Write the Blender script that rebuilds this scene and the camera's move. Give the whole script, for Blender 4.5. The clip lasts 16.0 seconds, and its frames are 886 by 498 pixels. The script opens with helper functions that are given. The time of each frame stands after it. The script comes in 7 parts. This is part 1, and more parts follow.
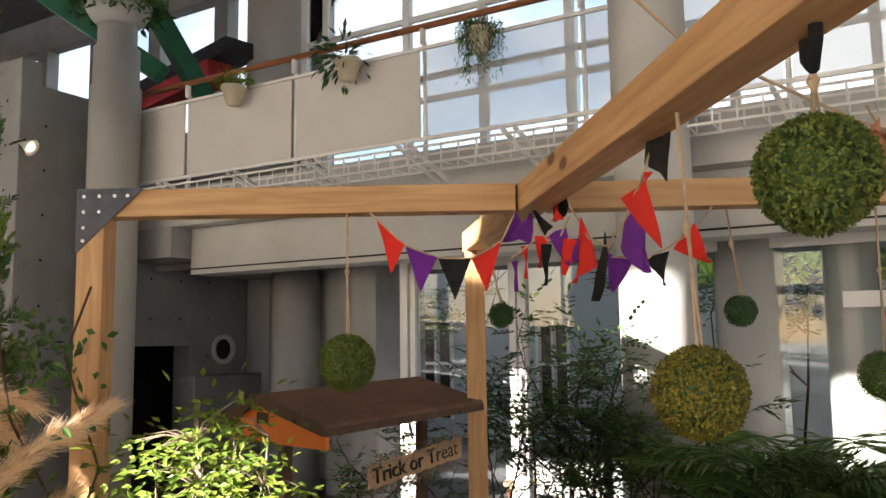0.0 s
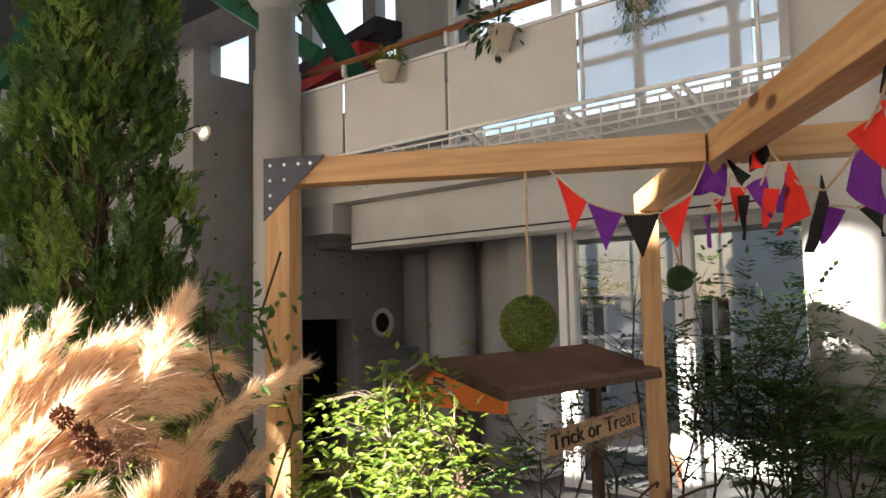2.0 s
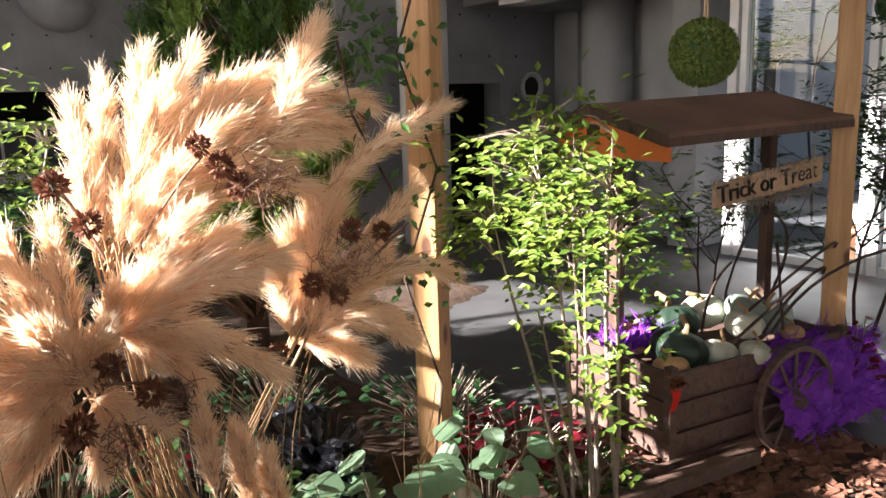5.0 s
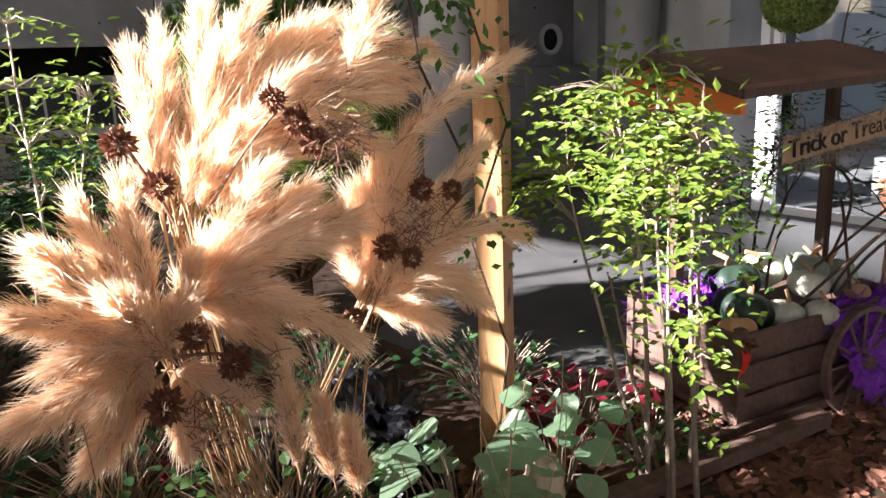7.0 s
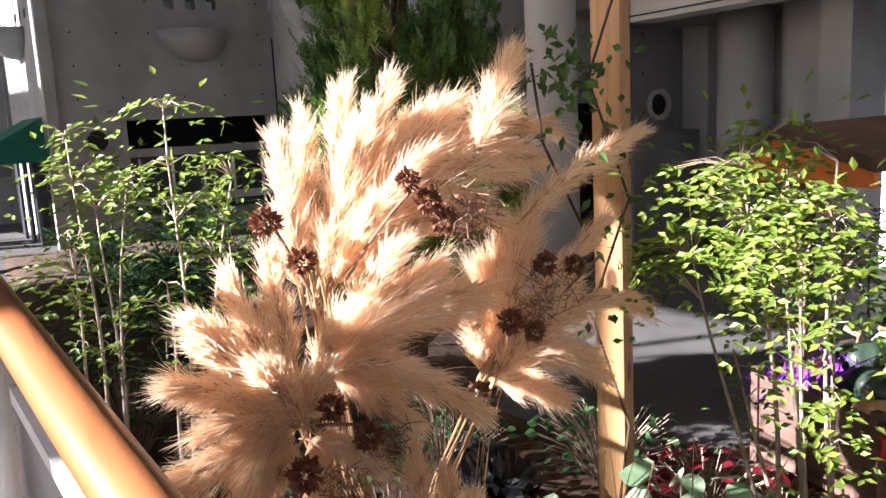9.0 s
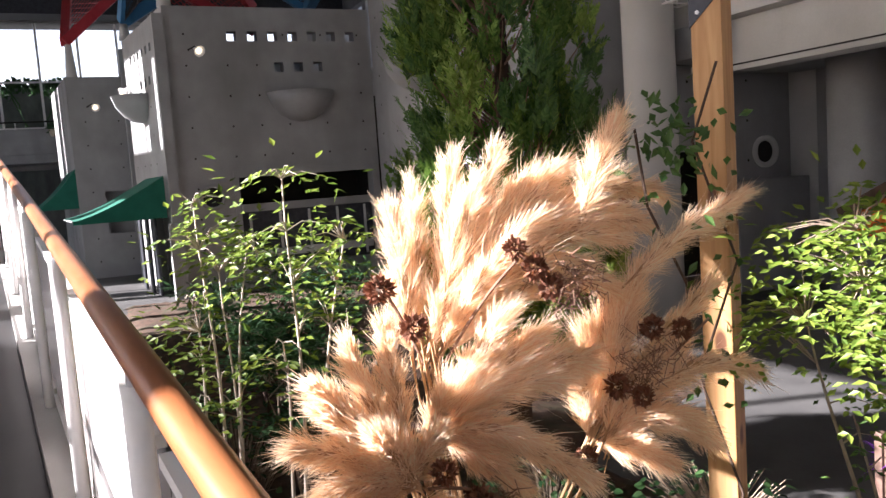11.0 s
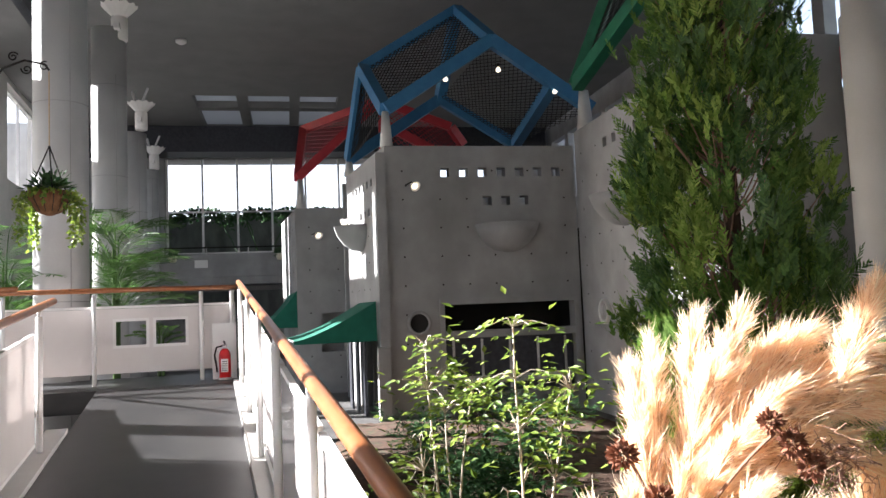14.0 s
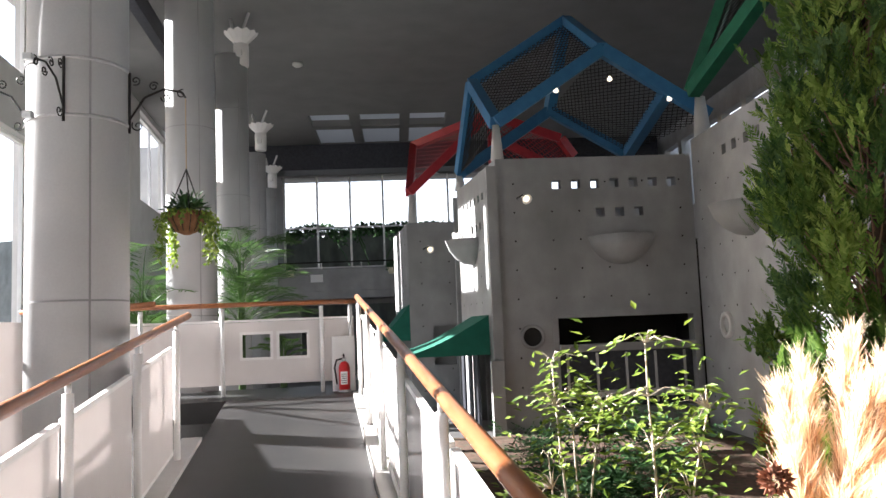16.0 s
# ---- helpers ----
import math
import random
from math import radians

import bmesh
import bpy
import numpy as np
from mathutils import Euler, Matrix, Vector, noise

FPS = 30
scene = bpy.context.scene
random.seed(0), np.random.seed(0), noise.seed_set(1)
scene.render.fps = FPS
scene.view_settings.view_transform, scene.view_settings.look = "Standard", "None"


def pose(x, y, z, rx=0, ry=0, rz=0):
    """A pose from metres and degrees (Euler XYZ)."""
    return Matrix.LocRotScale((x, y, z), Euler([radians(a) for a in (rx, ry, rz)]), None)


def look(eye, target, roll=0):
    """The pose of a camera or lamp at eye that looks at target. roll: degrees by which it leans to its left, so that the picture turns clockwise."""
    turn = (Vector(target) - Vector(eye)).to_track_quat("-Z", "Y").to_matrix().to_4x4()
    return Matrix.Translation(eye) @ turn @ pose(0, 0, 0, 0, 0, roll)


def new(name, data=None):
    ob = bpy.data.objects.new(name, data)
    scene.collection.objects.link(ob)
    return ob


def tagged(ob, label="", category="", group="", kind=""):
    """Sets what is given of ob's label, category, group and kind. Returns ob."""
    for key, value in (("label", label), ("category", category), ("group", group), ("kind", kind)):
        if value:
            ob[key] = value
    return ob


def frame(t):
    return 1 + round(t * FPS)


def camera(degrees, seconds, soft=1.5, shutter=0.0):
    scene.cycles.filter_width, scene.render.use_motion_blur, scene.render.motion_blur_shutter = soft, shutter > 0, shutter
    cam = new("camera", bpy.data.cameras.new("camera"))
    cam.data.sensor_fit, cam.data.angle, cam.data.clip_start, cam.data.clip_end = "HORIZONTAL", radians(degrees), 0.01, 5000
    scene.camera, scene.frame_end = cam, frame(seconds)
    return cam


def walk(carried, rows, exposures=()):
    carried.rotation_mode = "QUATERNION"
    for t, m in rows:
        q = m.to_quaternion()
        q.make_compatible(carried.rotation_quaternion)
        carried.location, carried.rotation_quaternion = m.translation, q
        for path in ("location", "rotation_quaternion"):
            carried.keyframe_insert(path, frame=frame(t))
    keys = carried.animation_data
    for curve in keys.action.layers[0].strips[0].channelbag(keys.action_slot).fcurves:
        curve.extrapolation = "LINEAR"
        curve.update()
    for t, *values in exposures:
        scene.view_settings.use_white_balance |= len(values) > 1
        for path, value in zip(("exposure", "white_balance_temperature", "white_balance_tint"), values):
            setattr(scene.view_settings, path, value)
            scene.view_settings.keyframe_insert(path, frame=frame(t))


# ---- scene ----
cam = camera(58.7, 16.0)
PATH = [
    (0, (0.0, 0.658, 1.753), (-0.989, 2.382, 1.974), -0.8),
    (0.5, (-0.044, 0.641, 1.74), (-1.089, 2.333, 1.953), -0.8),
    (1, (-0.078, 0.638, 1.73), (-1.199, 2.283, 1.928), -0.6),
    (1.5, (-0.115, 0.629, 1.715), (-1.317, 2.216, 1.904), -0.7),
    (2, (-0.163, 0.643, 1.697), (-1.45, 2.164, 1.867), -1.2),
    (2.5, (-0.211, 0.694, 1.679), (-1.584, 2.144, 1.8), -1.5),
    (3, (-0.248, 0.733, 1.652), (-1.687, 2.123, 1.689), -1.1),
    (3.5, (-0.29, 0.771, 1.612), (-1.794, 2.088, 1.546), -1.0),
    (4, (-0.315, 0.821, 1.577), (-1.866, 2.069, 1.383), -1.6),
    (4.5, (-0.334, 0.832, 1.555), (-1.884, 2.059, 1.249), -1.8),
    (4.7, (-0.334, 0.831, 1.552), (-1.877, 2.056, 1.213), -1.8),
    (6.8, (-0.586, 0.732, 1.532), (-2.083, 1.962, 1.037), -1.7),
    (7, (-0.596, 0.721, 1.54), (-2.112, 1.932, 1.053), -2.2),
    (7.5, (-0.612, 0.691, 1.569), (-2.187, 1.841, 1.126), -3.3),
    (8, (-0.613, 0.661, 1.59), (-2.244, 1.752, 1.203), -3.0),
    (8.2, (-0.616, 0.651, 1.589), (-2.262, 1.728, 1.226), -2.8),
    (10.3, (-0.59, 0.63, 1.625), (-2.334, 1.568, 1.349), -3.3),
    (10.5, (-0.59, 0.618, 1.632), (-2.352, 1.529, 1.373), -3.3),
    (11, (-0.568, 0.592, 1.659), (-2.379, 1.419, 1.465), -4.1),
    (11.5, (-0.556, 0.56, 1.705), (-2.427, 1.261, 1.616), -4.9),
    (12, (-0.539, 0.52, 1.735), (-2.452, 1.102, 1.747), -4.7),
    (12.5, (-0.528, 0.499, 1.758), (-2.46, 1.011, 1.838), -4.3),
    (13, (-0.547, 0.484, 1.763), (-2.489, 0.947, 1.882), -3.4),
    (13.5, (-0.554, 0.461, 1.767), (-2.504, 0.883, 1.905), -2.7),
    (14, (-0.564, 0.446, 1.767), (-2.52, 0.832, 1.914), -2.3),
    (14.5, (-0.568, 0.421, 1.775), (-2.534, 0.754, 1.932), -2.5),
    (15, (-0.578, 0.405, 1.779), (-2.553, 0.663, 1.954), -2.9),
    (15.5, (-0.579, 0.391, 1.782), (-2.562, 0.573, 1.969), -2.8),
    (16, (-0.581, 0.369, 1.781), (-2.569, 0.487, 1.971), -2.3),
]
# the clip's own exposure and white balance drift as the view turns
EXPOSURES = ((0, 2.80, 6750, 11), (3, 2.80, 6750, 12), (4.5, 2.78, 6250, 13), (7, 2.70, 6050, 16), (11, 2.60, 6100, 18), (13, 2.80, 6100, 13), (16, 2.82, 6150, 12))
walk(cam, [(t, look(eye, target, roll)) for t, eye, target, roll in PATH], EXPOSURES)

# ---- world and sun ----
SUN = Vector((-0.31, -0.95, 0.45)).normalized()
world = bpy.data.worlds.new("world")
scene.world = world
world.use_nodes = True
wn = world.node_tree
sky = wn.nodes.new("ShaderNodeTexSky")
sky.sky_type, sky.sun_disc = "NISHITA", False
sky.sun_elevation = math.asin(SUN.z)
sky.sun_rotation = math.atan2(SUN.x, SUN.y)
wtc, wmp, wno, wmr, wmx = (wn.nodes.new(k) for k in ("ShaderNodeTexCoord", "ShaderNodeMapping", "ShaderNodeTexNoise", "ShaderNodeMapRange", "ShaderNodeMix"))
wmx.data_type = "RGBA"
wmp.inputs["Scale"].default_value = (1, 1, 2.2)
wno.inputs["Scale"].default_value, wno.inputs["Detail"].default_value = 2.4, 7
wmr.inputs[1].default_value, wmr.inputs[2].default_value, wmr.inputs[4].default_value = 0.38, 0.62, 0.9
wn.links.new(wtc.outputs["Generated"], wmp.inputs[0]); wn.links.new(wmp.outputs[0], wno.inputs[0]); wn.links.new(wno.outputs[0], wmr.inputs[0])
wn.links.new(wmr.outputs[0], wmx.inputs[0]); wn.links.new(sky.outputs[0], wmx.inputs[6]); wmx.inputs[7].default_value = (6.5, 6.6, 6.9, 1)
wn.links.new(wmx.outputs[2], wn.nodes["Background"].inputs[0])
wn.nodes["Background"].inputs[1].default_value = 0.05
sun = new("sun", bpy.data.lights.new("sun", "SUN"))
sun.data.energy, sun.data.angle, sun.data.color = 5.0, radians(0.6), (1.0, 0.95, 0.89)
sun.matrix_world = SUN.to_track_quat("Z", "Y").to_matrix().to_4x4()

# ---- materials ----
MATS = {}


def nodes(name):
    m = bpy.data.materials.new(name)
    m.use_nodes = True
    MATS[name] = m
    nt = m.node_tree
    return m, nt, nt.nodes["Principled BSDF"]


def surface(name, a, b, scale=6.0, rough=0.7, bump=0.15, fine=60.0, metal=0.0, stretch=(1, 1, 1), vary=0.0, stain=None, trans=0.0, spec=0.4):
    """Two-scale noise between colours a and b, fine bump, and optional stain colour in patches."""
    m, nt, bs = nodes(name)
    N, L = nt.nodes.new, nt.links.new
    tc = N("ShaderNodeTexCoord")
    mp = N("ShaderNodeMapping")
    mp.inputs["Scale"].default_value = stretch
    L(tc.outputs["Object"], mp.inputs[0])
    n1, n2 = N("ShaderNodeTexNoise"), N("ShaderNodeTexNoise")
    n1.inputs["Scale"].default_value, n1.inputs["Detail"].default_value = scale, 6
    n2.inputs["Scale"].default_value, n2.inputs["Detail"].default_value = fine, 3
    L(mp.outputs[0], n1.inputs[0]); L(mp.outputs[0], n2.inputs[0])
    add = N("ShaderNodeMath"); add.operation = "MULTIPLY_ADD"
    L(n2.outputs[0], add.inputs[0]); add.inputs[1].default_value = 0.35; L(n1.outputs[0], add.inputs[2])
    rp = N("ShaderNodeMapRange")
    rp.inputs[1].default_value, rp.inputs[2].default_value = 0.42, 0.95
    L(add.outputs[0], rp.inputs[0])
    mx = N("ShaderNodeMix"); mx.data_type = "RGBA"
    mx.inputs[6].default_value, mx.inputs[7].default_value = (*a, 1), (*b, 1)
    L(rp.outputs[0], mx.inputs[0])
    out = mx.outputs[2]
    if stain:
        n3 = N("ShaderNodeTexNoise"); n3.inputs["Scale"].default_value, n3.inputs["Detail"].default_value = scale * 0.35, 8
        mp2 = N("ShaderNodeMapping"); mp2.inputs["Scale"].default_value = (1, 1, 0.35)
        L(tc.outputs["Object"], mp2.inputs[0]); L(mp2.outputs[0], n3.inputs[0])
        r3 = N("ShaderNodeMapRange"); r3.inputs[1].default_value, r3.inputs[2].default_value, r3.inputs[4].default_value = 0.5, 0.72, 0.8
        L(n3.outputs[0], r3.inputs[0])
        m3 = N("ShaderNodeMix"); m3.data_type = "RGBA"
        L(r3.outputs[0], m3.inputs[0]); L(out, m3.inputs[6]); m3.inputs[7].default_value = (*stain, 1)
        out = m3.outputs[2]
    if vary:
        oi = N("ShaderNodeObjectInfo"); hs = N("ShaderNodeHueSaturation"); mr = N("ShaderNodeMapRange")
        mr.inputs[3].default_value, mr.inputs[4].default_value = 1 - vary, 1 + vary
        L(oi.outputs["Random"], mr.inputs[0]); L(mr.outputs[0], hs.inputs["Value"]); L(out, hs.inputs["Color"])
        out = hs.outputs[0]
    L(out, bs.inputs["Base Color"])
    bs.inputs["Roughness"].default_value, bs.inputs["Metallic"].default_value = rough, metal
    bs.inputs["Specular IOR Level"].default_value = spec
    if bump:
        bp = N("ShaderNodeBump"); bp.inputs["Strength"].default_value, bp.inputs["Distance"].default_value = bump, 0.01
        L(add.outputs[0], bp.inputs["Height"]); L(bp.outputs[0], bs.inputs["Normal"])
    if trans:
        tr = N("ShaderNodeBsdfTranslucent"); ms = N("ShaderNodeMixShader"); ms.inputs[0].default_value = trans
        L(out, tr.inputs[0]); L(bs.outputs[0], ms.inputs[1]); L(tr.outputs[0], ms.inputs[2])
        L(ms.outputs[0], nt.nodes["Material Output"].inputs[0])
    return m


def foliage(name, a, b, trans=0.35, rough=0.45):
    """Leaves: colour varies from leaf to leaf, light passes through."""
    m, nt, bs = nodes(name)
    N, L = nt.nodes.new, nt.links.new
    g = N("ShaderNodeNewGeometry")
    mx = N("ShaderNodeMix"); mx.data_type = "RGBA"
    mx.inputs[6].default_value, mx.inputs[7].default_value = (*a, 1), (*b, 1)
    L(g.outputs["Random Per Island"], mx.inputs[0])
    L(mx.outputs[2], bs.inputs["Base Color"])
    bs.inputs["Roughness"].default_value = rough
    bs.inputs["Specular IOR Level"].default_value = 0.35
    tr = N("ShaderNodeBsdfTranslucent"); ms = N("ShaderNodeMixShader"); ms.inputs[0].default_value = trans
    hs = N("ShaderNodeHueSaturation"); hs.inputs["Value"].default_value = 1.3
    L(mx.outputs[2], hs.inputs["Color"]); L(hs.outputs[0], tr.inputs[0])
    L(bs.outputs[0], ms.inputs[1]); L(tr.outputs[0], ms.inputs[2]); L(ms.outputs[0], nt.nodes["Material Output"].inputs[0])
    return m


def wood(name, a, b, knot, scale=1.0, rough=0.6, axis="X", vary=0.12):
    """Planed softwood: stretched grain along the local axis, dark knots."""
    m, nt, bs = nodes(name)
    N, L = nt.nodes.new, nt.links.new
    tc, mp = N("ShaderNodeTexCoord"), N("ShaderNodeMapping")
    st = {"X": (1.2, 16, 16), "Y": (16, 1.2, 16), "Z": (16, 16, 1.2)}[axis]
    mp.inputs["Scale"].default_value = tuple(v * scale for v in st)
    oi, cb = N("ShaderNodeObjectInfo"), N("ShaderNodeMath")
    cb.operation = "MULTIPLY"; cb.inputs[1].default_value = 30
    L(oi.outputs["Random"], cb.inputs[0])
    va = N("ShaderNodeVectorMath"); L(tc.outputs["Object"], va.inputs[0]); L(cb.outputs[0], va.inputs[1])
    L(va.outputs[0], mp.inputs[0])
    n1 = N("ShaderNodeTexNoise"); n1.inputs["Scale"].default_value, n1.inputs["Detail"].default_value, n1.inputs["Distortion"].default_value = 2.2, 5, 0.6
    L(mp.outputs[0], n1.inputs[0])
    r1 = N("ShaderNodeMapRange"); r1.inputs[1].default_value, r1.inputs[2].default_value = 0.35, 0.68
    L(n1.outputs[0], r1.inputs[0])
    mx = N("ShaderNodeMix"); mx.data_type = "RGBA"; mx.inputs[6].default_value, mx.inputs[7].default_value = (*a, 1), (*b, 1)
    L(r1.outputs[0], mx.inputs[0])
    mk = N("ShaderNodeMapping"); sk = {"X": (3.2, 7, 7), "Y": (7, 3.2, 7), "Z": (7, 7, 3.2)}[axis]
    mk.inputs["Scale"].default_value = tuple(v * scale for v in sk)
    L(va.outputs[0], mk.inputs[0])
    vo = N("ShaderNodeTexVoronoi"); vo.inputs["Scale"].default_value = 1.0
    L(mk.outputs[0], vo.inputs[0])
    rk = N("ShaderNodeMapRange"); rk.inputs[1].default_value, rk.inputs[2].default_value, rk.inputs[3].default_value, rk.inputs[4].default_value = 0.11, 0.19, 1, 0
    L(vo.outputs["Distance"], rk.inputs[0])
    m2 = N("ShaderNodeMix"); m2.data_type = "RGBA"; m2.inputs[7].default_value = (*knot, 1)
    L(rk.outputs[0], m2.inputs[0]); L(mx.outputs[2], m2.inputs[6])
    hs, mr = N("ShaderNodeHueSaturation"), N("ShaderNodeMapRange")
    mr.inputs[3].default_value, mr.inputs[4].default_value = 1 - vary, 1 + vary
    L(oi.outputs["Random"], mr.inputs[0]); L(mr.outputs[0], hs.inputs["Value"]); L(m2.outputs[2], hs.inputs["Color"])
    L(hs.outputs[0], bs.inputs["Base Color"])
    bs.inputs["Roughness"].default_value = rough
    bp = N("ShaderNodeBump"); bp.inputs["Strength"].default_value, bp.inputs["Distance"].default_value = 0.2, 0.004
    L(n1.outputs[0], bp.inputs["Height"]); L(bp.outputs[0], bs.inputs["Normal"])
    return m


def glass(name, tint=(0.93, 0.96, 0.96), mixed=0.12):
    m, nt, bs = nodes(name)
    N, L = nt.nodes.new, nt.links.new
    nt.nodes.remove(bs)
    t, g, ms, fr = N("ShaderNodeBsdfTransparent"), N("ShaderNodeBsdfGlossy"), N("ShaderNodeMixShader"), N("ShaderNodeFresnel")
    t.inputs[0].default_value = (*tint, 1)
    g.inputs["Roughness"].default_value = 0.01
    fr.inputs[0].default_value = 1.45
    L(fr.outputs[0], ms.inputs[0]); L(t.outputs[0], ms.inputs[1]); L(g.outputs[0], ms.inputs[2])
    L(ms.outputs[0], nt.nodes["Material Output"].inputs[0])
    return m


def glow(name, colour, strength):
    m, nt, bs = nodes(name)
    bs.inputs["Base Color"].default_value = (*colour, 1)
    bs.inputs["Emission Color"].default_value, bs.inputs["Emission Strength"].default_value = (*colour, 1), strength
    return m


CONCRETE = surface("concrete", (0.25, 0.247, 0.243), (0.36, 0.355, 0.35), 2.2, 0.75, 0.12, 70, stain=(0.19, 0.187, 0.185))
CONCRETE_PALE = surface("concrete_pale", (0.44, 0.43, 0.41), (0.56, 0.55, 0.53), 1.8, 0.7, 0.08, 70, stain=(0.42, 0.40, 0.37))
CONCRETE_COLUMN = surface("column_concrete", (0.35, 0.35, 0.35), (0.44, 0.44, 0.435), 1.8, 0.7, 0.08, 70, stain=(0.33, 0.325, 0.315))
CEILING = surface("ceiling_paint", (0.19, 0.187, 0.185), (0.23, 0.227, 0.222), 1.5, 0.9, 0.05)
PAVING = surface("paving", (0.066, 0.064, 0.063), (0.108, 0.105, 0.102), 3, 0.6, 0.1, 50, stain=(0.115, 0.112, 0.108))
RAMPFLOOR = surface("ramp_floor", (0.020, 0.020, 0.021), (0.034, 0.034, 0.034), 4, 0.40, 0.04, 90, stain=(0.045, 0.044, 0.042))
SOIL = surface("soil", (0.035, 0.022, 0.014), (0.12, 0.065, 0.04), 14, 0.95, 1.0, 60, stain=(0.05, 0.06, 0.03))
BARK_CHIP = surface("bark_chip", (0.09, 0.036, 0.02), (0.21, 0.095, 0.06), 9, 0.85, 0.3, 60, vary=0.4)
WHITE = surface("white_paint", (0.74, 0.72, 0.70), (0.82, 0.80, 0.78), 3, 0.45, 0.03)
PANEL = surface("perforated_panel", (0.66, 0.62, 0.60), (0.74, 0.70, 0.68), 3, 0.55, 0.03, 200, trans=0.25)
# clear share added so that sun gets through to the low plumes
PANEL_SUNPASS = surface("part_clear_panel", (0.70, 0.66, 0.64), (0.78, 0.74, 0.72), 3, 0.55, 0.03, 200)
clear_t, clear_m = PANEL_SUNPASS.node_tree.nodes.new("ShaderNodeBsdfTransparent"), PANEL_SUNPASS.node_tree.nodes.new("ShaderNodeMixShader")
clear_m.inputs[0].default_value = 0.6
PANEL_SUNPASS.node_tree.links.new(PANEL_SUNPASS.node_tree.nodes["Principled BSDF"].outputs[0], clear_m.inputs[1])
PANEL_SUNPASS.node_tree.links.new(clear_t.outputs[0], clear_m.inputs[2])
PANEL_SUNPASS.node_tree.links.new(clear_m.outputs[0], PANEL_SUNPASS.node_tree.nodes["Material Output"].inputs[0])
PANEL_SOLID = surface("panel_solid", (0.56, 0.53, 0.50), (0.64, 0.61, 0.58), 2, 0.5, 0.03, 200)
STEEL = surface("galvanised", (0.45, 0.45, 0.45), (0.6, 0.6, 0.6), 20, 0.4, 0.05, metal=0.6)
DARKSTEEL = surface("dark_steel", (0.03, 0.032, 0.04), (0.06, 0.062, 0.075), 14, 0.45, 0.05, metal=0.4)
IRON = surface("wrought_iron", (0.012, 0.011, 0.01), (0.03, 0.026, 0.022), 20, 0.5, 0.1, metal=0.5)
BLUE = surface("blue_steel", (0.035, 0.14, 0.28), (0.05, 0.19, 0.36), 6, 0.45, 0.05)
RED = surface("red_steel", (0.34, 0.02, 0.03), (0.46, 0.035, 0.045), 6, 0.45, 0.05)
GREEN = surface("green_steel", (0.01, 0.10, 0.05), (0.02, 0.15, 0.075), 6, 0.45, 0.05)
CANVAS = surface("green_canvas", (0.01, 0.11, 0.075), (0.016, 0.15, 0.10), 5, 0.85, 0.1, 150, trans=0.15)
PINE = wood("pine", (0.56, 0.33, 0.15), (0.42, 0.22, 0.085), (0.13, 0.05, 0.02))
PINE_UP = wood("pine_upright", (0.56, 0.33, 0.15), (0.42, 0.22, 0.085), (0.13, 0.05, 0.02), axis="Z")
RAILWOOD = wood("rail_wood", (0.36, 0.14, 0.055), (0.27, 0.095, 0.035), (0.14, 0.045, 0.02), rough=0.3)
OLDWOOD = wood("old_wood", (0.15, 0.088, 0.066), (0.085, 0.05, 0.036), (0.05, 0.03, 0.02))
DARKWOOD = wood("dark_wood", (0.10, 0.055, 0.035), (0.06, 0.032, 0.02), (0.02, 0.012, 0.01), axis="Z")
ROOFING = surface("brown_roofing", (0.14, 0.075, 0.05), (0.20, 0.115, 0.08), 7, 0.85, 0.3, 120, stain=(0.10, 0.06, 0.045))
ORANGE = surface("orange_paint", (0.72, 0.17, 0.03), (0.80, 0.21, 0.045), 5, 0.6, 0.06)
FLAG_RED = surface("red_felt", (0.78, 0.035, 0.025), (0.86, 0.055, 0.035), 8, 0.95, 0.2, 300, trans=0.3)
FLAG_PURPLE = surface("purple_felt", (0.16, 0.025, 0.27), (0.21, 0.035, 0.34), 8, 0.95, 0.2, 300, trans=0.25)
FLAG_BLACK = surface("black_felt", (0.008, 0.008, 0.009), (0.016, 0.015, 0.016), 8, 0.95, 0.2, 300)
ROPE = surface("jute_rope", (0.42, 0.30, 0.19), (0.58, 0.44, 0.30), 40, 0.95, 0.4, 200)
TULLE = surface("purple_tulle", (0.20, 0.03, 0.42), (0.34, 0.07, 0.62), 9, 0.6, 0.4, 60, trans=0.35)
BLACKBAG = surface("black_sheet", (0.006, 0.006, 0.008), (0.012, 0.012, 0.016), 8, 0.3, 0.2, 25, spec=0.4)
TERRACOTTA = surface("terracotta", (0.40, 0.16, 0.08), (0.52, 0.24, 0.13), 8, 0.8, 0.1)
CREAMPOT = surface("cream_pot", (0.62, 0.54, 0.40), (0.72, 0.65, 0.50), 6, 0.6, 0.05)
COCO = surface("coco_fibre", (0.16, 0.075, 0.035), (0.30, 0.15, 0.075), 25, 0.95, 0.6, 90, stretch=(1, 1, 0.2))
EXT_RED = surface("extinguisher_red", (0.55, 0.012, 0.015), (0.62, 0.02, 0.02), 5, 0.3, 0.02)
PAPER = surface("label_white", (0.75, 0.74, 0.72), (0.8, 0.79, 0.77), 6, 0.6, 0.02)
INK = surface("ink", (0.02, 0.015, 0.012), (0.035, 0.025, 0.02), 9, 0.8, 0.05)
CARDBOARD = surface("rough_board", (0.42, 0.27, 0.15), (0.56, 0.38, 0.23), 9, 0.9, 0.4, 60)
# near-black that stands in for unlit rooms behind openings and panes
ROOM_SHADE = surface("painted_room_shade", (0.015, 0.014, 0.013), (0.03, 0.028, 0.026), 3, 0.9, 0.05)
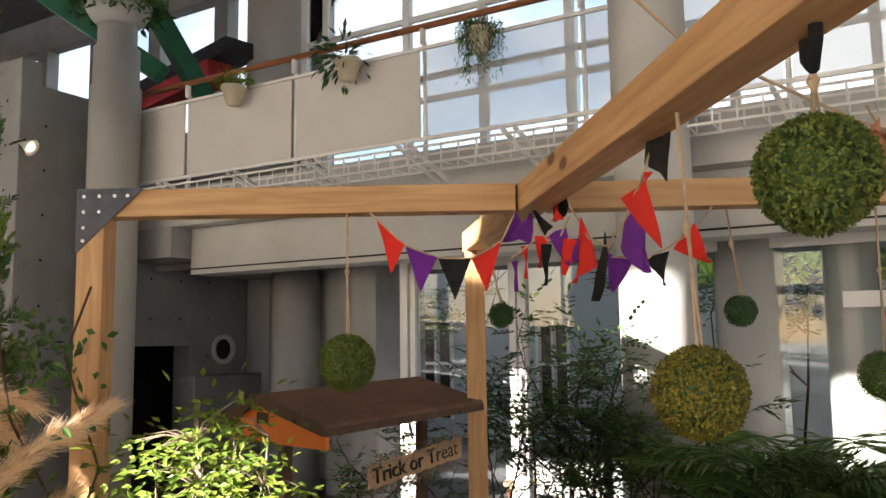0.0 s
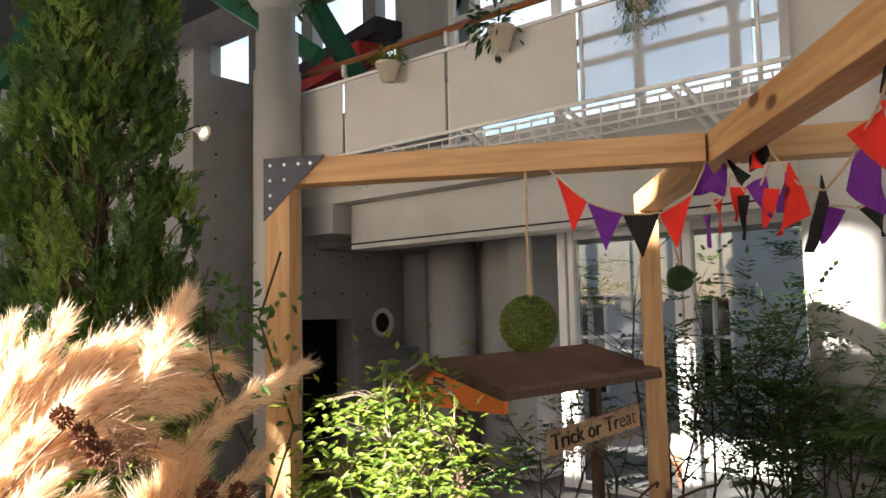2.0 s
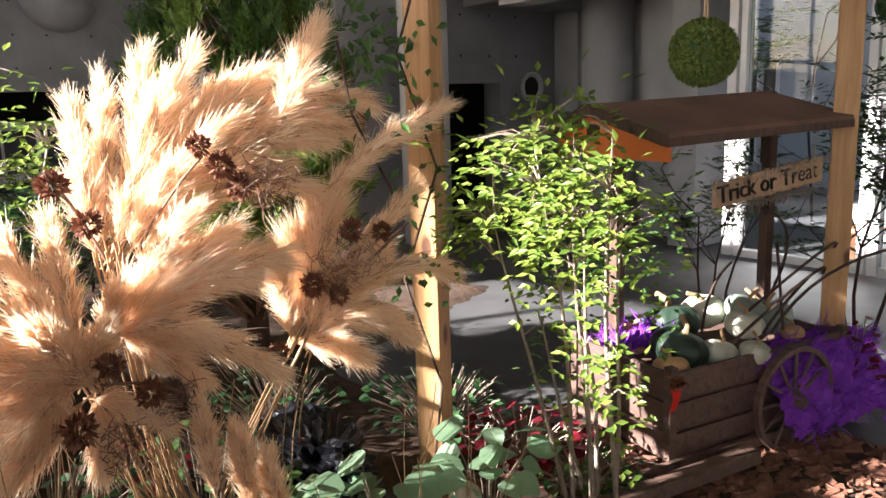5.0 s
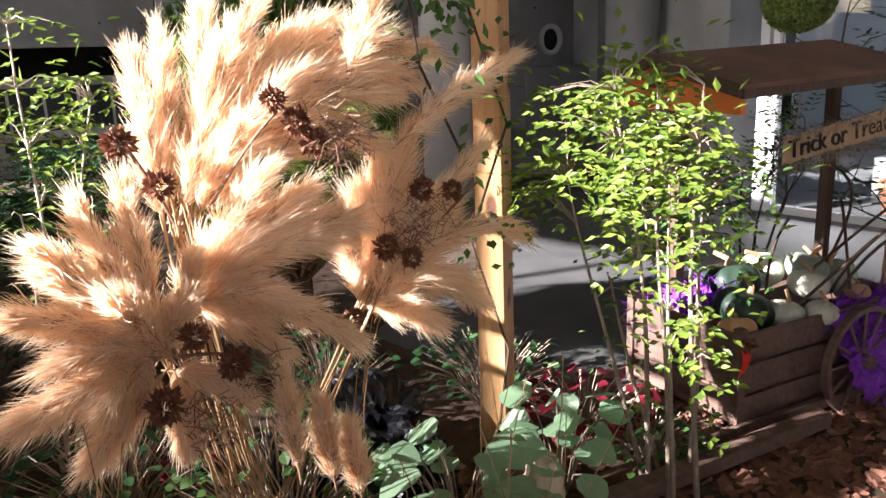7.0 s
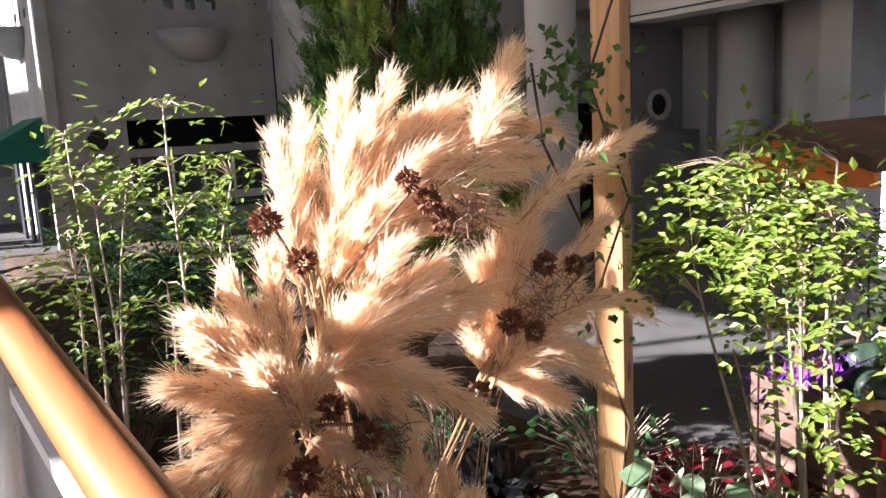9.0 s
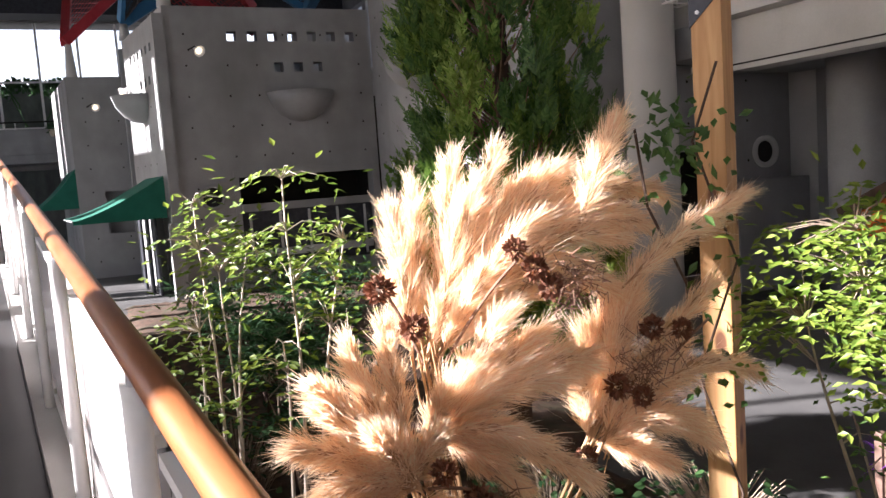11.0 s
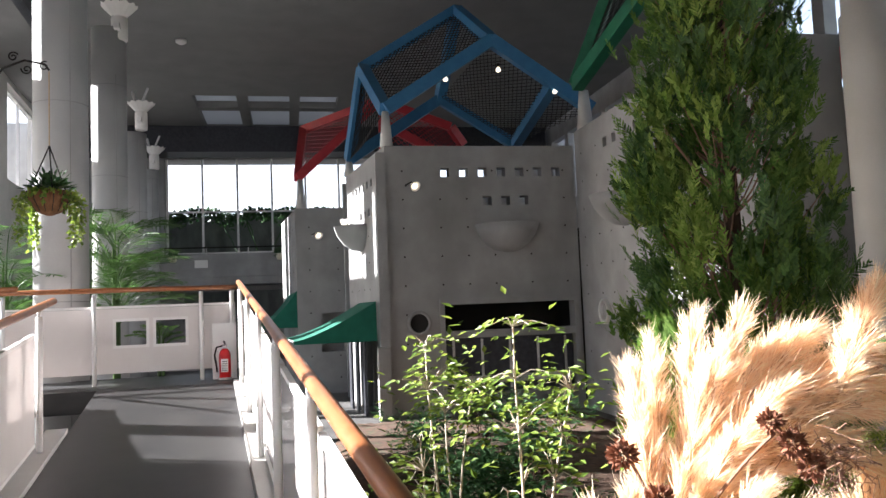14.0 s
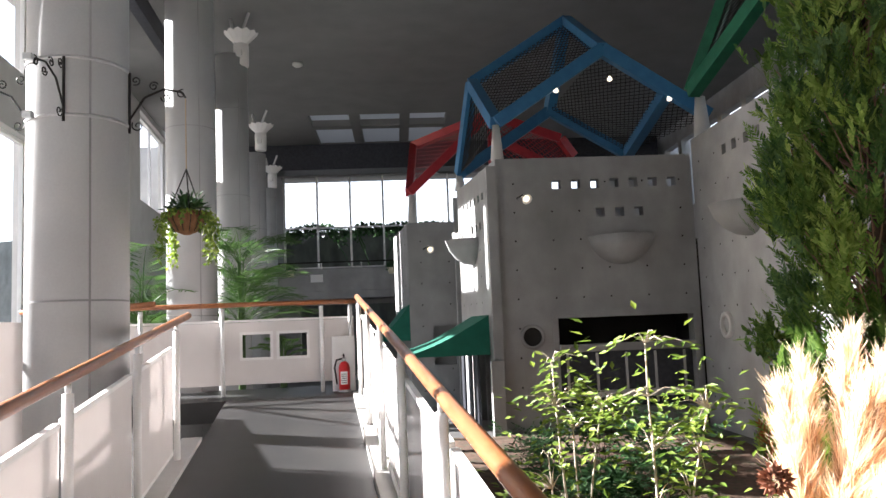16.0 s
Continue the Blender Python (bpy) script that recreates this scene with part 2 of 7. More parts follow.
STAINEDWALL = surface("stained_wall", (0.40, 0.40, 0.39), (0.58, 0.58, 0.57), 3.5, 0.9, 0.2, 40, stain=(0.12, 0.12, 0.11), stretch=(1, 1, 0.4))
WESTWALL = surface("weathered_wall", (0.11, 0.12, 0.115), (0.19, 0.20, 0.19), 3.5, 0.9, 0.2, 40, stain=(0.05, 0.055, 0.05), stretch=(1, 1, 0.4))
PLASTER = surface("white_plaster", (0.42, 0.45, 0.49), (0.50, 0.53, 0.57), 2, 0.85, 0.05)
PUMPKIN_PALE = surface("pale_pumpkin", (0.55, 0.52, 0.40), (0.70, 0.68, 0.56), 12, 0.5, 0.2, vary=0.15)
PUMPKIN_GREEN = surface("green_pumpkin", (0.20, 0.25, 0.20), (0.34, 0.38, 0.31), 10, 0.5, 0.2, vary=0.2)
PUMPKIN_DARK = surface("dark_pumpkin", (0.012, 0.025, 0.016), (0.03, 0.05, 0.032), 10, 0.45, 0.3, vary=0.2)
PUMPKIN_ORANGE = surface("tan_gourd", (0.42, 0.22, 0.10), (0.55, 0.33, 0.17), 10, 0.5, 0.2, vary=0.2)
STONE = surface("pale_stone", (0.48, 0.38, 0.25), (0.62, 0.52, 0.38), 12, 0.9, 0.4, 60)
HAY = surface("dry_needles", (0.26, 0.11, 0.05), (0.4, 0.19, 0.09), 30, 0.95, 0.3)
DRIED = foliage("dried_flower", (0.12, 0.045, 0.025), (0.28, 0.12, 0.07), 0.1, 0.9)
PLUME = foliage("pampas", (0.74, 0.54, 0.35), (0.97, 0.86, 0.70), 0.5, 0.9)
FLOSS_SHADED = surface("shaded_plume_floss", (0.42, 0.25, 0.14), (0.60, 0.40, 0.24), 30, 0.95, 0.5, 120)
STRAW = surface("straw_stem", (0.34, 0.20, 0.10), (0.46, 0.30, 0.16), 20, 0.8, 0.1)
BRANCH = surface("grey_branch", (0.20, 0.15, 0.11), (0.34, 0.27, 0.20), 25, 0.9, 0.4, 90)
PALE_STEM = surface("pale_stem", (0.38, 0.32, 0.26), (0.55, 0.48, 0.40), 30, 0.85, 0.3, 90)
BARK_RED = surface("reddish_bark", (0.16, 0.085, 0.055), (0.28, 0.17, 0.12), 25, 0.9, 0.4, 90)
TWIG = surface("dark_twig", (0.05, 0.03, 0.02), (0.09, 0.055, 0.04), 25, 0.9, 0.4, 90)
LEAF = foliage("shrub_leaf", (0.035, 0.085, 0.022), (0.09, 0.165, 0.04))
LEAF_YOUNG = foliage("young_leaf", (0.085, 0.15, 0.022), (0.24, 0.31, 0.05), 0.4)
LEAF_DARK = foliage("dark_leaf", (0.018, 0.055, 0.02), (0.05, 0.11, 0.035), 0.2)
LEAF_BOX = foliage("box_leaf", (0.055, 0.10, 0.014), (0.20, 0.24, 0.045), 0.2)
LEAF_YELLOWBOX = foliage("yellowing_box_leaf", (0.09, 0.11, 0.014), (0.32, 0.26, 0.035), 0.2)
LEAF_CYPRESS = foliage("cypress_leaf", (0.055, 0.12, 0.02), (0.14, 0.22, 0.045), 0.4, 0.8)
# lighter copy of the cypress green, painted as if in the sun
LEAF_SUNLIT = foliage("sunlit_cypress_leaf", (0.13, 0.22, 0.035), (0.27, 0.36, 0.085), 0.4, 0.8)
LEAF_BROWN = foliage("brown_cypress_leaf", (0.22, 0.07, 0.02), (0.34, 0.13, 0.04), 0.2, 0.8)
LEAF_BROAD = foliage("broad_leaf", (0.22, 0.36, 0.20), (0.36, 0.50, 0.32), 0.3)
LEAF_RED = foliage("red_leaf", (0.10, 0.008, 0.015), (0.28, 0.02, 0.035), 0.3)
LEAF_PALM = foliage("palm_leaf", (0.06, 0.14, 0.03), (0.17, 0.30, 0.07), 0.35)
LEAF_HILL = foliage("hill_leaf", (0.16, 0.28, 0.04), (0.34, 0.46, 0.08), 0.3)
GLASS = glass("clear_glass")
LAMP_GLOW = glow("lamp_glow", (1.0, 0.86, 0.6), 0.3)
# opaque pane; weak emission takes the place of daylight coming through
CEIL_PANE = glow("glowing_skylight_pane", (0.6, 0.64, 0.7), 0.015)

# ---- building tools ----


class Mesh:
    """Collects vertices and faces for one mesh."""

    def __init__(self):
        self.v, self.f = [], []

    def add(self, verts, faces):
        o = len(self.v)
        self.v.extend(tuple(p) for p in verts)
        self.f.extend(tuple(i + o for i in q) for q in faces)
        return self

    def box(self, x0, x1, y0, y1, z0, z1, m=None, c=0.0):
        if c:
            bm = bmesh.new()
            bmesh.ops.create_cube(bm, size=1, matrix=Matrix.Translation(((x0 + x1) / 2, (y0 + y1) / 2, (z0 + z1) / 2)) @ Matrix.Diagonal((x1 - x0, y1 - y0, z1 - z0, 1)))
            bmesh.ops.bevel(bm, geom=bm.edges[:], offset=c, segments=2, affect="EDGES", profile=0.6)
            bm.verts.index_update()
            vs, fs = [v.co.copy() for v in bm.verts], [[v.index for v in f.verts] for f in bm.faces]
            bm.free()
        else:
            vs = [Vector((x, y, z)) for x in (x0, x1) for y in (y0, y1) for z in (z0, z1)]
            fs = [(0, 1, 3, 2), (4, 6, 7, 5), (0, 4, 5, 1), (2, 3, 7, 6), (0, 2, 6, 4), (1, 5, 7, 3)]
        if m is not None:
            vs = [m @ v for v in vs]
        return self.add(vs, fs)

    def bar(self, a, b, w, h=None, c=0.0):
        """A square bar from a to b."""
        a, b = Vector(a), Vector(b)
        d = b - a
        q = d.to_track_quat("X", "Z").to_matrix().to_4x4()
        h = h or w
        return self.box(0, d.length, -w / 2, w / 2, -h / 2, h / 2, Matrix.Translation(a) @ q, c)

    def tube(self, pts, r, seg=8, caps=True):
        pts = [Vector(p) for p in pts]
        rs = r if isinstance(r, (list, tuple)) else [r] * len(pts)
        vs, fs = [], []
        side = None
        for i, p in enumerate(pts):
            d = (pts[min(i + 1, len(pts) - 1)] - pts[max(i - 1, 0)]).normalized()
            if side is None:
                side = d.orthogonal().normalized()
            side = (side - d * side.dot(d))
            side = side.normalized() if side.length > 1e-6 else d.orthogonal().normalized()
            up = d.cross(side)
            for k in range(seg):
                a = 2 * math.pi * k / seg
                vs.append(p + (side * math.cos(a) + up * math.sin(a)) * rs[i])
        for i in range(len(pts) - 1):
            for k in range(seg):
                k2 = (k + 1) % seg
                fs.append((i * seg + k, i * seg + k2, (i + 1) * seg + k2, (i + 1) * seg + k))
        if caps:
            fs.append(tuple(range(seg - 1, -1, -1)))
            fs.append(tuple((len(pts) - 1) * seg + k for k in range(seg)))
        return self.add(vs, fs)

    def lathe(self, profile, seg=32, m=None, half=False, caps=True):
        """Turns a profile of (radius, height) about z."""
        vs, fs = [], []
        n = seg + 1 if half else seg
        for r, z in profile:
            for k in range(n):
                a = (math.pi if half else 2 * math.pi) * k / seg
                p = Vector((r * math.cos(a), r * math.sin(a), z))
                vs.append(m @ p if m is not None else p)
        for i in range(len(profile) - 1):
            for k in range(seg):
                k2 = k + 1 if half else (k + 1) % seg
                fs.append((i * n + k, i * n + k2, (i + 1) * n + k2, (i + 1) * n + k))
        if caps and not half:
            fs.append(tuple(range(seg - 1, -1, -1)))
            fs.append(tuple((len(profile) - 1) * seg + k for k in range(seg)))
        return self.add(vs, fs)

    def sheet(self, fn, nu, nv):
        vs = [fn(i / nu, j / nv) for i in range(nu + 1) for j in range(nv + 1)]
        fs = [(i * (nv + 1) + j, (i + 1) * (nv + 1) + j, (i + 1) * (nv + 1) + j + 1, i * (nv + 1) + j + 1) for i in range(nu) for j in range(nv)]
        return self.add(vs, fs)

    def wall(self, us, zs, holes, thick, m):
        """An upright slab over [us] x [zs] with rectangular holes (u0, u1, z0, z1) through it, front at local y 0, back at y thick."""
        cu = sorted({*us, *[h[0] for h in holes], *[h[1] for h in holes]})
        cz = sorted({*zs, *[h[2] for h in holes], *[h[3] for h in holes]})
        nu, nz = len(cu) - 1, len(cz) - 1

        def solid(i, j):
            if not (0 <= i < nu and 0 <= j < nz):
                return False
            u, z = (cu[i] + cu[i + 1]) / 2, (cz[j] + cz[j + 1]) / 2
            return not any(h[0] < u < h[1] and h[2] < z < h[3] for h in holes)

        for i in range(nu):
            for j in range(nz):
                if not solid(i, j):
                    continue
                a, b, c, d = cu[i], cu[i + 1], cz[j], cz[j + 1]
                quads = [[(a, 0, c), (b, 0, c), (b, 0, d), (a, 0, d)], [(a, thick, c), (a, thick, d), (b, thick, d), (b, thick, c)]]
                if not solid(i - 1, j): quads.append([(a, 0, c), (a, 0, d), (a, thick, d), (a, thick, c)])
                if not solid(i + 1, j): quads.append([(b, 0, c), (b, thick, c), (b, thick, d), (b, 0, d)])
                if not solid(i, j - 1): quads.append([(a, 0, c), (a, thick, c), (b, thick, c), (b, 0, c)])
                if not solid(i, j + 1): quads.append([(a, 0, d), (b, 0, d), (b, thick, d), (a, thick, d)])
                for q in quads:
                    self.add([m @ Vector(p) for p in q], [(0, 1, 2, 3)])
        return self

    def leaf(self, p, along, normal, length, width, fold=0.25):
        """A pointed leaf folded along its midrib."""
        along = along.normalized()
        side = along.cross(normal)
        side = side.normalized() if side.length > 1e-5 else along.orthogonal().normalized()
        up = side.cross(along)
        w = width / 2
        mid = p + along * length * 0.45
        lift = up * fold * w
        return self.add([p, mid - side * w + lift, p + along * length, mid + side * w + lift, mid - up * 0.1 * w], [(0, 4, 1), (1, 4, 2), (0, 3, 4), (3, 2, 4)])

    def done(self, name, material, parent=None, smooth=False):
        me = bpy.data.meshes.new(name)
        me.from_pydata(self.v, [], self.f)
        if smooth:
            me.polygons.foreach_set("use_smooth", [True] * len(me.polygons))
        me.materials.append(material)
        me.update()
        ob = new(name, me)
        ob.parent = parent
        return ob


def part(name, mesh, material, parent, label="", smooth=False):
    ob = mesh.done(name, material, parent, smooth)
    if label:
        ob["label"] = label
    return ob


def thing(name, label, category, at=(0, 0, 0), group="", kind=""):
    return tagged(place(new(name), at), label, category, group, kind)


def place(ob, at):
    ob.location = at
    return ob


def solid(name, mesh, material, label, category, group="", smooth=False):
    return tagged(mesh.done(name, material, None, smooth), label, category, group)


def setting(name, mesh, material, label="", smooth=False):
    return tagged(mesh.done(name, material, None, smooth), label, name.split("_")[0], kind="structure")


rnd = random.Random(7)


def rv(s=1.0):
    return Vector((rnd.uniform(-s, s), rnd.uniform(-s, s), rnd.uniform(-s, s)))


def curve(a, b, sag=0.0, n=8, bend=(0, 0, 0)):
    a, b, bend = Vector(a), Vector(b), Vector(bend)
    return [a.lerp(b, i / n) + (bend - Vector((0, 0, sag))) * 4 * (i / n) * (1 - i / n) for i in range(n + 1)]


# the walkway's own axes: s metres along it from the eye, l to its garden side
WA, WN = Vector((-0.995, -0.100, 0)), Vector((-0.100, 0.995, 0))
W0 = Vector((-0.58, 0.37, 0))
RISE = 0.10


def W(s, l, z=0.0):
    p = W0 + WA * s + WN * l
    return Vector((p.x, p.y, z))


def ramp_z(s):
    return 0.21 + RISE * min(s, 8.6)


WALKM = Matrix((((WA.x, WN.x, 0, W0.x)), (WA.y, WN.y, 0, W0.y), (0, 0, 1, 0), (0, 0, 0, 1)))

# ---- ground, floors, ceiling, outer walls ----
setting("ground", Mesh().box(-140, 120, -120, 140, -0.3, -0.02), PAVING, "grey concrete ground reaching to the horizon")
setting("floor", Mesh().box(-29, 7, -6.5, 7.3, -0.02, 0.0), PAVING, "pale grey stone-paved indoor floor")


def bed_height(x, y):
    # towards the towers the bed widens; its dark soil imitates shaded floor
    edge = min(1, max(0, (y - 0.9) / 0.25)) * min(1, max(0, (3.2 - y + 2.0 * min(1, max(0, (-4.2 - x) / 0.8)) + 1.3 * min(1, max(0, (x + 2.9) / 0.5))) / 0.3))
    return -0.04 + edge * (0.075 + 0.04 * noise.noise(Vector((x * 1.3, y * 1.3, 0))) + 0.02 * noise.noise(Vector((x * 9, y * 9, 3))))


setting("ground_bed", Mesh().sheet(lambda u, v: Vector((-12.9 + 15.9 * u, 0.95 + 4.5 * v, bed_height(-12.9 + 15.9 * u, 0.95 + 4.5 * v))), 160, 60), SOIL, "dark soil garden bed with leaf litter", True)
chips = Mesh()
for _ in range(2600):
    x, y = rnd.uniform(-2.6, -0.8), rnd.uniform(1.4, 3.6)
    if rnd.random() < 0.35:
        x, y = rnd.uniform(-2.0, -1.2), rnd.uniform(2.7, 4.3)
    s = rnd.uniform(0.008, 0.022)
    m = Matrix.Translation((x, y, bed_height(x, y) + s * 0.35)) @ Euler((rnd.uniform(-0.6, 0.6), rnd.uniform(-0.6, 0.6), rnd.uniform(0, 6.3))).to_matrix().to_4x4()
    chips.box(-s * 1.6, s * 1.6, -s, s, -s * 0.35, s * 0.35, m)
tagged(chips.done("bark_chips", BARK_CHIP), "reddish bark and clay chips scattered on the soil", "mulch", kind="stuff")

# ramp with its kerbs
ramp = Mesh()
S0, S1 = -6.0, 8.6
for a, b in ((S0, S1),):
    ramp.add([W(a, -0.98, ramp_z(a)), W(b, -0.98, ramp_z(b)), W(b, 0.34, ramp_z(b)), W(a, 0.34, ramp_z(a)),
              W(a, -0.98, ramp_z(a) - 0.2), W(b, -0.98, ramp_z(b) - 0.2), W(b, 0.34, ramp_z(b) - 0.2), W(a, 0.34, ramp_z(a) - 0.2)],
             [(0, 3, 2, 1), (4, 5, 6, 7), (0, 1, 5, 4), (2, 3, 7, 6), (1, 2, 6, 5), (0, 4, 7, 3)])
ramp.box(8.604, 10.2, -4.5, 0.34, 0.85, 1.07, WALKM)
setting("floor_ramp", ramp, RAMPFLOOR, "smooth dark grey ramp floor with faint scuffs")
for lab, l0, l1, e in (("kerb_garden", 0.344, 0.50, S1 + 1.6), ("kerb_window", -1.14, -0.984, 6.9)):
    k = Mesh()
    k.add([W(S0, l0, ramp_z(S0) + 0.03), W(S1, l0, ramp_z(S1) + 0.03), W(S1, l1, ramp_z(S1) + 0.03), W(S0, l1, ramp_z(S0) + 0.03),
           W(S0, l0, -0.3), W(S1, l0, -0.3), W(S1, l1, -0.3), W(S0, l1, -0.3)] if e > 7 else
          [W(S0, l0, ramp_z(S0) + 0.03), W(e, l0, ramp_z(e) + 0.03), W(e, l1, ramp_z(e) + 0.03), W(S0, l1, ramp_z(S0) + 0.03),
           W(S0, l0, -0.3), W(e, l0, -0.3), W(e, l1, -0.3), W(S0, l1, -0.3)],
          [(0, 3, 2, 1), (0, 1, 5, 4), (2, 3, 7, 6), (1, 2, 6, 5), (0, 4, 7, 3)])
    setting(lab, k, CONCRETE_PALE, "pale concrete kerb along the ramp")

CEIL = 8.0
cm = Mesh()
cm.wall((-34, 9), (-6.6, 9.6), [(-24.6, -23.3, -2.1, -0.9), (-24.6, -23.3, -0.6, 0.6), (-24.6, -23.3, 0.9, 2.0),
                              (-27.6, -25.0, -2.1, -0.9), (-27.6, -25.0, -0.6, 0.6), (-27.6, -25.0, 0.9, 2.0)], 0.25,
        Matrix(((1, 0, 0, 0), (0, 0, 1, 0), (0, 1, 0, CEIL), (0, 0, 0, 1))))
setting("ceiling", cm, CEILING, "dark grey painted ceiling")
pn = Mesh()
for a, b in ((-24.6, -23.3), (-27.6, -25.0)):
    for c, d in ((-2.1, -0.9), (-0.6, 0.6), (0.9, 2.0)):
        pn.box(a, b, c, d, CEIL + 0.2, CEIL + 0.22)
setting("window_skylight", pn, CEIL_PANE, "pale ceiling skylight panes, daylight put in as a faint glow")

# window wall beyond the columns: low windows, a solid band, high windows
holes = []
for i in range(-3, 9):
    a = -3.95 + i * 5.1 / 2
    # one head is lowered, unseen, to keep sun off the low box ball
    holes.append((a, a + 2.35, 0.5, 4.6 if i == 2 else 5.05))
    # windows 5 and 7 are left out to keep sun off lobby and tower
    if i not in (2, 3, 5, 7):
        holes.append((a, a + 2.35, 6.05, 7.85))
# first opening is made up to let sun onto the large gallery column
holes += [(3.80, 5.20, 6.42, 7.75), (21.7, 25.6, 5.4, 7.85)]
# wider solid pier added, unseen, so its shade falls on the cart's right half
SHADE_PIER = sorted((WA.dot(Vector((-3.52, -4.7, 0)) - W0), WA.dot(Vector((-4.10, -4.7, 0)) - W0)))
holes = [g for h in holes for g in (((h[0], min(h[1], SHADE_PIER[0]), h[2], h[3]), (max(h[0], SHADE_PIER[1]), h[1], h[2], h[3])) if h[2] < 1 else (h,)) if g[1] - g[0] > 0.2]
setting("wall_south", Mesh().wall((-14, 34), (-0.3, 8.2), holes, 0.3, WALKM @ Matrix(((1, 0, 0, 0), (0, -1, 0, -4.6), (0, 0, 1, 0), (0, 0, 0, 1)))), CONCRETE_PALE, "pale wall with tall window openings")
fr = Mesh()
for h in holes:
    u0, u1, z0, z1 = h
    for a, b, c, d in ((u0, u0 + 0.06, z0, z1), (u1 - 0.06, u1, z0, z1), (u0 + 0.06, u1 - 0.06, z0, z0 + 0.06), (u0 + 0.06, u1 - 0.06, z1 - 0.06, z1), ((u0 + u1) / 2 - 0.03, (u0 + u1) / 2 + 0.03, z0 + 0.06, z1 - 0.06)):
        fr.box(a, b, -4.8, -4.73, c, d, WALKM)
setting("window_frames_south", fr, WHITE, "white painted window frames")

# far wall with its glazing
fw = Mesh()
fw.wall((-9, 12), (-0.3, 8.3), [(-3.55, 8.0, 3.87, 7.1), (-3.0, 6.0, 0.2, 2.6)], 0.3, Matrix(((0, -1, 0, -28), (1, 0, 0, 0), (0, 0, 1, 0), (0, 0, 0, 1))))
setting("wall_west", fw, CONCRETE, "grey concrete end wall below large panes")
gm = Mesh()
for y in (-3.5, -2.35, -1.2, -0.05, 1.1, 2.25, 3.4, 4.6):
    gm.box(-28.2, -28.12, y - 0.035, y + 0.035, 3.87, 7.1)
for z in (3.9, 5.3):
    gm.box(-28.19, -28.13, -3.55, 8, z - 0.025, z + 0.025)
setting("window_frames_west", gm, WHITE, "slim white glazing bars")
setting("wall_west_outside", Mesh().sheet(lambda u, v: Vector((-32.5 - 1.5 * v + 0.2 * noise.noise(Vector((u * 14, v * 4, 0))), -16 + 34 * u, -0.3 + 6.2 * v + 0.35 * v * noise.noise(Vector((u * 9, 0, 5))))), 60, 12), WESTWALL, "weathered grey retaining wall outside the panes")
vine = Mesh()
for _ in range(9):
    y = rnd.uniform(-4, 6)
    p = Vector((-32.3, y, 5.6))
    pts = [p.copy()]
    d = Vector((0, rnd.uniform(-1, 1), -1.0))
    for k in range(9):
        d += Vector((0, rnd.uniform(-0.5, 0.5), rnd.uniform(-0.2, 0.1)))
        p = p + d.normalized() * 0.33
        p.x = -32.2 + rnd.uniform(-0.1, 0.1)
        pts.append(p.copy())
    vine.tube(pts, [0.03 - 0.0025 * k for k in range(len(pts))], 5)
for _ in range(2200):
    y = rnd.uniform(-5, 7)
    p = Vector((-32.2 + rnd.uniform(-0.3, 0.3), y, 5.85 - abs(rnd.gauss(0, 0.22)) + 0.25 * noise.noise(Vector((y * 0.9, 0, 5)))))
    vine.leaf(p, rv(), rv(), 0.2, 0.13)
tagged(vine.done("wall_vines", LEAF_DARK), "dark climbing vines trailing over the outside wall", "vine", kind="stuff")

# rear wall behind the eye
nh = [(-30 + 1.6 * i, -28.7 + 1.6 * i, 5.2, 7.4) for i in range(14)]
setting("wall_north", Mesh().wall((-34, -7.2), (-0.3, 8.2), nh, 0.25, Matrix(((1, 0, 0, 0), (0, 1, 0, 9.7), (0, 0, 1, 0), (0, 0, 0, 1)))), CONCRETE, "concrete wall with a strip of high windows behind the towers")
setting("wall_east", Mesh().box(7.2, 7.5, -8, 9.5, -0.3, 8.2), CONCRETE_PALE, "plain pale wall behind the walkway's start")
setting("beam_far", Mesh().box(-27.9, -26.9, -6.4, 9.5, 7.12, 7.98), DARKSTEEL, "deep dark beam above the far panes")
# gallery parapet below the far panes
fg = thing("far_gallery", "grey concrete gallery parapet with a slim rail below the far panes", "balcony")
part("parapet", Mesh().box(-26.6, -26.4, -3.6, 8, 3.0, 3.72, c=0.01), CONCRETE, fg)
part("slab", Mesh().box(-28, -26.4, -3.6, 8, 2.75, 2.996), CONCRETE, fg)
part("rail", Mesh().tube([(-26.5, -3.6, 3.95), (-26.5, 8, 3.95)], 0.025), IRON, fg, "thin dark handrail")
for i in range(9):
    part("post", Mesh().tube([(-26.5, -3.4 + i * 1.3, 3.72), (-26.5, -3.4 + i * 1.3, 3.95)], 0.015), WHITE, fg)
for i, y in enumerate((-3.1, 0.2, 1.4)):
    pot = thing("planter_pot", "small pale pot fixed to the far gallery parapet", "pot", (-26.33, y, 3.5), "far gallery pots")
    part("bowl", Mesh().lathe([(0.10, 0), (0.16, 0.2), (0.15, 0.2), (0.1, 0.04)], 14), CREAMPOT, pot, smooth=True)
    lf = Mesh()
    for _ in range(120):
        lf.leaf(Vector((0, 0, 0.2)) + rv(0.12), rv() + Vector((0, 0, 0.6)), rv(), 0.16, 0.05)
    part("foliage", lf, LEAF_DARK, pot)
sign = solid("notice", Mesh().box(-26.38, -26.37, -2.45, -2.05, 3.3, 3.55), PAPER, "small white notice on the far parapet", "notice")

# ---- concrete towers ----


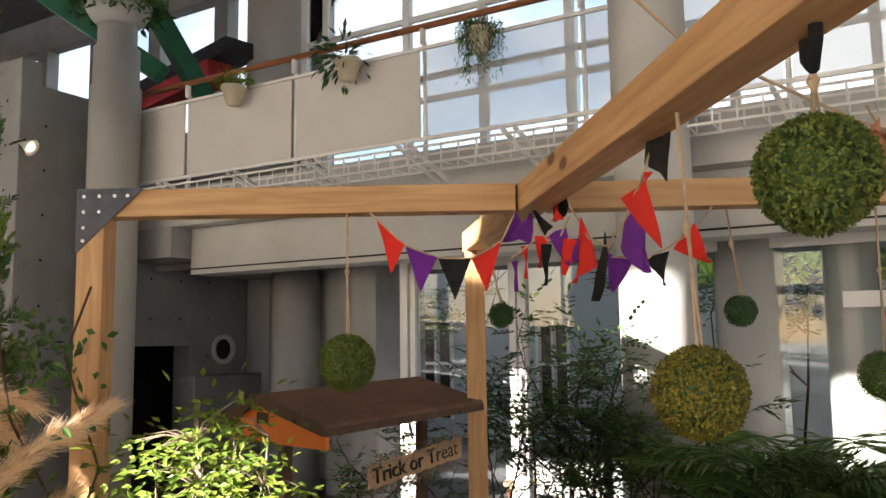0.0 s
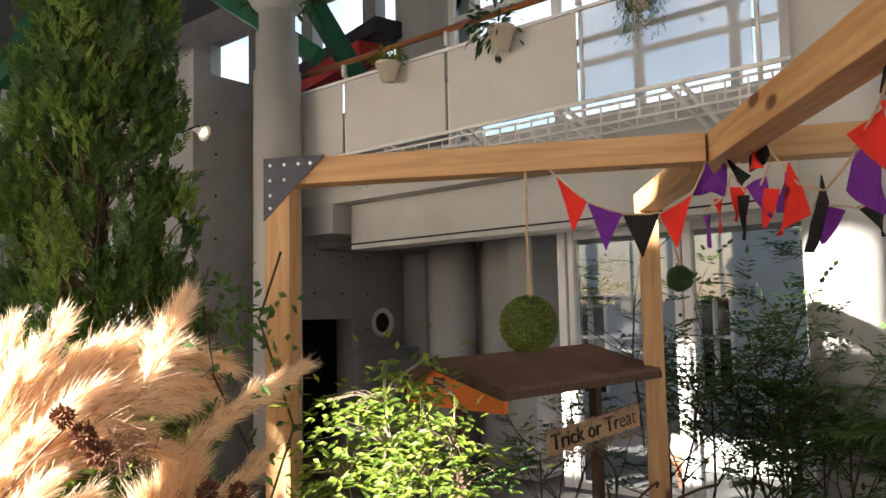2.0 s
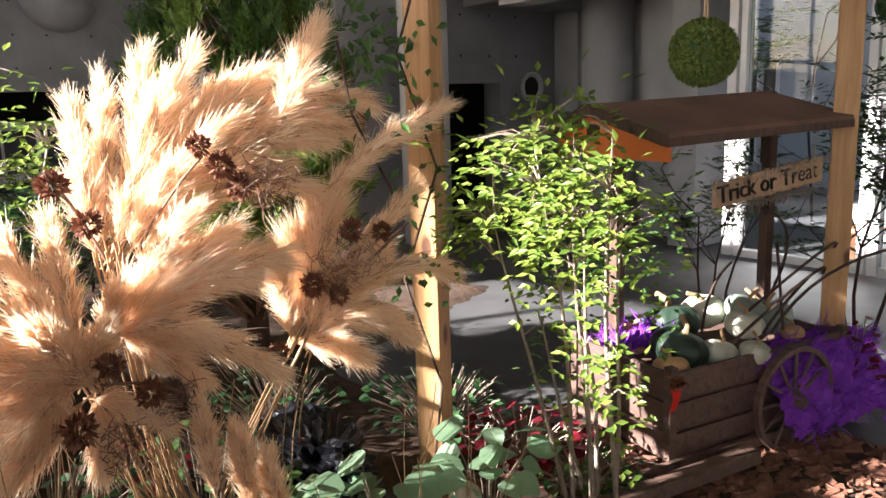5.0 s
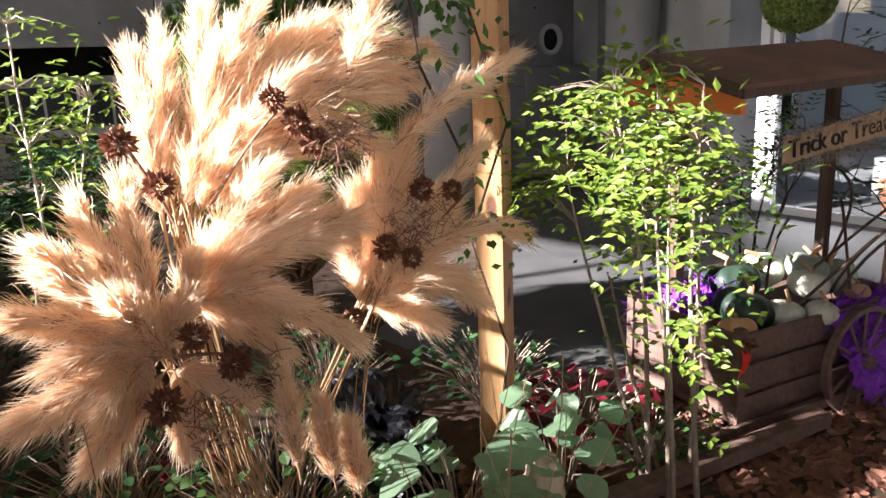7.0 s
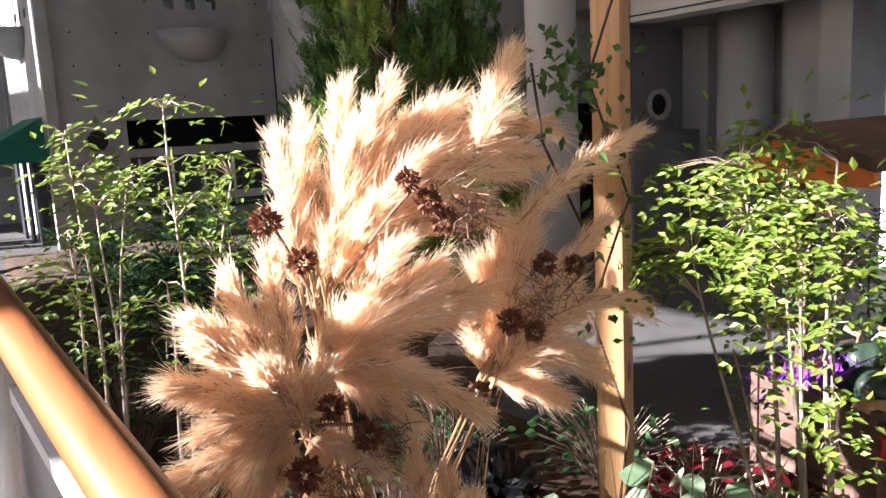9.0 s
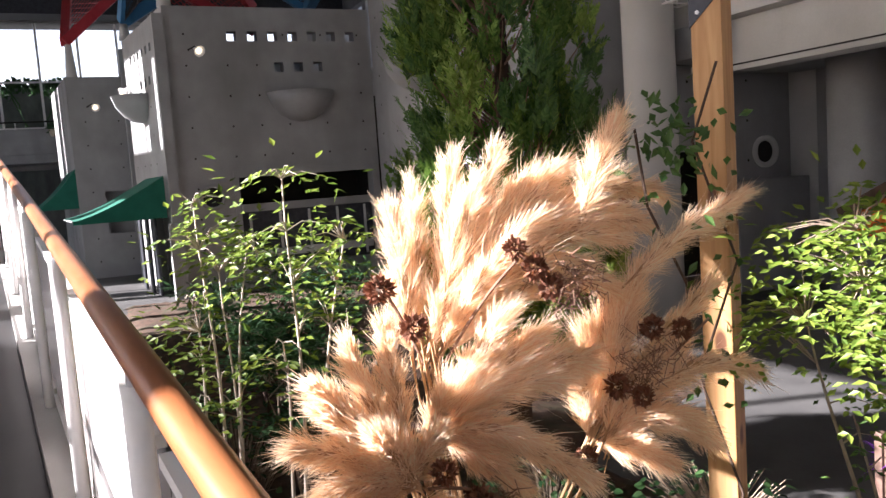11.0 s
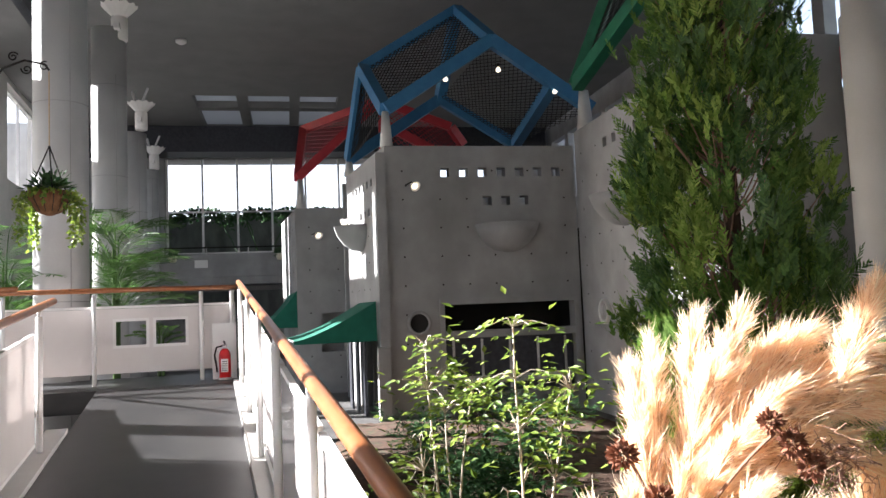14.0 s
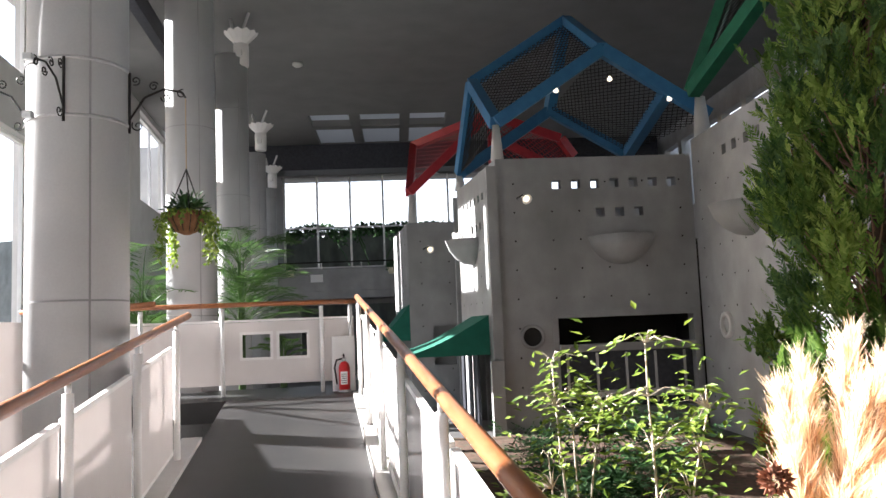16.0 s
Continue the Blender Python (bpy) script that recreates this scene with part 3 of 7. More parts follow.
def concrete_wall(name, a, b, z0, z1, holes, parent, thick=0.22):
    """An upright concrete wall from plan point a to b (front on the right-hand side of a to b), with tie holes."""
    a, b = Vector((a[0], a[1], 0)), Vector((b[0], b[1], 0))
    d = (b - a).normalized()
    n = Vector((-d.y, d.x, 0))
    m = Matrix(((d.x, n.x, 0, a.x), (d.y, n.y, 0, a.y), (0, 0, 1, 0), (0, 0, 0, 1)))
    length = (b - a).length
    w = part(name, Mesh().wall((0, length), (z0, z1), holes, thick, m), CONCRETE, parent)
    dots = Mesh()
    z = z1 - 0.42
    while z > z0 + 0.3:
        u = 0.28
        while u < length - 0.15:
            if not any(h[0] - 0.05 < u < h[1] + 0.05 and h[2] - 0.05 < z < h[3] + 0.05 for h in holes):
                dots.lathe([(0.018, -0.002), (0.014, 0.003), (0.0, 0.003)], 8, m @ Matrix.Translation((u, 0, z)) @ Matrix.Rotation(radians(90), 4, "X"), caps=False)
            u += 0.45 if int(u * 10) % 2 else 0.62
        z -= 0.47
    if dots.v:
        tagged(part("tie_holes", dots, INK, w), kind="stuff")
    return w, m, length


def hole_rows(u0, z, n=7, low=3, size=0.15, step=0.32):
    hs = [(u0 + i * step, u0 + i * step + size, z - size, z) for i in range(n)]
    return hs + [(u0 + (2.2 + i) * step, u0 + (2.2 + i) * step + size, z - 0.63, z - 0.63 + size) for i in range(low)]


def half_bowl(at, normal, r=0.55):
    b = thing("wall_planter", "half-bowl of grey concrete fixed to the tower wall", "planter", at, "half-bowl planters")
    n = Vector(normal).normalized()
    t = Vector((0, 0, 1)).cross(n)
    m = Matrix(((t.x, n.x, 0, 0), (t.y, n.y, 0, 0), (0, 0, 1, 0), (0, 0, 0, 1)))
    prof = [(0.03, -0.46), (0.2 * r / 0.55, -0.43), (0.36 * r / 0.55, -0.33), (0.48 * r / 0.55, -0.18), (r, 0), (r - 0.06, 0), (r - 0.13, -0.15), (0.02, -0.3)]
    part("bowl", Mesh().lathe(prof, 24, m, half=True), CONCRETE, b, smooth=True)
    return b


def wall_lamp(at, normal):
    b = thing("wall_spotlight", "small glass spotlight bulb on a dark curved arm", "lamp", at, "wall spotlights")
    n = Vector(normal).normalized()
    t = Vector((0, 0, 1)).cross(n)
    part("arm", Mesh().tube([t * -0.12, t * -0.14 + n * 0.09, t * -0.04 + n * 0.12 + Vector((0, 0, 0.05)), n * 0.1], 0.012, 6), IRON, b, "dark bent arm")
    q = (n * 0.75 + Vector((0, 0, -0.45)) + t * 0.3).to_track_quat("Z", "Y").to_matrix().to_4x4()
    part("shade", Mesh().lathe([(0.03, -0.09), (0.045, -0.02), (0.09, 0.06), (0.085, 0.06), (0.03, -0.02)], 16, Matrix.Translation(n * 0.1) @ q, caps=False), WHITE, b, "pale flared shade", True)
    part("bulb", Mesh().lathe([(0.0, -0.05), (0.035, 0.0), (0.05, 0.045), (0.035, 0.065), (0.0, 0.07)], 14, Matrix.Translation(n * 0.1) @ q, caps=False), LAMP_GLOW, b, "lit bulb", True)
    return b


# tower with the blue frame
T1A, T1B, T1C = (-13.2, 2.02), (-13.2, 5.28), (-16.25, 1.62)
t1 = thing("concrete_tower", "square grey concrete tower with small square openings and tie holes", "tower", group="concrete towers")
shop = (0.90, 3.12, 0.35, 1.80)
concrete_wall("front_wall", (-13.2, 2.024), T1B, 0, 4.43, hole_rows(0.92, 4.06) + [shop], t1)
concrete_wall("side_wall", T1C, (-13.205, 2.02), 0, 4.43, [(1.0, 1.8, 0, 1.9)] + hole_rows(0.55, 4.05, 7, 3, 0.13, 0.3), t1)
part("back_wall", Mesh().box(-17.2, -17.0, 1.6, 5.3, 0, 4.43), CONCRETE, t1)
part("roof_slab", Mesh().box(-17.0, -13.43, 2.26, 5.26, 3.05, 3.2), CONCRETE, t1)
part("opening_surround", Mesh().wall((0.82, 3.20), (0.28, 1.90), [shop], 0.05, Matrix(((0, -1, 0, -13.15), (1, 0, 0, 2.02), (0, 0, 1, 0), (0, 0, 0, 1)))), CONCRETE, t1)
part("corner_fin", Mesh().box(-13.22, -13.02, 1.80, 2.0, 0, 1.17, c=0.01).box(-13.3, -13.1, 1.86, 2.016, 1.174, 4.3), CONCRETE, t1)
part("ring", Mesh().lathe([(0.20, -0.02), (0.20, 0.05), (0.15, 0.05), (0.15, -0.02)], 24, Matrix.Translation((-13.2, 2.5, 1.52)) @ Matrix.Rotation(radians(90), 4, "Y"), caps=False), CONCRETE, t1, "round porthole ring", True)
part("porthole_glass", Mesh().lathe([(0.15, 0.004), (0.0, 0.004)], 24, Matrix.Translation((-13.2, 2.5, 1.52)) @ Matrix.Rotation(radians(90), 4, "Y"), caps=False), ROOM_SHADE, t1)
part("counter", Mesh().box(-13.7, -13.25, 2.95, 5.1, 0.5, 0.62), STEEL, t1)
part("hatch_sill", Mesh().box(-13.40, -13.10, 2.93, 5.13, 1.25, 1.37, c=0.01), CONCRETE, t1, "projecting concrete sill of the hatch")
part("hatch_board", Mesh().box(-13.36, -13.30, 2.93, 5.13, 0.36, 1.246), DARKSTEEL, t1, "dark board below the hatch")
for k in range(5):
    part("hatch_batten", Mesh().box(-13.296, -13.28, 3.05 + 0.48 * k, 3.09 + 0.48 * k, 0.40, 1.22), STEEL, t1)
# flat black sheets put in for the shade behind the hatch
part("shade_sheet", Mesh().box(-14.6, -14.5, 1.9, 5.6, 0, 3.04).box(-14.5, -13.45, 5.3, 5.5, 0, 3.04), ROOM_SHADE, t1)
half_bowl((-13.197, 4.03, 3.1), (1, 0, 0))
half_bowl((-15.0, 1.772, 3.3), (0.13, -1, 0), 0.5)
wall_lamp((-13.2, 2.48, 3.76), (1, 0, 0))
wall_lamp((-15.9, 1.66, 3.5), (0.13, -1, 0))


def stub(parent, x, y, z0, z1, r0=0.11, r1=0.06):
    part("stub", Mesh().lathe([(r0, z0), (r1, z1)], 16, Matrix.Translation((x, y, 0))), CONCRETE_PALE, parent, "tapered concrete stub", True)


def frame_bars(parent, pairs, material, w=0.14):
    for a, b in pairs:
        part("bar", Mesh().bar(a, b, w, w * 1.15, 0.012), material, parent)


def mesh_panel(parent, a, b, c, d, nu, nv, material):
    """Expanded-metal infill: two sets of slanting strands between four corners."""
    a, b, c, d = map(Vector, (a, b, c, d))

    def pt(u, v):
        return a.lerp(b, u).lerp(d.lerp(c, u), v)

    mm = Mesh()
    for i in range(-nv, nu):
        for sgn in (0, 1):
            pts = []
            for t0, t1_ in ((max(0, -i / nv), min(1, (nu - i) / nv)),):
                if t1_ <= t0:
                    continue
                for t in (t0, t1_):
                    u = (i + t * nv) / nu
                    pts.append(pt(u if sgn == 0 else 1 - u, t))
            if len(pts) == 2 and (pts[0] - pts[1]).length > 0.01:
                mm.bar(pts[0], pts[1], 0.012, 0.012)
    part("mesh_infill", mm, material, parent, "expanded metal mesh")


bf = thing("roof_frame", "blue painted steel frame folded like a roof with metal mesh", "steel frame", group="coloured roof frames")
A, R, C = Vector((-13.3, 2.08, 5.06)), Vector((-13.5, 3.99, 6.35)), Vector((-13.3, 5.70, 5.10))
A2, R2, S2 = Vector((-15.15, 1.91, 6.32)), Vector((-15.25, 3.80, 7.55)), Vector((-16.1, 1.69, 4.76))
M2, D2 = Vector((-16.25, 3.60, 6.05)), Vector((-16.0, 5.08, 5.05))
frame_bars(bf, ((A, R), (R, C), (A, A2), (A2, R2), (R2, R), (A2, S2), (S2, M2), (M2, D2), (D2, R.lerp(C, 0.62)), (R2, M2)), BLUE, 0.19)
mesh_panel(bf, A, R, R2, A2, 22, 14, IRON)
mesh_panel(bf, R, C, D2, M2, 22, 16, IRON)
mesh_panel(bf, A, A2, S2, Vector((-14.5, 1.8, 4.7)), 12, 10, IRON)
stub(bf, -13.3, 2.08, 4.43, 5.02)
stub(bf, -16.1, 1.68, 4.43, 4.75)
for p in (A.lerp(R, 0.55), R.lerp(C, 0.62), Vector((-14.6, 3.0, 6.0)), Vector((-13.9, 4.2, 6.1))):
    b = thing("spot_bulb", "tiny lit spotlight fixed under the steel frame", "lamp", p + Vector((0.05, 0, -0.16)), "frame spotlights")
    part("bulb", Mesh().lathe([(0.02, 0.05), (0.045, 0), (0.04, -0.03), (0.0, -0.05)], 10), LAMP_GLOW, b, smooth=True)
    part("holder", Mesh().lathe([(0.025, 0.05), (0.025, 0.11)], 8), IRON, b)

# tower behind with the red frame
t3 = thing("concrete_tower", "smaller concrete tower further back with a dark upper window", "tower", group="concrete towers")
concrete_wall("front_wall", (-18.0, 0.624), (-18.0, 1.75), 0, 4.05, [(0.5, 1.0, 0.9, 1.75)], t3)
concrete_wall("side_wall", (-21.0, 0.3), (-18.005, 0.62), 0, 4.05, [], t3)
part("back", Mesh().box(-21, -18.3, 0.7, 3.4, 0, 3.9), CONCRETE, t3)
wall_lamp((-18.0, 1.1, 3.45), (1, 0, 0))
rf = thing("roof_frame", "red painted steel frame folded like a roof with metal mesh", "steel frame", group="coloured roof frames")
Ra, Rb, Rc, Rd = Vector((-18.1, 0.7, 4.75)), Vector((-18.3, 2.6, 6.55)), Vector((-18.1, 4.2, 5.9)), Vector((-18.2, 4.5, 5.5))
Re = Vector((-20.6, 0.9, 6.4))
frame_bars(rf, ((Ra, Rb), (Rb, Rc), (Rc, Rd), (Ra, Re), (Re, Rb), (Rb + Vector((0, 0, -0.5)), Rd + Vector((0, 0, -0.5)))), RED, 0.17)
mesh_panel(rf, Ra, Rb, Rb + Vector((-2.2, 0, 0.6)), Re, 18, 12, RED)
mesh_panel(rf, Rb, Rc, Rd + Vector((0, 0, -0.4)), Rb + Vector((0, 0, -0.9)), 14, 8, RED)
stub(rf, -18.1, 0.75, 4.05, 4.7)
part("post", Mesh().lathe([(0.06, 0), (0.05, 2.4)], 10, Matrix.Translation((-18.3, 2.6, 4.1))), RED, rf)

# tower beside the gallery, green frame on it
t2 = thing("concrete_tower", "tall concrete tower with square openings beside the gallery", "tower", group="concrete towers")
concrete_wall("side_wall", (-13.18, 5.30), (-7.605, 5.30), 0, 4.66, [(1.2, 1.35, 4.15, 4.3), (1.55, 1.7, 4.15, 4.3), (1.95, 2.1, 4.15, 4.3), (2.3, 2.45, 4.15, 4.3), (1.95, 2.1, 3.65, 3.8), (2.9, 3.6, 0.1, 1.75)], t2)
concrete_wall("front_wall", (-7.6, 5.304), (-7.6, 6.1), 0, 4.42, [], t2)
concrete_wall("lower_front_wall", (-7.62, 6.1), (-7.62, 8.62), 0, 2.9, [(0.55, 1.45, 0.0, 1.69)], t2)
part("roof_slab", Mesh().box(-13, -7.85, 5.55, 9.5, 3.6, 3.7), CONCRETE, t2)
# flat black sheet put in for the shade behind the doorway
part("shade_sheet", Mesh().box(-9.0, -8.9, 5.6, 9.3, 0, 2.9), ROOM_SHADE, t2)
part("surround", Mesh().wall((0.36, 1.66), (0, 1.91), [(0.55, 1.45, -0.1, 1.69)], 0.08, Matrix(((0, -1, 0, -7.54), (1, 0, 0, 6.1), (0, 0, 1, 0), (0, 0, 0, 1)))), CONCRETE, t2, "raised concrete door surround")
part("ledge", Mesh().box(-7.62, -7.35, 7.45, 8.6, 0, 1.31, c=0.01), CONCRETE, t2)
part("porthole_ring", Mesh().lathe([(0.19, 0), (0.19, 0.05), (0.165, 0.06), (0.13, 0.02), (0.13, 0)], 28, Matrix.Translation((-7.615, 8.15, 1.63)) @ Matrix.Rotation(radians(90), 4, "Y"), caps=False), CONCRETE_PALE, t2, "pale round porthole ring", True)
part("porthole_glass", Mesh().lathe([(0.13, 0.01), (0.0, 0.012)], 28, Matrix.Translation((-7.615, 8.15, 1.63)) @ Matrix.Rotation(radians(90), 4, "Y"), caps=False), ROOM_SHADE, t2)
part("downpipe", Mesh().tube([(-7.55, 6.16, 0), (-7.55, 6.16, 4.3)], 0.03), WHITE, t2, "white downpipe", True)
stub(t2, -12.95, 5.42, 4.66, 5.32, 0.14, 0.08)
half_bowl((-11.2, 5.297, 3.3), (0, -1, 0))
wall_lamp((-7.6, 5.25 + 0.08, 3.73), (1, 0, 0))
part("porthole_ring", Mesh().lathe([(0.2, 0), (0.2, 0.05), (0.14, 0.05), (0.14, 0)], 24, Matrix.Translation((-12.2, 5.3, 1.6)) @ Matrix.Rotation(radians(90), 4, "X"), caps=False), CONCRETE_PALE, t2, smooth=True)
gf = thing("roof_frame", "dark green steel frame folded like a roof with metal mesh", "steel frame", group="coloured roof frames")
G1, G2, G3, G4 = Vector((-12.9, 5.28, 5.40)), Vector((-12.45, 5.85, 7.0)), Vector((-8.0, 5.9, 7.4)), Vector((-7.3, 7.6, 4.6))
frame_bars(gf, ((G1, G2), (G2, G3), (G1, Vector((-9.5, 5.7, 6.6))), (Vector((-9.5, 5.7, 6.6)), G3), (G3, G4), (Vector((-9.5, 5.7, 6.6)), Vector((-7.4, 6.9, 4.9)))), GREEN, 0.2)
mesh_panel(gf, G1, G2, G3, Vector((-9.5, 5.7, 6.6)), 18, 10, IRON)

# green awnings at the tower doors
for x0, y0, z0, run, out, rise in ((-13.12, 1.78, 1.32, 1.6, 1.30, 0.58), (-18.05, 0.60, 1.50, 1.6, 0.75, 0.75)):
    aw = thing("awning", "green canvas awning sloping over a tower door", "awning", (x0, y0, z0), "green awnings")
    am = Mesh()
    am.sheet(lambda u, v: Vector((-run * u, 0.02 - 0.13 * u - out * v, rise * (1 - v) ** 1.35 + 0.02 * math.sin(9 * u) * v)), 10, 10)
    am.sheet(lambda u, v: Vector((0.004, 0.02 - out * u, (rise * (1 - u) ** 1.35) * (1 - v) - 0.05 * v)), 10, 3)
    part("canvas", am, CANVAS, aw)
    part("bar", Mesh().tube([(0, 0.02 - out, 0), (-run, -0.11 - out, 0)], 0.015), STEEL, aw)
dr = thing("tower_door", "dark steel double door beside the concrete tower", "door")
for i in range(3):
    part("leaf", Mesh().box(-14.4 - i * 0.55, -13.9 - i * 0.55, 1.66 - i * 0.07, 1.70 - i * 0.07, 0, 1.35, c=0.01), DARKSTEEL, dr)

# ---- gallery on the garden's far side ----
GY = 6.3
bal = thing("gallery", "concrete gallery with pale panels, white posts and a wooden handrail", "balcony")
part("slab_edge", Mesh().box(-7.5, 7, 6.42, 6.7, 2.95, 3.36, c=0.008), CONCRETE_PALE, bal)
part("beam", Mesh().box(-6.55, 7, 6.62, 6.95, 2.45, 2.946, c=0.008), CONCRETE_PALE, bal)
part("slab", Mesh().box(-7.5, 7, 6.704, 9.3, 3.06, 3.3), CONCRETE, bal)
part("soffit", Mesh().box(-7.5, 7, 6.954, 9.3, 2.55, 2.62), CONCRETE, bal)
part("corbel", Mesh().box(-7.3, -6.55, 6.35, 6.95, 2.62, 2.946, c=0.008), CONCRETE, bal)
part("trim", Mesh().box(-6.55, 7, 6.606, 6.618, 2.50, 2.515), IRON, bal, "thin dark shadow joint")
part("handrail", Mesh().tube([(-7.3, GY, 4.43), (7, GY, 4.43)], 0.03, 12), RAILWOOD, bal, "round wooden handrail", True)
part("cap_rail", Mesh().box(-7.3, 7, GY - 0.015, GY + 0.015, 4.22, 4.25), WHITE, bal)
part("bottom_rail", Mesh().box(-7.3, 7, GY - 0.015, GY + 0.015, 3.42, 3.45), WHITE, bal)
xs = [-6.29 + 1.44 * i for i in range(-1, 10)]
for i, x in enumerate(xs):
    part("post", Mesh().tube([(x, GY + 0.03, 3.2), (x, GY + 0.03, 4.30)], 0.02, 10), WHITE, bal, smooth=True)
    part("post_pin", Mesh().tube([(x, GY, 4.28), (x, GY, 4.41)], 0.028, 10), WHITE, bal, smooth=True)
    if i + 1 < len(xs):
        part("panel", Mesh().box(x + 0.03, xs[i + 1] - 0.03, GY - 0.006, GY + 0.006, 3.455, 4.215), PANEL_SOLID if xs[i + 1] < -3.3 else MATS.get("sheer_panel") or surface("sheer_panel", (0.60, 0.60, 0.62), (0.66, 0.66, 0.68), 3, 0.4, 0.02, 200), bal)

# see-through perforated infill: mixes the panel with clear holes
sp = MATS["sheer_panel"].node_tree
tr, ms = sp.nodes.new("ShaderNodeBsdfTransparent"), sp.nodes.new("ShaderNodeMixShader")
ms.inputs[0].default_value = 0.6
sp.links.new(sp.nodes["Principled BSDF"].outputs[0], ms.inputs[1]); sp.links.new(tr.outputs[0], ms.inputs[2])
sp.links.new(ms.outputs[0], sp.nodes["Material Output"].inputs[0])

# white cable tray below the gallery
tray = thing("cable_tray", "white wire cable tray on slanting brackets below the gallery", "cable tray")
x = -6.9
for y, z in ((5.98, 3.28), (6.26, 3.28), (5.98, 3.14), (6.26, 3.14)):
    part("rod", Mesh().tube([(-6.9, y, z), (6, y, z)], 0.011, 6), WHITE, tray)
tm = Mesh()
while x < 5:
    tm.tube([(x, 5.98, 3.28), (x, 5.98, 3.14), (x, 6.26, 3.14), (x, 6.26, 3.28)], 0.008, 5)
    x += 0.16
tagged(part("rungs", tm, WHITE, tray), kind="stuff")
for i in range(9):
    x = -6.3 + 0.95 * i
    for dx in (0, 0.10):
        part("bracket", Mesh().bar((x + dx, 5.94, 3.31), (x + dx + 0.15, 6.6, 2.98), 0.028, 0.028), WHITE, tray, "slanting strut")


def column(name, x, y, r, z1, label, mat=CONCRETE_PALE, z0=0.0, steps=()):
    c = thing(name, label, "column", group="concrete columns")
    prof = [(r, z0)]
    for z, r2 in steps:
        prof += [(prof[-1][0], z), (r2, z)]
    prof.append((prof[-1][0], z1))
    part("shaft", Mesh().lathe(prof, 40, Matrix.Translation((x, y, 0))), mat, c, smooth=False)
    for f in c.children:
        f.data.polygons.foreach_set("use_smooth", [abs(p.normal.z) < 0.5 for p in f.data.polygons])
    return c


c = column("column", -7.05, 6.0, 0.26, 5.1, "stepped round concrete column below a planted bowl", steps=((4.42, 0.235), (4.85, 0.20)))
pb = thing("column_planter", "round concrete bowl with trailing leaves on the column", "planter", (-7.05, 6.0, 5.1))
part("bowl", Mesh().lathe([(0.20, 0), (0.28, 0.08), (0.36, 0.22), (0.32, 0.22), (0.2, 0.08)], 28), CONCRETE_PALE, pb, smooth=True)
lf = Mesh()
for _ in range(900):
    a, r = rnd.uniform(0, 6.28), 0.5 * math.sqrt(rnd.random())
    lf.leaf(Vector((r * math.cos(a), r * math.sin(a), 0.24 + rnd.uniform(-0.18, 0.35) * (1.1 - r))), rv() + Vector((0, 0, -0.2)), rv() + Vector((0, 0, 1)), rnd.uniform(0.07, 0.14), 0.045)
part("foliage", lf, LEAF, pb)
column("column", -1.40, 6.02, 0.26, CEIL, "large round concrete column catching the sun")
column("column", -1.05, 7.55, 0.27, 2.55, "round concrete column in the shade of the gallery")
column("column", -0.30, 7.6, 0.20, 2.55, "slim concrete column near the glass front")
column("column", -6.04, 7.75, 0.28, 2.55, "stout round concrete column below the gallery", CONCRETE)
column("column", -7.5, 9.0, 0.42, CEIL, "round concrete column at the gallery's back")
for k, (x0, x1, y0, y1) in enumerate(((-7.6, -6.604, 8.65, 8.9), (-5.72, -5.1, 7.9, 8.2), (-5.05, -4.75, 7.5, 8.1), (-6.6, -5.0, 8.7, 8.9))):
    setting("wall_lobby_%d" % (k + 1), Mesh().box(x0, x1, y0, y1, 0, 2.55), CONCRETE, "concrete wall piece beside the lobby")

# glass front to the court, below the gallery
ff = Mesh()
for x0, x1 in ((-4.36, -4.27), (-4.24, -4.18), (-3.15, -3.08), (-3.06, -2.98), (-1.75, -1.68), (0.3, 0.37), (2.0, 2.07), (4.0, 4.07)):
    ff.box(x0, x1, 7.36, 7.46, 0.02, 2.5, c=0.006)
for x0, x1 in ((-4.176, -3.154), (-2.976, -1.754), (-1.676, 0.296), (0.374, 1.996), (2.074, 3.996)):
    ff.box(x0, x1, 7.37, 7.45, 2.42, 2.5).box(x0, x1, 7.37, 7.45, 0.02, 0.09)
ff.box(-0.35, 0.3, 7.3, 7.36, 1.93, 2.05)
setting("window_frame_court", ff, WHITE, "white aluminium frames of the glass front")
for k, (x0, x1) in enumerate(((-4.176, -3.154), (-2.976, -1.754), (-1.676, 0.296), (0.374, 1.996), (2.074, 3.996))):
    g = setting("window_court_%d" % (k + 1), Mesh().box(x0, x1, 7.405, 7.413, 0.09, 2.42), GLASS, "clear pane of the glass front")
    g.visible_shadow = False
setting("lintel_court", Mesh().box(-4.7, 7, 7.25, 7.55, 2.504, 2.546), CONCRETE, "")
hd = thing("door_handle", "long vertical steel pull handle on the glass door", "handle", (-3.02, 7.33, 0.5))
part("bar", Mesh().tube([(0, 0, 0), (0, 0, 0.9)], 0.015, 8), STEEL, hd)
part("mount", Mesh().tube([(0, 0, 0.1), (0, 0.04, 0.1)], 0.01, 6), STEEL, hd)
part("mount", Mesh().tube([(0, 0, 0.8), (0, 0.04, 0.8)], 0.01, 6), STEEL, hd)

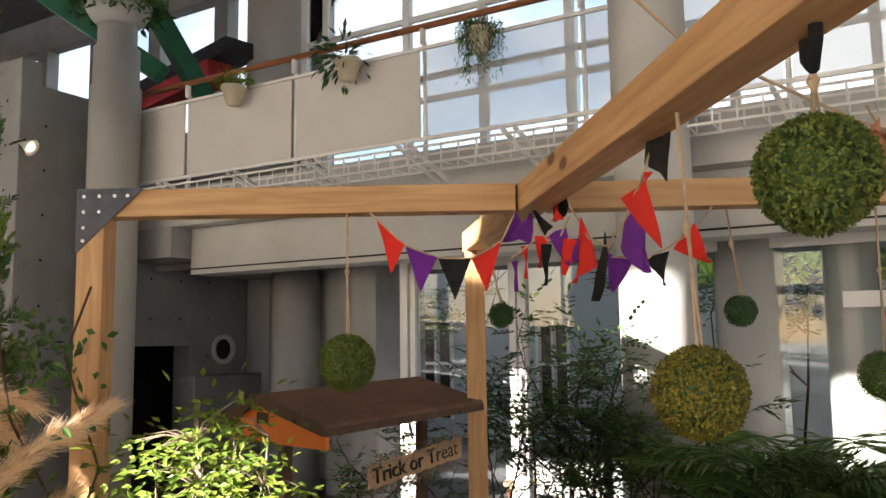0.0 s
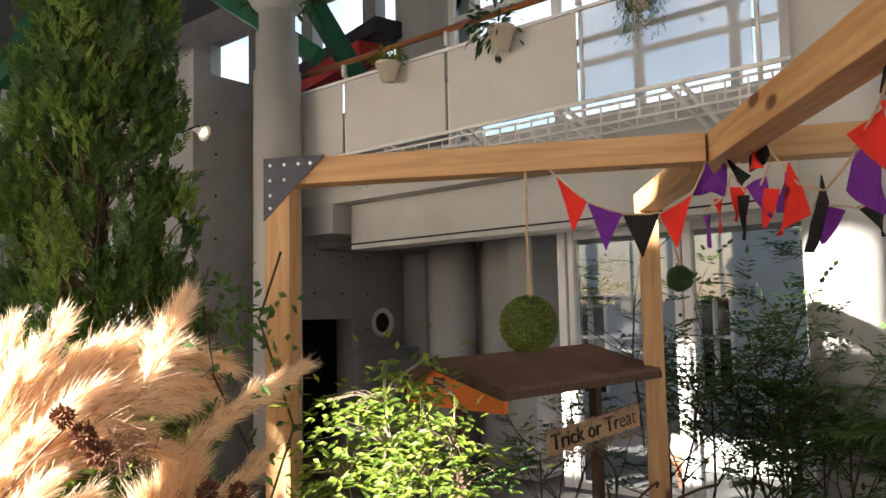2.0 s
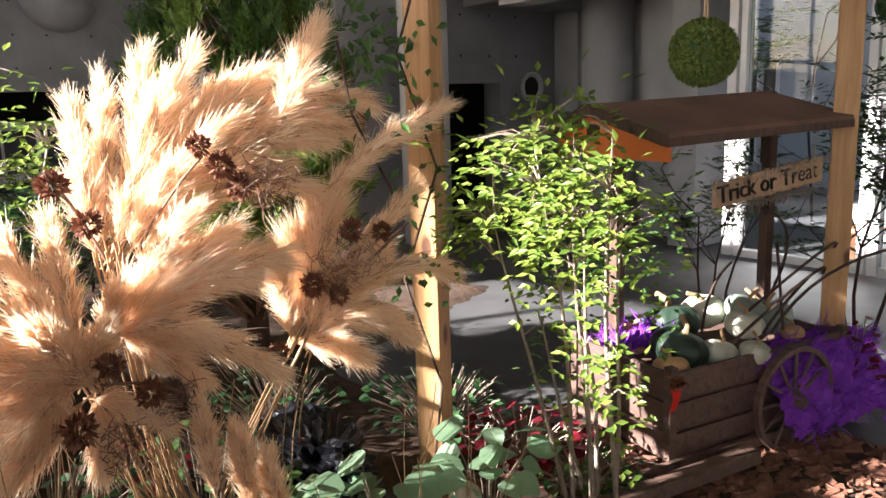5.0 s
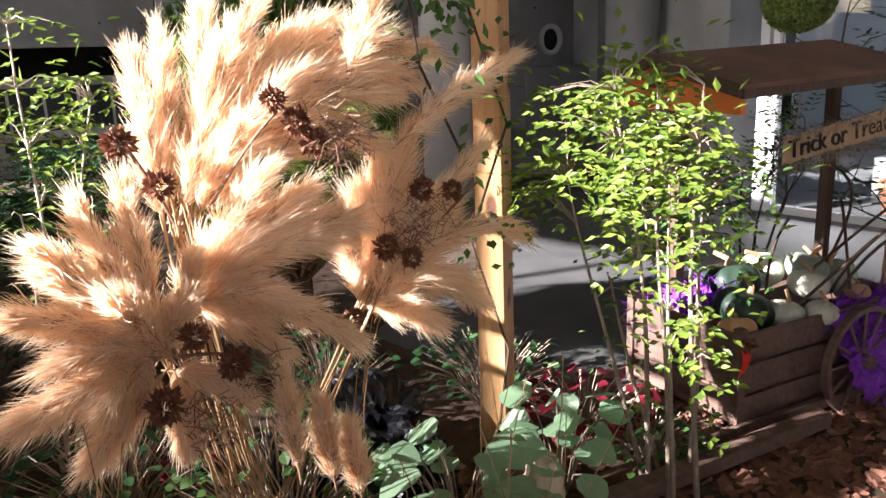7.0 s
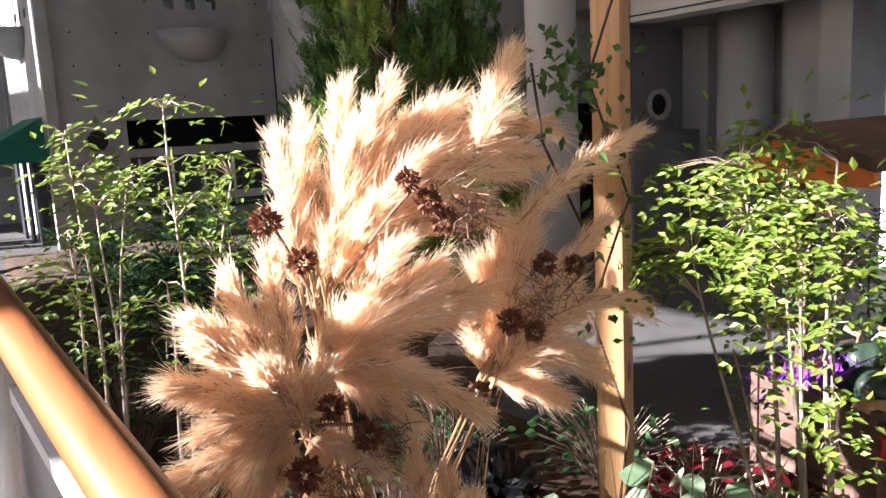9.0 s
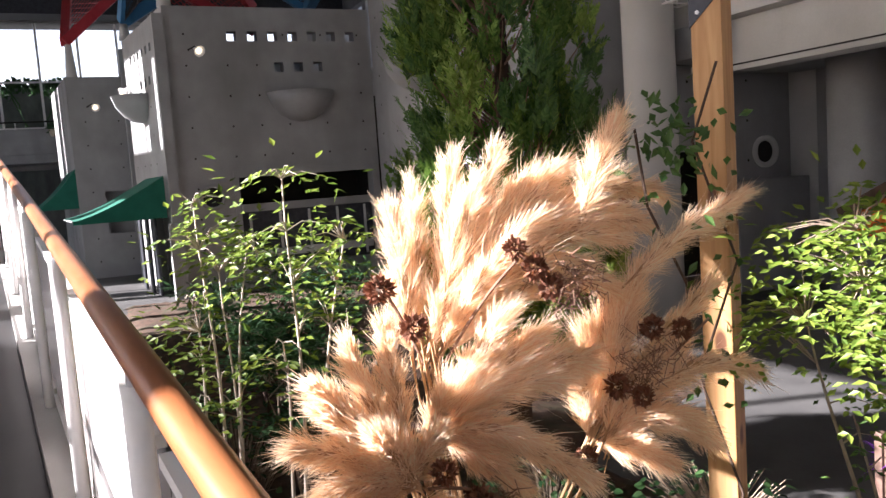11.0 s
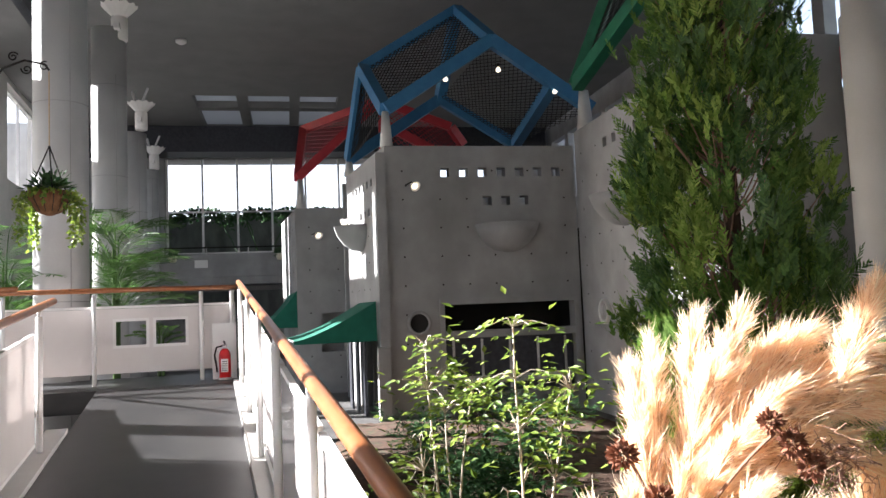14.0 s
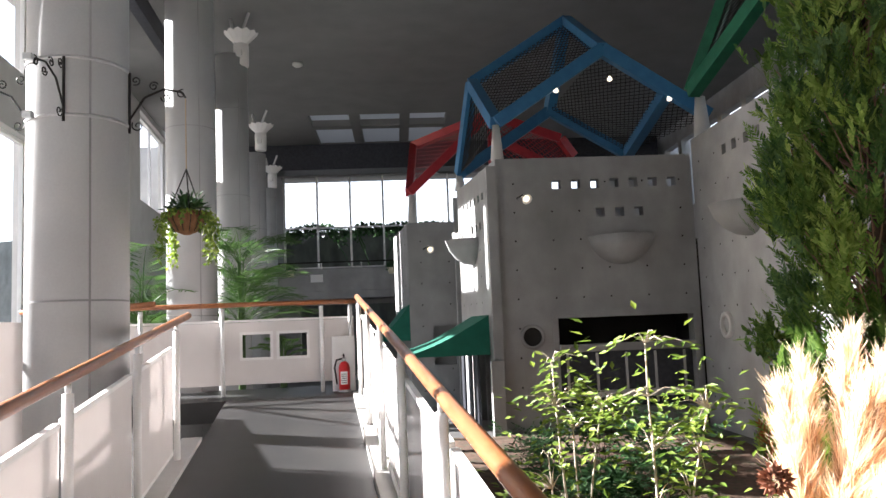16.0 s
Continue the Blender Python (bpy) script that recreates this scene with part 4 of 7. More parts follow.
# upper glazing behind the gallery
ug = Mesh()
mx_ = [-7.0, -6.62, -5.3, -4.2, -3.08, -2.56, -1.3, 0.0, 1.3, 2.6, 3.9, 5.2, 6.5]
for x in mx_:
    ug.box(x - 0.05, x + 0.05, 9.0, 9.1, 3.3, 8.0)
for z in (3.9, 4.75, 5.85, 6.9):
    ug.box(-7.0, 7.0, 9.01, 9.07, z - 0.035, z + 0.035)
setting("window_frame_gallery", ug, WHITE, "white mullions of the tall gallery glazing")
gg = setting("window_gallery", Mesh().box(-7.0, 7.2, 9.04, 9.048, 3.3, 8.0), GLASS, "clear tall panes behind the gallery")
gg.visible_shadow = False
inn = thing("gallery_rail", "grey steel rail along the gallery glazing", "railing")
part("rail", Mesh().tube([(-7, 8.8, 4.95), (7, 8.8, 4.95)], 0.04, 10), STEEL, inn, smooth=True)
for i in range(9):
    part("bracket", Mesh().tube([(-6.6 + 1.6 * i, 8.8, 4.95), (-6.6 + 1.6 * i, 9.0, 4.9)], 0.015, 6), STEEL, inn)
du = thing("roof_duct", "dark roof beam with a red underside beside the gallery", "beam")
part("beam", Mesh().bar((-13, 9.6, 5.6), (-7.6, 8.4, 5.75), 0.5, 0.22), DARKSTEEL, du)
part("red_duct", Mesh().bar((-12, 9.2, 5.3), (-7.9, 8.3, 5.45), 0.4, 0.28, 0.03), RED, du, "dark red duct")

# potted plants hung on the gallery rail
for x, kind in ((-5.49, 0), (-4.1, 1), (-2.78, 2)):
    pt = thing("hanging_pot", ("cream pot with upright bright leaves", "cream pot with dark drooping leaves", "pot overgrown with long trailing green stems")[kind] + " hung on the gallery rail", "potted plant", (x, GY - 0.15, 4.03), "gallery pots")
    pt.scale = (0.78, 0.78, 0.78)
    part("pot", Mesh().lathe([(0.09, 0), (0.145, 0.2), (0.16, 0.2), (0.16, 0.24), (0.13, 0.24), (0.12, 0.18)], 20), CREAMPOT, pt, smooth=True)
    part("hook", Mesh().tube([(0, 0.12, 0.2), (0, 0.17, 0.29), (0, 0.2, 0.24)], 0.006, 6), IRON, pt)
    lf = Mesh()
    if kind == 0:
        for _ in range(420):
            d = Vector((rnd.gauss(0, 1), rnd.gauss(0, 0.8), rnd.uniform(0.1, 1))).normalized()
            lf.leaf(Vector((0, 0, 0.22)) + d * rnd.uniform(0.03, 0.24), d + rv(0.6), rv() + Vector((0, 0, 1)), rnd.uniform(0.05, 0.1), 0.022)
    elif kind == 1:
        for _ in range(150):
            d = Vector((rnd.uniform(-1, 0.5), rnd.gauss(0, 0.6), rnd.uniform(-0.5, 0.9))).normalized()
            lf.leaf(Vector((-0.05, 0, 0.25)) + d * rnd.uniform(0.05, 0.35), d + Vector((0, 0, -0.6)) + rv(0.4), rv() + Vector((0, 0, 1)), rnd.uniform(0.1, 0.17), 0.05)
    else:
        for _ in range(170):
            a = rnd.uniform(0, 6.28)
            r0 = rnd.uniform(0.1, 0.26)
            drop = rnd.uniform(0.1, 0.75) * rnd.random() + 0.06
            p0 = Vector((0, 0, 0.27))
            p1 = Vector((r0 * math.cos(a), r0 * math.sin(a), 0.28))
            p2 = p1 + Vector((rnd.uniform(-0.05, 0.05), 0, -drop))
            for a_, b_ in ((p0, p1), (p1, p2)):
                n = max(2, int((b_ - a_).length / 0.035))
                for k in range(n):
                    q = a_.lerp(b_, k / n)
                    lf.leaf(q, (b_ - a_).normalized() + rv(0.9), rv(), 0.06, 0.012)
    part("foliage", lf, (LEAF_YOUNG, LEAF_DARK, LEAF)[kind], pt)

# ---- court outside ----
setting("wall_court_building", Mesh().wall((-14, -3.2), (-0.3, 5.2), [(-7.6, -6.9, 0.3, 2.0), (-10.5, -9.6, 0.3, 2.0), (-5.3, -4.7, 0.4, 1.9)], 0.4, Matrix(((1, 0, 0, 0), (0, 1, 0, 13.0), (0, 0, 1, 0), (0, 0, 0, 1)))), PLASTER, "pale plaster wall of the building across the court")
# one black sheet behind all three openings imitates the unlit rooms
setting("window_court_building", Mesh().box(-14, -3.3, 13.2, 13.25, 0, 2.3), ROOM_SHADE, "dark panes across the court")
wf = Mesh()
for x0, x1 in ((-7.6, -6.9), (-10.5, -9.6), (-5.3, -4.7)):
    for a, b in ((x0, x0 + 0.05), (x1 - 0.05, x1), ((x0 + x1) / 2 - 0.02, (x0 + x1) / 2 + 0.02)):
        wf.box(a, b, 12.96, 13.1, 0.3, 2.0)
    wf.box(x0, x1, 12.95, 13.09, 1.25, 1.3)
setting("window_frame_court_building", wf, WHITE, "white window frames across the court")
setting("wall_retaining", Mesh().sheet(lambda u, v: Vector((-3.2 + 14 * u, 13.6 + 0.03 * noise.noise(Vector((u * 30, v * 9, 0))), -0.3 + 2.75 * v)), 60, 12).box(-3.2, 10.8, 13.62, 14.2, -0.3, 2.47), STAINEDWALL, "stained grey retaining wall of the court")
setting("ground_hill", Mesh().sheet(lambda u, v: Vector((-16 + 36 * u, 14.1 + 14 * v, 2.2 + 4.2 * v + 0.5 * noise.noise(Vector((u * 9, v * 5, 1))))), 50, 24), SOIL, "planted slope above the retaining wall", True)
hl = Mesh()
for _ in range(16000):
    u, v = rnd.random(), rnd.random() ** 1.7
    p = Vector((-7 + 17 * u, 14.0 + 9 * v, 2.3 + 3.0 * v + 0.7 * abs(noise.noise(Vector((u * 22, v * 9, 2)))) + rnd.uniform(0, 0.25)))
    hl.leaf(p, rv() + Vector((0, -0.4, 0.5)), rv() + Vector((0, -1, 1)), rnd.uniform(0.10, 0.2), 0.11)
tagged(hl.done("hillside_shrubs", LEAF_HILL), "bright green shrubs covering the slope outside", "shrubs", kind="stuff")


def limb_tree(name, at, height, spread, leafmat, label, n_leaf, leaf=0.09, group="", stems=1, barkmat=BRANCH, bare=0.3, seed=1, wid=0.45, reach=1.0, tilt=0.16):
    """A small tree: tapering trunk with limbs and twigs; leaves in sprays round the twigs."""
    r = random.Random(seed)
    t = thing(name, label, "tree" if height > 1.8 else "shrub", at, group)
    wood_, lf = Mesh(), Mesh()
    tips = []

    def grow(p, d, length, rad, level):
        pts, q = [p], p
        for k in range(4):
            d = (d + Vector((r.uniform(-0.25, 0.25), r.uniform(-0.25, 0.25), r.uniform(-0.05, 0.18)))).normalized()
            q = q + d * length / 4
            pts.append(q)
        wood_.tube(pts, [rad * (1 - 0.13 * k) for k in range(5)], 6 if level < 2 else 4)
        if level >= 2:
            tips.extend((pts[i], (pts[i] - pts[i - 1]).normalized()) for i in (2, 3, 4))
            return
        for k in range(4 if level == 0 else 3):
            f = pts[2 + k % 3]
            a = r.uniform(0, 6.28)
            nd = (d * 0.55 + Vector((math.cos(a), math.sin(a), r.uniform(-0.1, 0.35))) * spread).normalized()
            grow(f, nd, length * reach * r.uniform(0.4, 0.6), rad * 0.5, level + 1)
        tips.append((pts[-1], d))

    for s in range(stems):
        a = 6.28 * s / max(1, stems) + r.uniform(0, 1)
        off = Vector((math.cos(a), math.sin(a), 0)) * (0.06 if stems > 1 else 0)
        grow(off, Vector((math.cos(a) * tilt, math.sin(a) * tilt, 1)).normalized(), height * r.uniform(0.55, 0.68), 0.005 + 0.004 * height, 0)
    per = max(1, n_leaf // max(1, len(tips)) // 9)
    for p, d in tips:
        if p.z < height * bare:
            continue
        for _ in range(per):
            ax = (d * 0.35 + Vector((r.uniform(-1, 1), r.uniform(-1, 1), r.uniform(-0.25, 0.3)))).normalized()
            ln = leaf * r.uniform(2.0, 3.4)
            up = (Vector((0, 0, 1)) + Vector((r.uniform(-0.35, 0.35), r.uniform(-0.35, 0.35), 0))).normalized()
            side = ax.cross(up).normalized()
            for k in range(4):
                q = p + ax * ln * (0.25 + 0.22 * k) - Vector((0, 0, 0.05 * ln * k * k * 0.3))
                for sg in (-1, 1):
                    lf.leaf(q, ax * 0.55 + side * sg + Vector((0, 0, r.uniform(-0.3, 0.1))), up, leaf * r.uniform(0.7, 1.1), leaf * wid)
            lf.leaf(p + ax * ln, ax, up, leaf, leaf * wid)
    part("trunk", wood_, barkmat, t, smooth=True)
    part("crown", lf, leafmat, t)
    return t


for i, (x, y, h) in enumerate(((-4.6, 9.6, 3.6), (-3.0, 9.4, 3.0), (-1.0, 10.5, 4.2), (0.6, 10.0, 3.8), (-2.2, 11.4, 3.4))):
    limb_tree("court_tree", (x, y, -0.02), h, 0.9, LEAF if i != 2 else LEAF_DARK, "slender leafy tree standing in the court outside", 2300, 0.10, "court trees", 1, TWIG, 0.25, 40 + i)
wb = solid("utility_box", Mesh().box(-2.9, -2.3, 13.1, 13.5, -0.02, 1.2, c=0.02), DARKSTEEL, "dark slatted utility box against the court wall", "box")
pot = thing("terracotta_pot", "small terracotta pot just outside the glass", "pot", (-3.4, 8.1, 0.0))
part("pot", Mesh().lathe([(0.11, 0), (0.16, 0.24), (0.18, 0.24), (0.18, 0.29), (0.15, 0.29), (0.13, 0.2)], 20), TERRACOTTA, pot, smooth=True)
setting("bench_kerb", Mesh().box(-4.0, 0.5, 9.0, 9.3, -0.02, 0.35, c=0.01), CONCRETE_PALE, "low pale kerb wall in the court")

# ---- walkway railings ----


def railing(name, l, posts, label, s_start, s_end, panels=True):
    rl = thing(name, label, "railing")
    part("handrail", Mesh().tube([W(s_start, l, ramp_z(s_start) + 1.05), W(s_end, l, ramp_z(s_end) + 1.05)], 0.028, 14), RAILWOOD, rl, "round varnished wooden handrail", True)
    sg = -1 if l > 0 else 1
    for i, s in enumerate(posts):
        z = ramp_z(s)
        part("post", Mesh().tube([W(s, l, z - 0.05), W(s, l, z + 0.98)], 0.024, 10), WHITE, rl, smooth=True)
        part("post_pin", Mesh().tube([W(s, l, z + 0.96), W(s, l, z + 1.04)], 0.014, 8), STEEL, rl, smooth=True)
        if panels and i + 1 < len(posts):
            a, b = s + 0.04, posts[i + 1] - 0.04
            q = -sg * 0.035
            pm = Mesh()
            for d in (0, 0.012):
                pm.add([W(a, l + q + d, ramp_z(a) + 0.10), W(b, l + q + d, ramp_z(b) + 0.10), W(b, l + q + d, ramp_z(b) + 0.84), W(a, l + q + d, ramp_z(a) + 0.84)], [(0, 1, 2, 3) if d else (3, 2, 1, 0)])
            # garden side gets the part-clear panel to let sun onto the plumes
            part("panel", pm, PANEL_SUNPASS if l > 0 else PANEL, rl, "pinkish white perforated panel")
            part("top_strip", Mesh().bar(W(a, l + q, ramp_z(a) + 0.855), W(b, l + q, ramp_z(b) + 0.855), 0.03, 0.025), WHITE, rl)
            part("bottom_strip", Mesh().bar(W(a, l + q, ramp_z(a) + 0.09), W(b, l + q, ramp_z(b) + 0.09), 0.03, 0.025), WHITE, rl)
    return rl


railing("garden_railing", 0.42, [-4.2 + 1.4 * i for i in range(10)], "white railing with a sunlit wooden handrail along the garden", -5.5, 8.7)
railing("window_railing", -1.06, [-4.2 + 1.3 * i for i in range(9)], "white panelled railing with a wooden handrail facing the windows", -5.5, 6.75)
er = thing("landing_railing", "white panelled end railing with two small panes at the landing", "railing")
Z0 = 1.07
part("handrail", Mesh().tube([W(9.2, 0.42, Z0 + 1.02), W(9.2, -3.2, Z0 + 1.02)], 0.028, 12), RAILWOOD, er, "wooden handrail", True)
part("handrail", Mesh().tube([W(7.6, -1.5, Z0 + 1.0), W(9.2, -3.0, Z0 + 1.0)], 0.026, 12), RAILWOOD, er, "wooden handrail", True)
for l in (0.36, 0.03, -1.07, -1.95, -2.9):
    part("post", Mesh().tube([W(9.18, l, Z0), W(9.18, l, Z0 + 0.98)], 0.024, 10), WHITE, er, smooth=True)
EM = Matrix.Translation(W(9.24, 0.42)) @ Matrix(((WN.x * -1, WA.x, 0, 0), (WN.y * -1, WA.y, 0, 0), (0, 0, 1, 0), (0, 0, 0, 1)))
part("panel", Mesh().wall((0.02, 3.5), (Z0 + 0.12, Z0 + 0.82), [(0.56, 0.87, Z0 + 0.42, Z0 + 0.68), (0.97, 1.28, Z0 + 0.42, Z0 + 0.68)], 0.02, EM), PANEL, er, "white panel")
for a, b in ((0.56, 0.87), (0.97, 1.28)):
    part("pane_frame", Mesh().wall((a - 0.03, b + 0.03), (Z0 + 0.39, Z0 + 0.71), [(a, b, Z0 + 0.42, Z0 + 0.68)], 0.03, EM @ Matrix.Translation((0, -0.012, 0))), WHITE, er)
part("top_strip", Mesh().box(0.02, 3.5, -0.01, 0.03, Z0 + 0.824, Z0 + 0.85, EM), WHITE, er)
part("niche", Mesh().box(0.02, 0.28, -0.09, -0.015, Z0, Z0 + 0.62, EM, 0.006), WHITE, er, "pale recessed board behind the extinguisher")

ex = thing("fire_extinguisher", "red fire extinguisher with a black hose standing on the landing", "fire extinguisher", W(9.0, 0.27, Z0 + 0.004))
part("cylinder", Mesh().lathe([(0.06, 0), (0.075, 0.02), (0.075, 0.32), (0.06, 0.37), (0.03, 0.40)], 22), EXT_RED, ex, smooth=True)
ex.scale = (0.84, 0.84, 0.84)
part("base_ring", Mesh().lathe([(0.085, -0.003), (0.085, 0.03), (0.076, 0.03)], 22), STEEL, ex, smooth=True)
part("label", Mesh().box(0.0, 0.078, -0.045, 0.045, 0.10, 0.27, c=0.004), PAPER, ex, "white instruction label")
lb = Mesh()
for i in range(5):
    lb.box(0.0785, 0.0795, -0.035, 0.035, 0.12 + 0.028 * i, 0.128 + 0.028 * i)
part("label_print", lb, INK, ex)
part("valve", Mesh().lathe([(0.025, 0.40), (0.03, 0.44), (0.015, 0.46)], 12), STEEL, ex, smooth=True)
part("lever", Mesh().bar((-0.02, 0, 0.46), (0.11, 0, 0.50), 0.02, 0.014).bar((-0.02, 0, 0.445), (0.10, 0, 0.45), 0.02, 0.012), INK, ex)
part("hose", Mesh().tube([(0, -0.02, 0.44), (0.01, -0.10, 0.42), (0.01, -0.13, 0.32), (0.01, -0.11, 0.2), (0.01, -0.10, 0.1)], 0.012, 8), INK, ex, "black hose", True)

# ---- columns on the window side, with lamps and the hanging basket ----
for i in range(-1, 7):
    s = 5.2 + 5.2 * i
    p = W(s, -1.475 if i == 0 else -1.58)
    col = column("column", p.x, p.y, 0.30 if i == 0 else 0.31, (CEIL, CEIL, CEIL, 7.2, 6.4, 6.4, 6.4, 6.4)[i + 1], "tall round concrete column on the window side", CONCRETE_COLUMN)
    for z in (2.0, 4.4, 6.1):
        part("joint", Mesh().lathe([(0.312, z), (0.312, z + 0.012)] if i else [(0.302, z), (0.302, z + 0.012)], 40, Matrix.Translation(p), caps=False), CONCRETE, col, "thin casting joint", True)
    part("seam", Mesh().box(-0.006, 0.006, -0.003, 0.003, 0.1, 6.3, Matrix.Translation(p + Vector((0.255, 0.17, 0)) * (0.98 if i == 0 else 1.012)) @ Matrix.Rotation(radians(33.7 + 90), 4, "Z")), CONCRETE, col, "thin upright casting seam")
    if i in (2, 3, 4):
        lp = thing("column_lamp", "white flared lamp on a short arm fixed to a column", "lamp", W(s - 0.1, -1.38, (0, 0, 7.25, 6.75, 6.7)[i]), "column lamps")
        part("arm", Mesh().box(-0.05, 0.3, -0.05, 0.05, -0.12, 0.0), WHITE, lp)
        part("body", Mesh().lathe([(0.13, -0.28), (0.15, -0.25), (0.15, 0.16), (0.1, 0.2)], 20), WHITE, lp, smooth=True)
        cr = Mesh()
        for k in range(12):
            a0, a1 = 2 * math.pi * k / 12, 2 * math.pi * (k + 1) / 12
            am = (a0 + a1) / 2
            c0, c1 = Vector((math.cos(a0), math.sin(a0), 0)), Vector((math.cos(a1), math.sin(a1), 0))
            cmid = Vector((math.cos(am), math.sin(am), 0))
            cr.add([c0 * 0.12 + Vector((0, 0, 0.18)), cmid * 0.12 + Vector((0, 0, 0.18)), c1 * 0.12 + Vector((0, 0, 0.18)), c0 * 0.34 + Vector((0, 0, 0.42)), cmid * 0.318 + Vector((0, 0, 0.38)), c1 * 0.34 + Vector((0, 0, 0.42))], [(0, 1, 4, 3), (1, 2, 5, 4)])
        part("crown", cr, WHITE, lp, "fluted white reflector crown")
        part("strut", Mesh().tube([(0.1, 0, -0.2), (0.0, -0.2, 0.7)], 0.035, 8), STEEL, lp)
        part("strut", Mesh().tube([(0.1, 0, 0.3), (0.2, 0.2, 0.75)], 0.03, 8), STEEL, lp)
CB = W(5.2, -1.475)
for z in (3.11, 3.465):
    bd = thing("column_band", "thin steel band clamped round the column", "band", group="column bands")
    part("ring", Mesh().lathe([(0.301, z), (0.307, z), (0.307, z + 0.02), (0.301, z + 0.02)], 40, Matrix.Translation((CB.x, CB.y, 0)), caps=False), STEEL, bd, smooth=True)
    part("clamp", Mesh().box(0.28, 0.33, -0.2, -0.15, z - 0.01, z + 0.03, Matrix.Translation((CB.x, CB.y, 0))), STEEL, bd)


def scroll(c, r, turns, a0, plane_u, plane_v, n=26):
    return [c + (plane_u * math.cos(a0 + turns * 2 * math.pi * k / n) + plane_v * math.sin(a0 + turns * 2 * math.pi * k / n)) * r * (1 - 0.8 * k / n) for k in range(n + 1)]


def scroll_bracket(at, out, label):
    b = thing("scroll_bracket", label, "bracket", at, "scroll brackets")
    o, u = Vector(out).normalized(), Vector((0, 0, 1))
    part("backplate", Mesh().tube([u * -0.02, u * 0.62], 0.014, 6), IRON, b)
    part("arm", Mesh().tube([u * 0.12, o * 0.15 + u * 0.36, o * 0.34 + u * 0.45, o * 0.52 + u * 0.42, o * 0.56 + u * 0.36], 0.011, 6), IRON, b)
    part("scroll", Mesh().tube(scroll(o * 0.08 + u * 0.06, 0.06, 1.3, 2.5, o, u), 0.007, 5), IRON, b)
    part("scroll", Mesh().tube(scroll(o * 0.06 + u * 0.54, 0.05, 1.3, -2.0, o, u), 0.007, 5), IRON, b)
    part("scroll", Mesh().tube(scroll(o * 0.24 + u * 0.48, 0.05, 1.4, 0.5, o, u), 0.007, 5), IRON, b)
    part("scroll", Mesh().tube(scroll(o * 0.36 + u * 0.36, 0.05, 1.4, 3.0, o, u), 0.007, 5), IRON, b)
    part("scroll", Mesh().tube(scroll(o * 0.52 + u * 0.40, 0.05, 1.2, 1.2, o, u), 0.007, 5), IRON, b)
    b.scale = (0.62, 0.62, 0.62)
    return b


scroll_bracket(Vector((CB.x, CB.y, 3.09)) + WN * 0.308, WN, "black wrought-iron scroll bracket on the column")
scroll_bracket(Vector((CB.x, CB.y, 3.09)) - WA * 0.308, -WA * 0.3 + WN * -0.05, "black wrought-iron scroll bracket seen edge-on")
scroll_bracket(Vector((CB.x, CB.y, 3.09)) - WN * 0.308, -WN, "black wrought-iron scroll bracket towards the windows")
HB = Vector((CB.x, CB.y, 2.52)) + WN * 0.655
hb = thing("hanging_basket", "coco-fibre hanging basket with trailing yellow-green ivy", "hanging basket", HB)
part("liner", Mesh().lathe([(0.03, -0.17), (0.12, -0.13), (0.19, -0.03), (0.21, 0.06), (0.18, 0.06), (0.1, -0.05)], 26), COCO, hb, "brown coco liner", True)
for k in range(14):
    a = 2 * math.pi * k / 14
    part("wire", Mesh().tube([(0.215 * math.cos(a), 0.215 * math.sin(a), 0.06), (0.2 * math.cos(a), 0.2 * math.sin(a), -0.03), (0.125 * math.cos(a), 0.125 * math.sin(a), -0.14)], 0.004, 4), IRON, hb)
hb.scale = (0.62, 0.62, 0.62)
part("rope", Mesh().tube([(0, 0, 0.52), (0, 0, 1.27)], 0.006, 6), ROPE, hb)
for k in range(3):
    a = 2 * math.pi * k / 3 + 0.4
    part("chain", Mesh().tube(curve((0.2 * math.cos(a), 0.2 * math.sin(a), 0.06), (0, 0, 0.52), 0, 12), 0.007, 5), IRON, hb)
lf = Mesh()
for _ in range(160):
    d = Vector((rnd.gauss(0, 1), rnd.gauss(0, 1), rnd.uniform(0.1, 1.2))).normalized()
    lf.leaf(Vector((0, 0, 0.06)) + d * rnd.uniform(0.05, 0.2), d, Vector((0, 0, 1)) + rv(0.4), rnd.uniform(0.07, 0.11), 0.055)
part("foliage", lf, LEAF_DARK, hb, "dark rounded leaves")
lf = Mesh()
for k in range(46):
    a = rnd.uniform(0, 6.28)
    p = Vector((0.21 * math.cos(a), 0.21 * math.sin(a), 0.07))
    sidel = math.cos(a) * WN.x + math.sin(a) * WN.y
    drop = rnd.uniform(0.08, 0.6) if abs(sidel) > 0.45 else rnd.uniform(0.0, 0.15)
    n = int(drop / 0.018) + 3
    for j in range(n):
        q = p + Vector((0.08 * math.cos(a), 0.08 * math.sin(a), 0)) * min(1, j / 5) + Vector((rnd.uniform(-0.03, 0.03), rnd.uniform(-0.03, 0.03), -drop * j / n))
        lf.leaf(q, rv() + Vector((0, 0, -0.7)), rv() + Vector((math.cos(a), math.sin(a), 0)), rnd.uniform(0.03, 0.07), 0.035)
part("trailing_ivy", lf, LEAF_YOUNG, hb, "trailing yellow-green ivy")
setting("beam_upper", Mesh().bar(W(6.4, -2.3, 6.02), W(16.2, -2.3, 6.54), 0.14, 0.3), DARKSTEEL, "dark steel beam running along the window side")
st = thing("side_platform", "white panelled platform edge beside the window railing", "railing")
part("panel", Mesh().box(3.0, 8.5, -2.75, -2.70, 0.2, 1.95, WALKM), PANEL, st)
